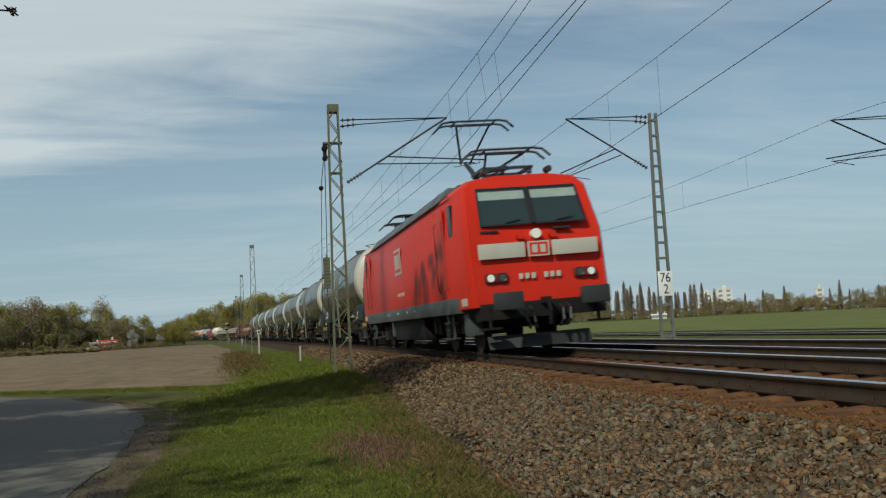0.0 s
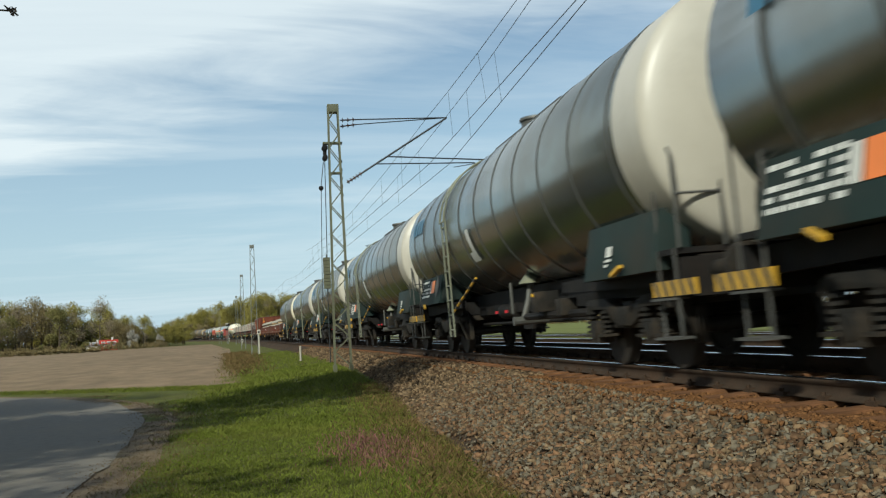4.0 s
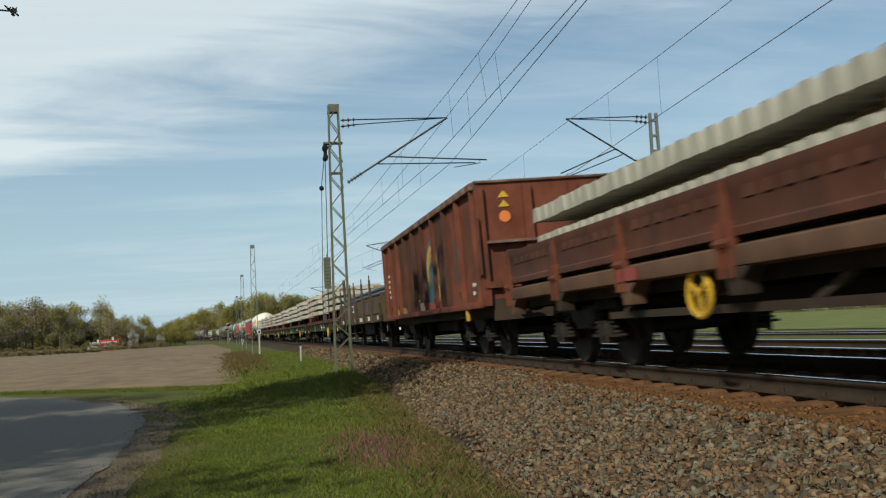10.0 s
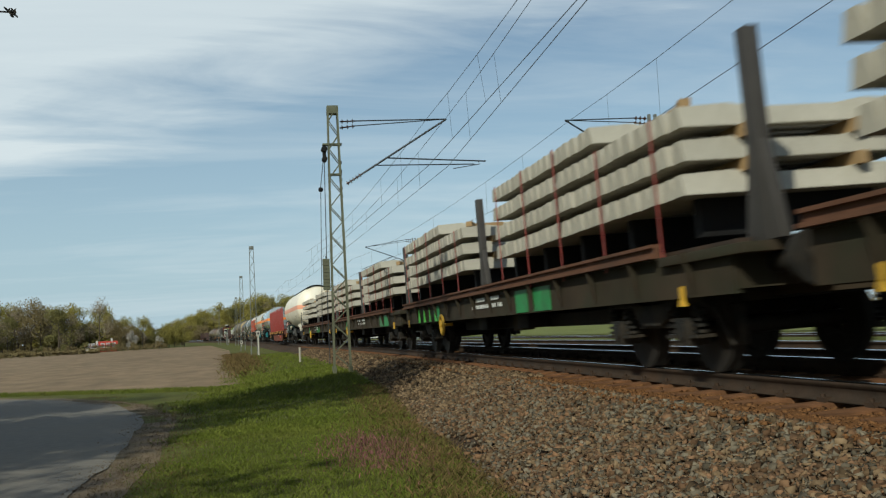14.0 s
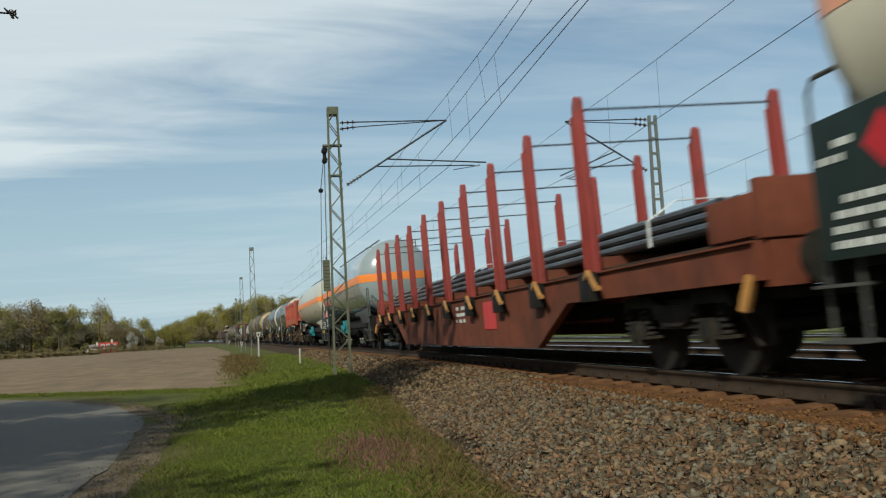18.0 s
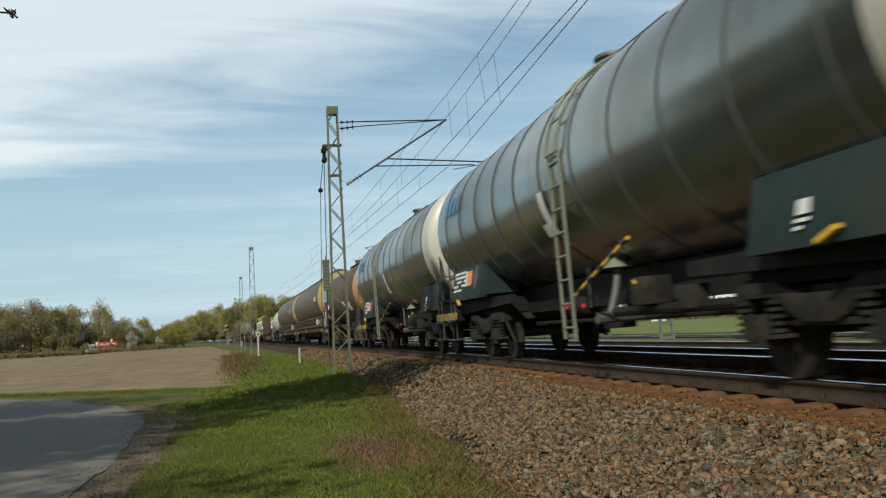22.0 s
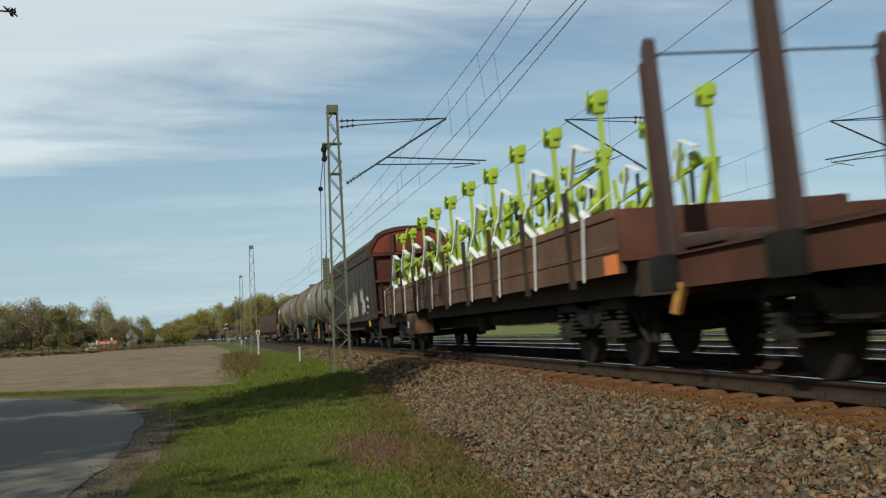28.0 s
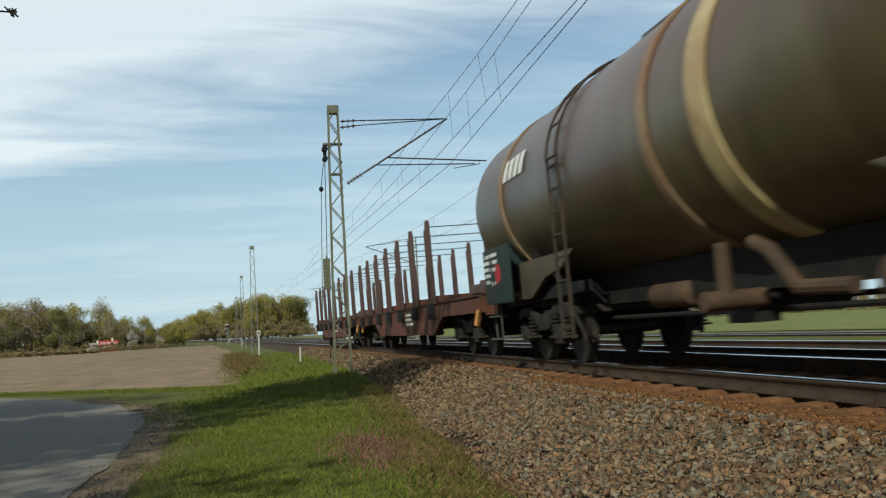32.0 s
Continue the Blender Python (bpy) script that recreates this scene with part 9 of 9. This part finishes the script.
# far poplars and woods beyond the meadow
for k in range(80):
    b = 16.5 + k * 0.25 + random.uniform(-0.12, 0.12)
    x, y = polar(b, random.uniform(360, 420))
    tree(7 if (k < 42 or random.random() < 0.3) else random.choice((4, 5, 4)), x, y, random.uniform(0.68, 1.0) * (1.0 if k < 40 else 0.72), -0.4, "far trees beyond the meadow")
for k in range(40):
    x, y = polar(3 + k * 0.87, random.uniform(430, 480))
    tree(random.choice((4, 4, 4, 5)), x, y, random.uniform(0.45, 0.65), -0.4, "far trees beyond the meadow")
for k in range(62):
    x, y = polar(14.5 + k * 0.36, random.uniform(345, 380))
    tree(8 if k % 7 else 5, x, y, random.uniform(0.75, 1.25) * (1 if k % 7 else 0.45), -0.6, "far trees beyond the meadow")
# roadside trees behind and beside the camera, which shade the verge and the lane
SHADY = None
for k, x, y, sc in ((2, -16.6, 8.6, 1.42), (2, -20.5, 3.0, 1.25), (5, -19.5, -4.5, 1.05), (2, -24.5, 10.0, 1.25), (0, -27.0, 1.0, 1.3), (5, -21.0, -7.0, 1.2), (3, -15.5, 11.5, 1.0),
                    # unseen row farther west, added to darken the reflections low on the tanks
                    (1, -40.0, 12.0, 1.3), (2, -38.0, 22.0, 1.3), (5, -41.0, 30.0, 1.3), (0, -39.0, 38.0, 1.25), (2, -43.0, 46.0, 1.3), (1, -46.0, 54.0, 1.3), (5, -42.0, 4.0, 1.3), (2, -34.0, 15.0, 1.2), (5, -47.0, 40.0, 1.3)):
    tr = tree(k, x, y, sc, None, "roadside trees")
    SHADY = SHADY or tr


# ---- houses ----
M_BRICKRED = mat("red_house_paint", (0.38, 0.05, 0.035), 0.8, vary=0.15)
M_TILE = mat("roof_tile_brown", (0.17, 0.09, 0.06), 0.85, vary=0.2, scale=6)
M_RENDER = mat("pale_render", (0.62, 0.60, 0.55), 0.85, vary=0.08)
M_PANE = mat("far_window_glass", (0.22, 0.23, 0.24), 0.3)


def shed(name, label, x, y, wx, wy, h, roof_h, wall, roof, turn):
    b = thing(name, label, "house", "", "", pose(x, y, -0.6, 0, 0, turn))
    part("wall", Build().box(-wx / 2, wx / 2, -wy / 2, wy / 2, 0, h), wall, b)
    rf = part("roof", Build().prism(((-wy / 2 - 0.3, h), (0, h + roof_h), (wy / 2 + 0.3, h)), -wx / 2 - 0.3, wx / 2 + 0.3), roof, b)
    part("chimney", Build().box(0.6, 1.0, -0.2, 0.2, h + roof_h * 0.5, h + roof_h + 0.6), M_RENDER, rf)
    for k in range(3):
        q = -wx / 2 + (k + 0.5) * wx / 3
        wi = part("window", Build().box(q - 0.45, q + 0.45, -wy / 2 - 0.05, -wy / 2 + 0.02, 0.9, 2.0), M_RENDER, b)
        part("pane", Build().box(q - 0.36, q + 0.36, -wy / 2 - 0.06, -wy / 2 - 0.05, 1.0, 1.9), M_PANE, wi)
    return b


hx, hy = polar(-8.8, 232)
shed("garden_house", "low red wooden house behind the field", hx, hy, 3.6, 3.4, 1.5, 0.9, M_BRICKRED, M_BRICKRED, 9)
hx, hy = polar(-9.6, 234)
shed("garden_house", "low grey shed behind the field", hx, hy, 3.4, 3.0, 1.3, 0.6, M_RENDER, M_TILE, 9)
for k in range(9):
    fx, fy = polar(-14.6 + k * 0.62, 196 + k * 0.5)
    hd = thing("garden_hedge", "low dark clipped hedge along the field edge", "hedge", "hedges by the field", "", pose(fx, fy, -0.75, 0, 0, 10))
    part("leaves", crown_mesh("hedge_leaves", 300 + k, 1.5, 1.0, 0.14, 900, "dark", 0.0), None, hd, at=Matrix.Diagonal((1.7, 0.7, 0.7, 1)))


def block(x, y, w, d, floors, turn, label):
    """Far apartment building with its rows of windows."""
    b = thing("apartment_building", label, "building", "far buildings", "", pose(x, y, -0.5, 0, 0, turn))
    h = floors * 2.9
    part("wall", Build().box(-w / 2, w / 2, -d / 2, d / 2, 0, h), M_RENDER, b)
    part("roof", Build().box(-w / 2 - 0.3, w / 2 + 0.3, -d / 2 - 0.3, d / 2 + 0.3, h, h + 0.5).box(-w * 0.12, w * 0.12, -d / 4, d / 4, h + 0.5, h + 2.6), M_RENDER, b)
    for f in range(floors):
        for k in range(int(w / 5)):
            q = -w / 2 + 2.5 + k * 5
            part("window", Build().box(q - 1.2, q + 1.2, -d / 2 - 0.1, -d / 2 + 0.1, f * 2.9 + 0.9, f * 2.9 + 2.3), M_PANE, b)
    return b


for bear, dist, w, d, fl, tn in ((26.6, 640, 13, 9, 5, -22), (27.6, 650, 10, 9, 6, -24), (31.0, 640, 13, 9, 3, -30), (32.8, 650, 5, 5, 5, -30)):
    bx, by = polar(bear, dist)
    block(bx, by, w, d, fl, tn, "far pale apartment building beyond the trees")
for bear, dist in ((23.6, 330), (24.0, 332)):
    bx, by = polar(bear, dist)
    shed("field_hut", "tiny white hut beyond the meadow", bx, by, 2.5, 2.5, 1.8, 0.6, M_RENDER, M_RENDER, -20)
hx, hy = polar(5.3, 150)
shed("platform_hut", "long pale shed beyond the second track", hx + 6, hy, 14, 4, 2.2, 0.5, M_RENDER, M_RENDER, -3)

# a twig of the shading tree reaches into view
base = EYE + (AHEAD - SIDE * 0.4655 + UP * 0.2553) * 13.0
inv = SHADY.matrix_basis.inverted()
part("twig", Build().path([inv @ (base + Vector(p)) for p in ((-3.2, -1.2, 0.5), (-1.2, -0.4, 0.25), (-0.1, 0, 0), (0.06, 0, -0.01), (0.13, 0.02, -0.07))], 0.010), M_BARK, SHADY, "thin twig tip with buds")
r9 = random.Random(9)
for k in range(12):
    p = base + Vector((r9.uniform(0.0, 0.13), r9.uniform(-0.05, 0.05), r9.uniform(-0.08, 0.03)))
    part("bud", Build().rod(inv @ p, inv @ (p + Vector((r9.uniform(-0.06, 0.06), 0, 0.05))), 0.012, 5, 0.004), M_BARK, SHADY)


# ---- what moves ----
TIMES = [k * 1.0 for k in range(33)]


def motions():
    START = {ob: s0 for ob, s0, _ in MOVERS}
    for ob, s0, local in MOVERS:
        walk(ob, [(t, on_line(s0 - SPEED * t) @ local) for t in TIMES])
    for ob, at, r in SPUN:
        # the wheels are seen to turn only while they come past
        base, turn = Matrix.Translation(at), SPEED / r / FPS
        top = ob.parent if ob.parent in START else ob.parent.parent
        here = START[top]
        k0, k1 = (min(32 * FPS, max(0, round((here - d) / SPEED * FPS))) for d in (62, -6))
        rows = [(k / FPS, base @ Matrix.Rotation(turn * (k - k0), 4, "X")) for k in range(k0, k1 + 1)]
        if k0 > 0:
            rows.insert(0, (0, base))
        if k1 < 32 * FPS:
            rows.append((32, rows[-1][1]))
        walk(ob, rows)


motions()
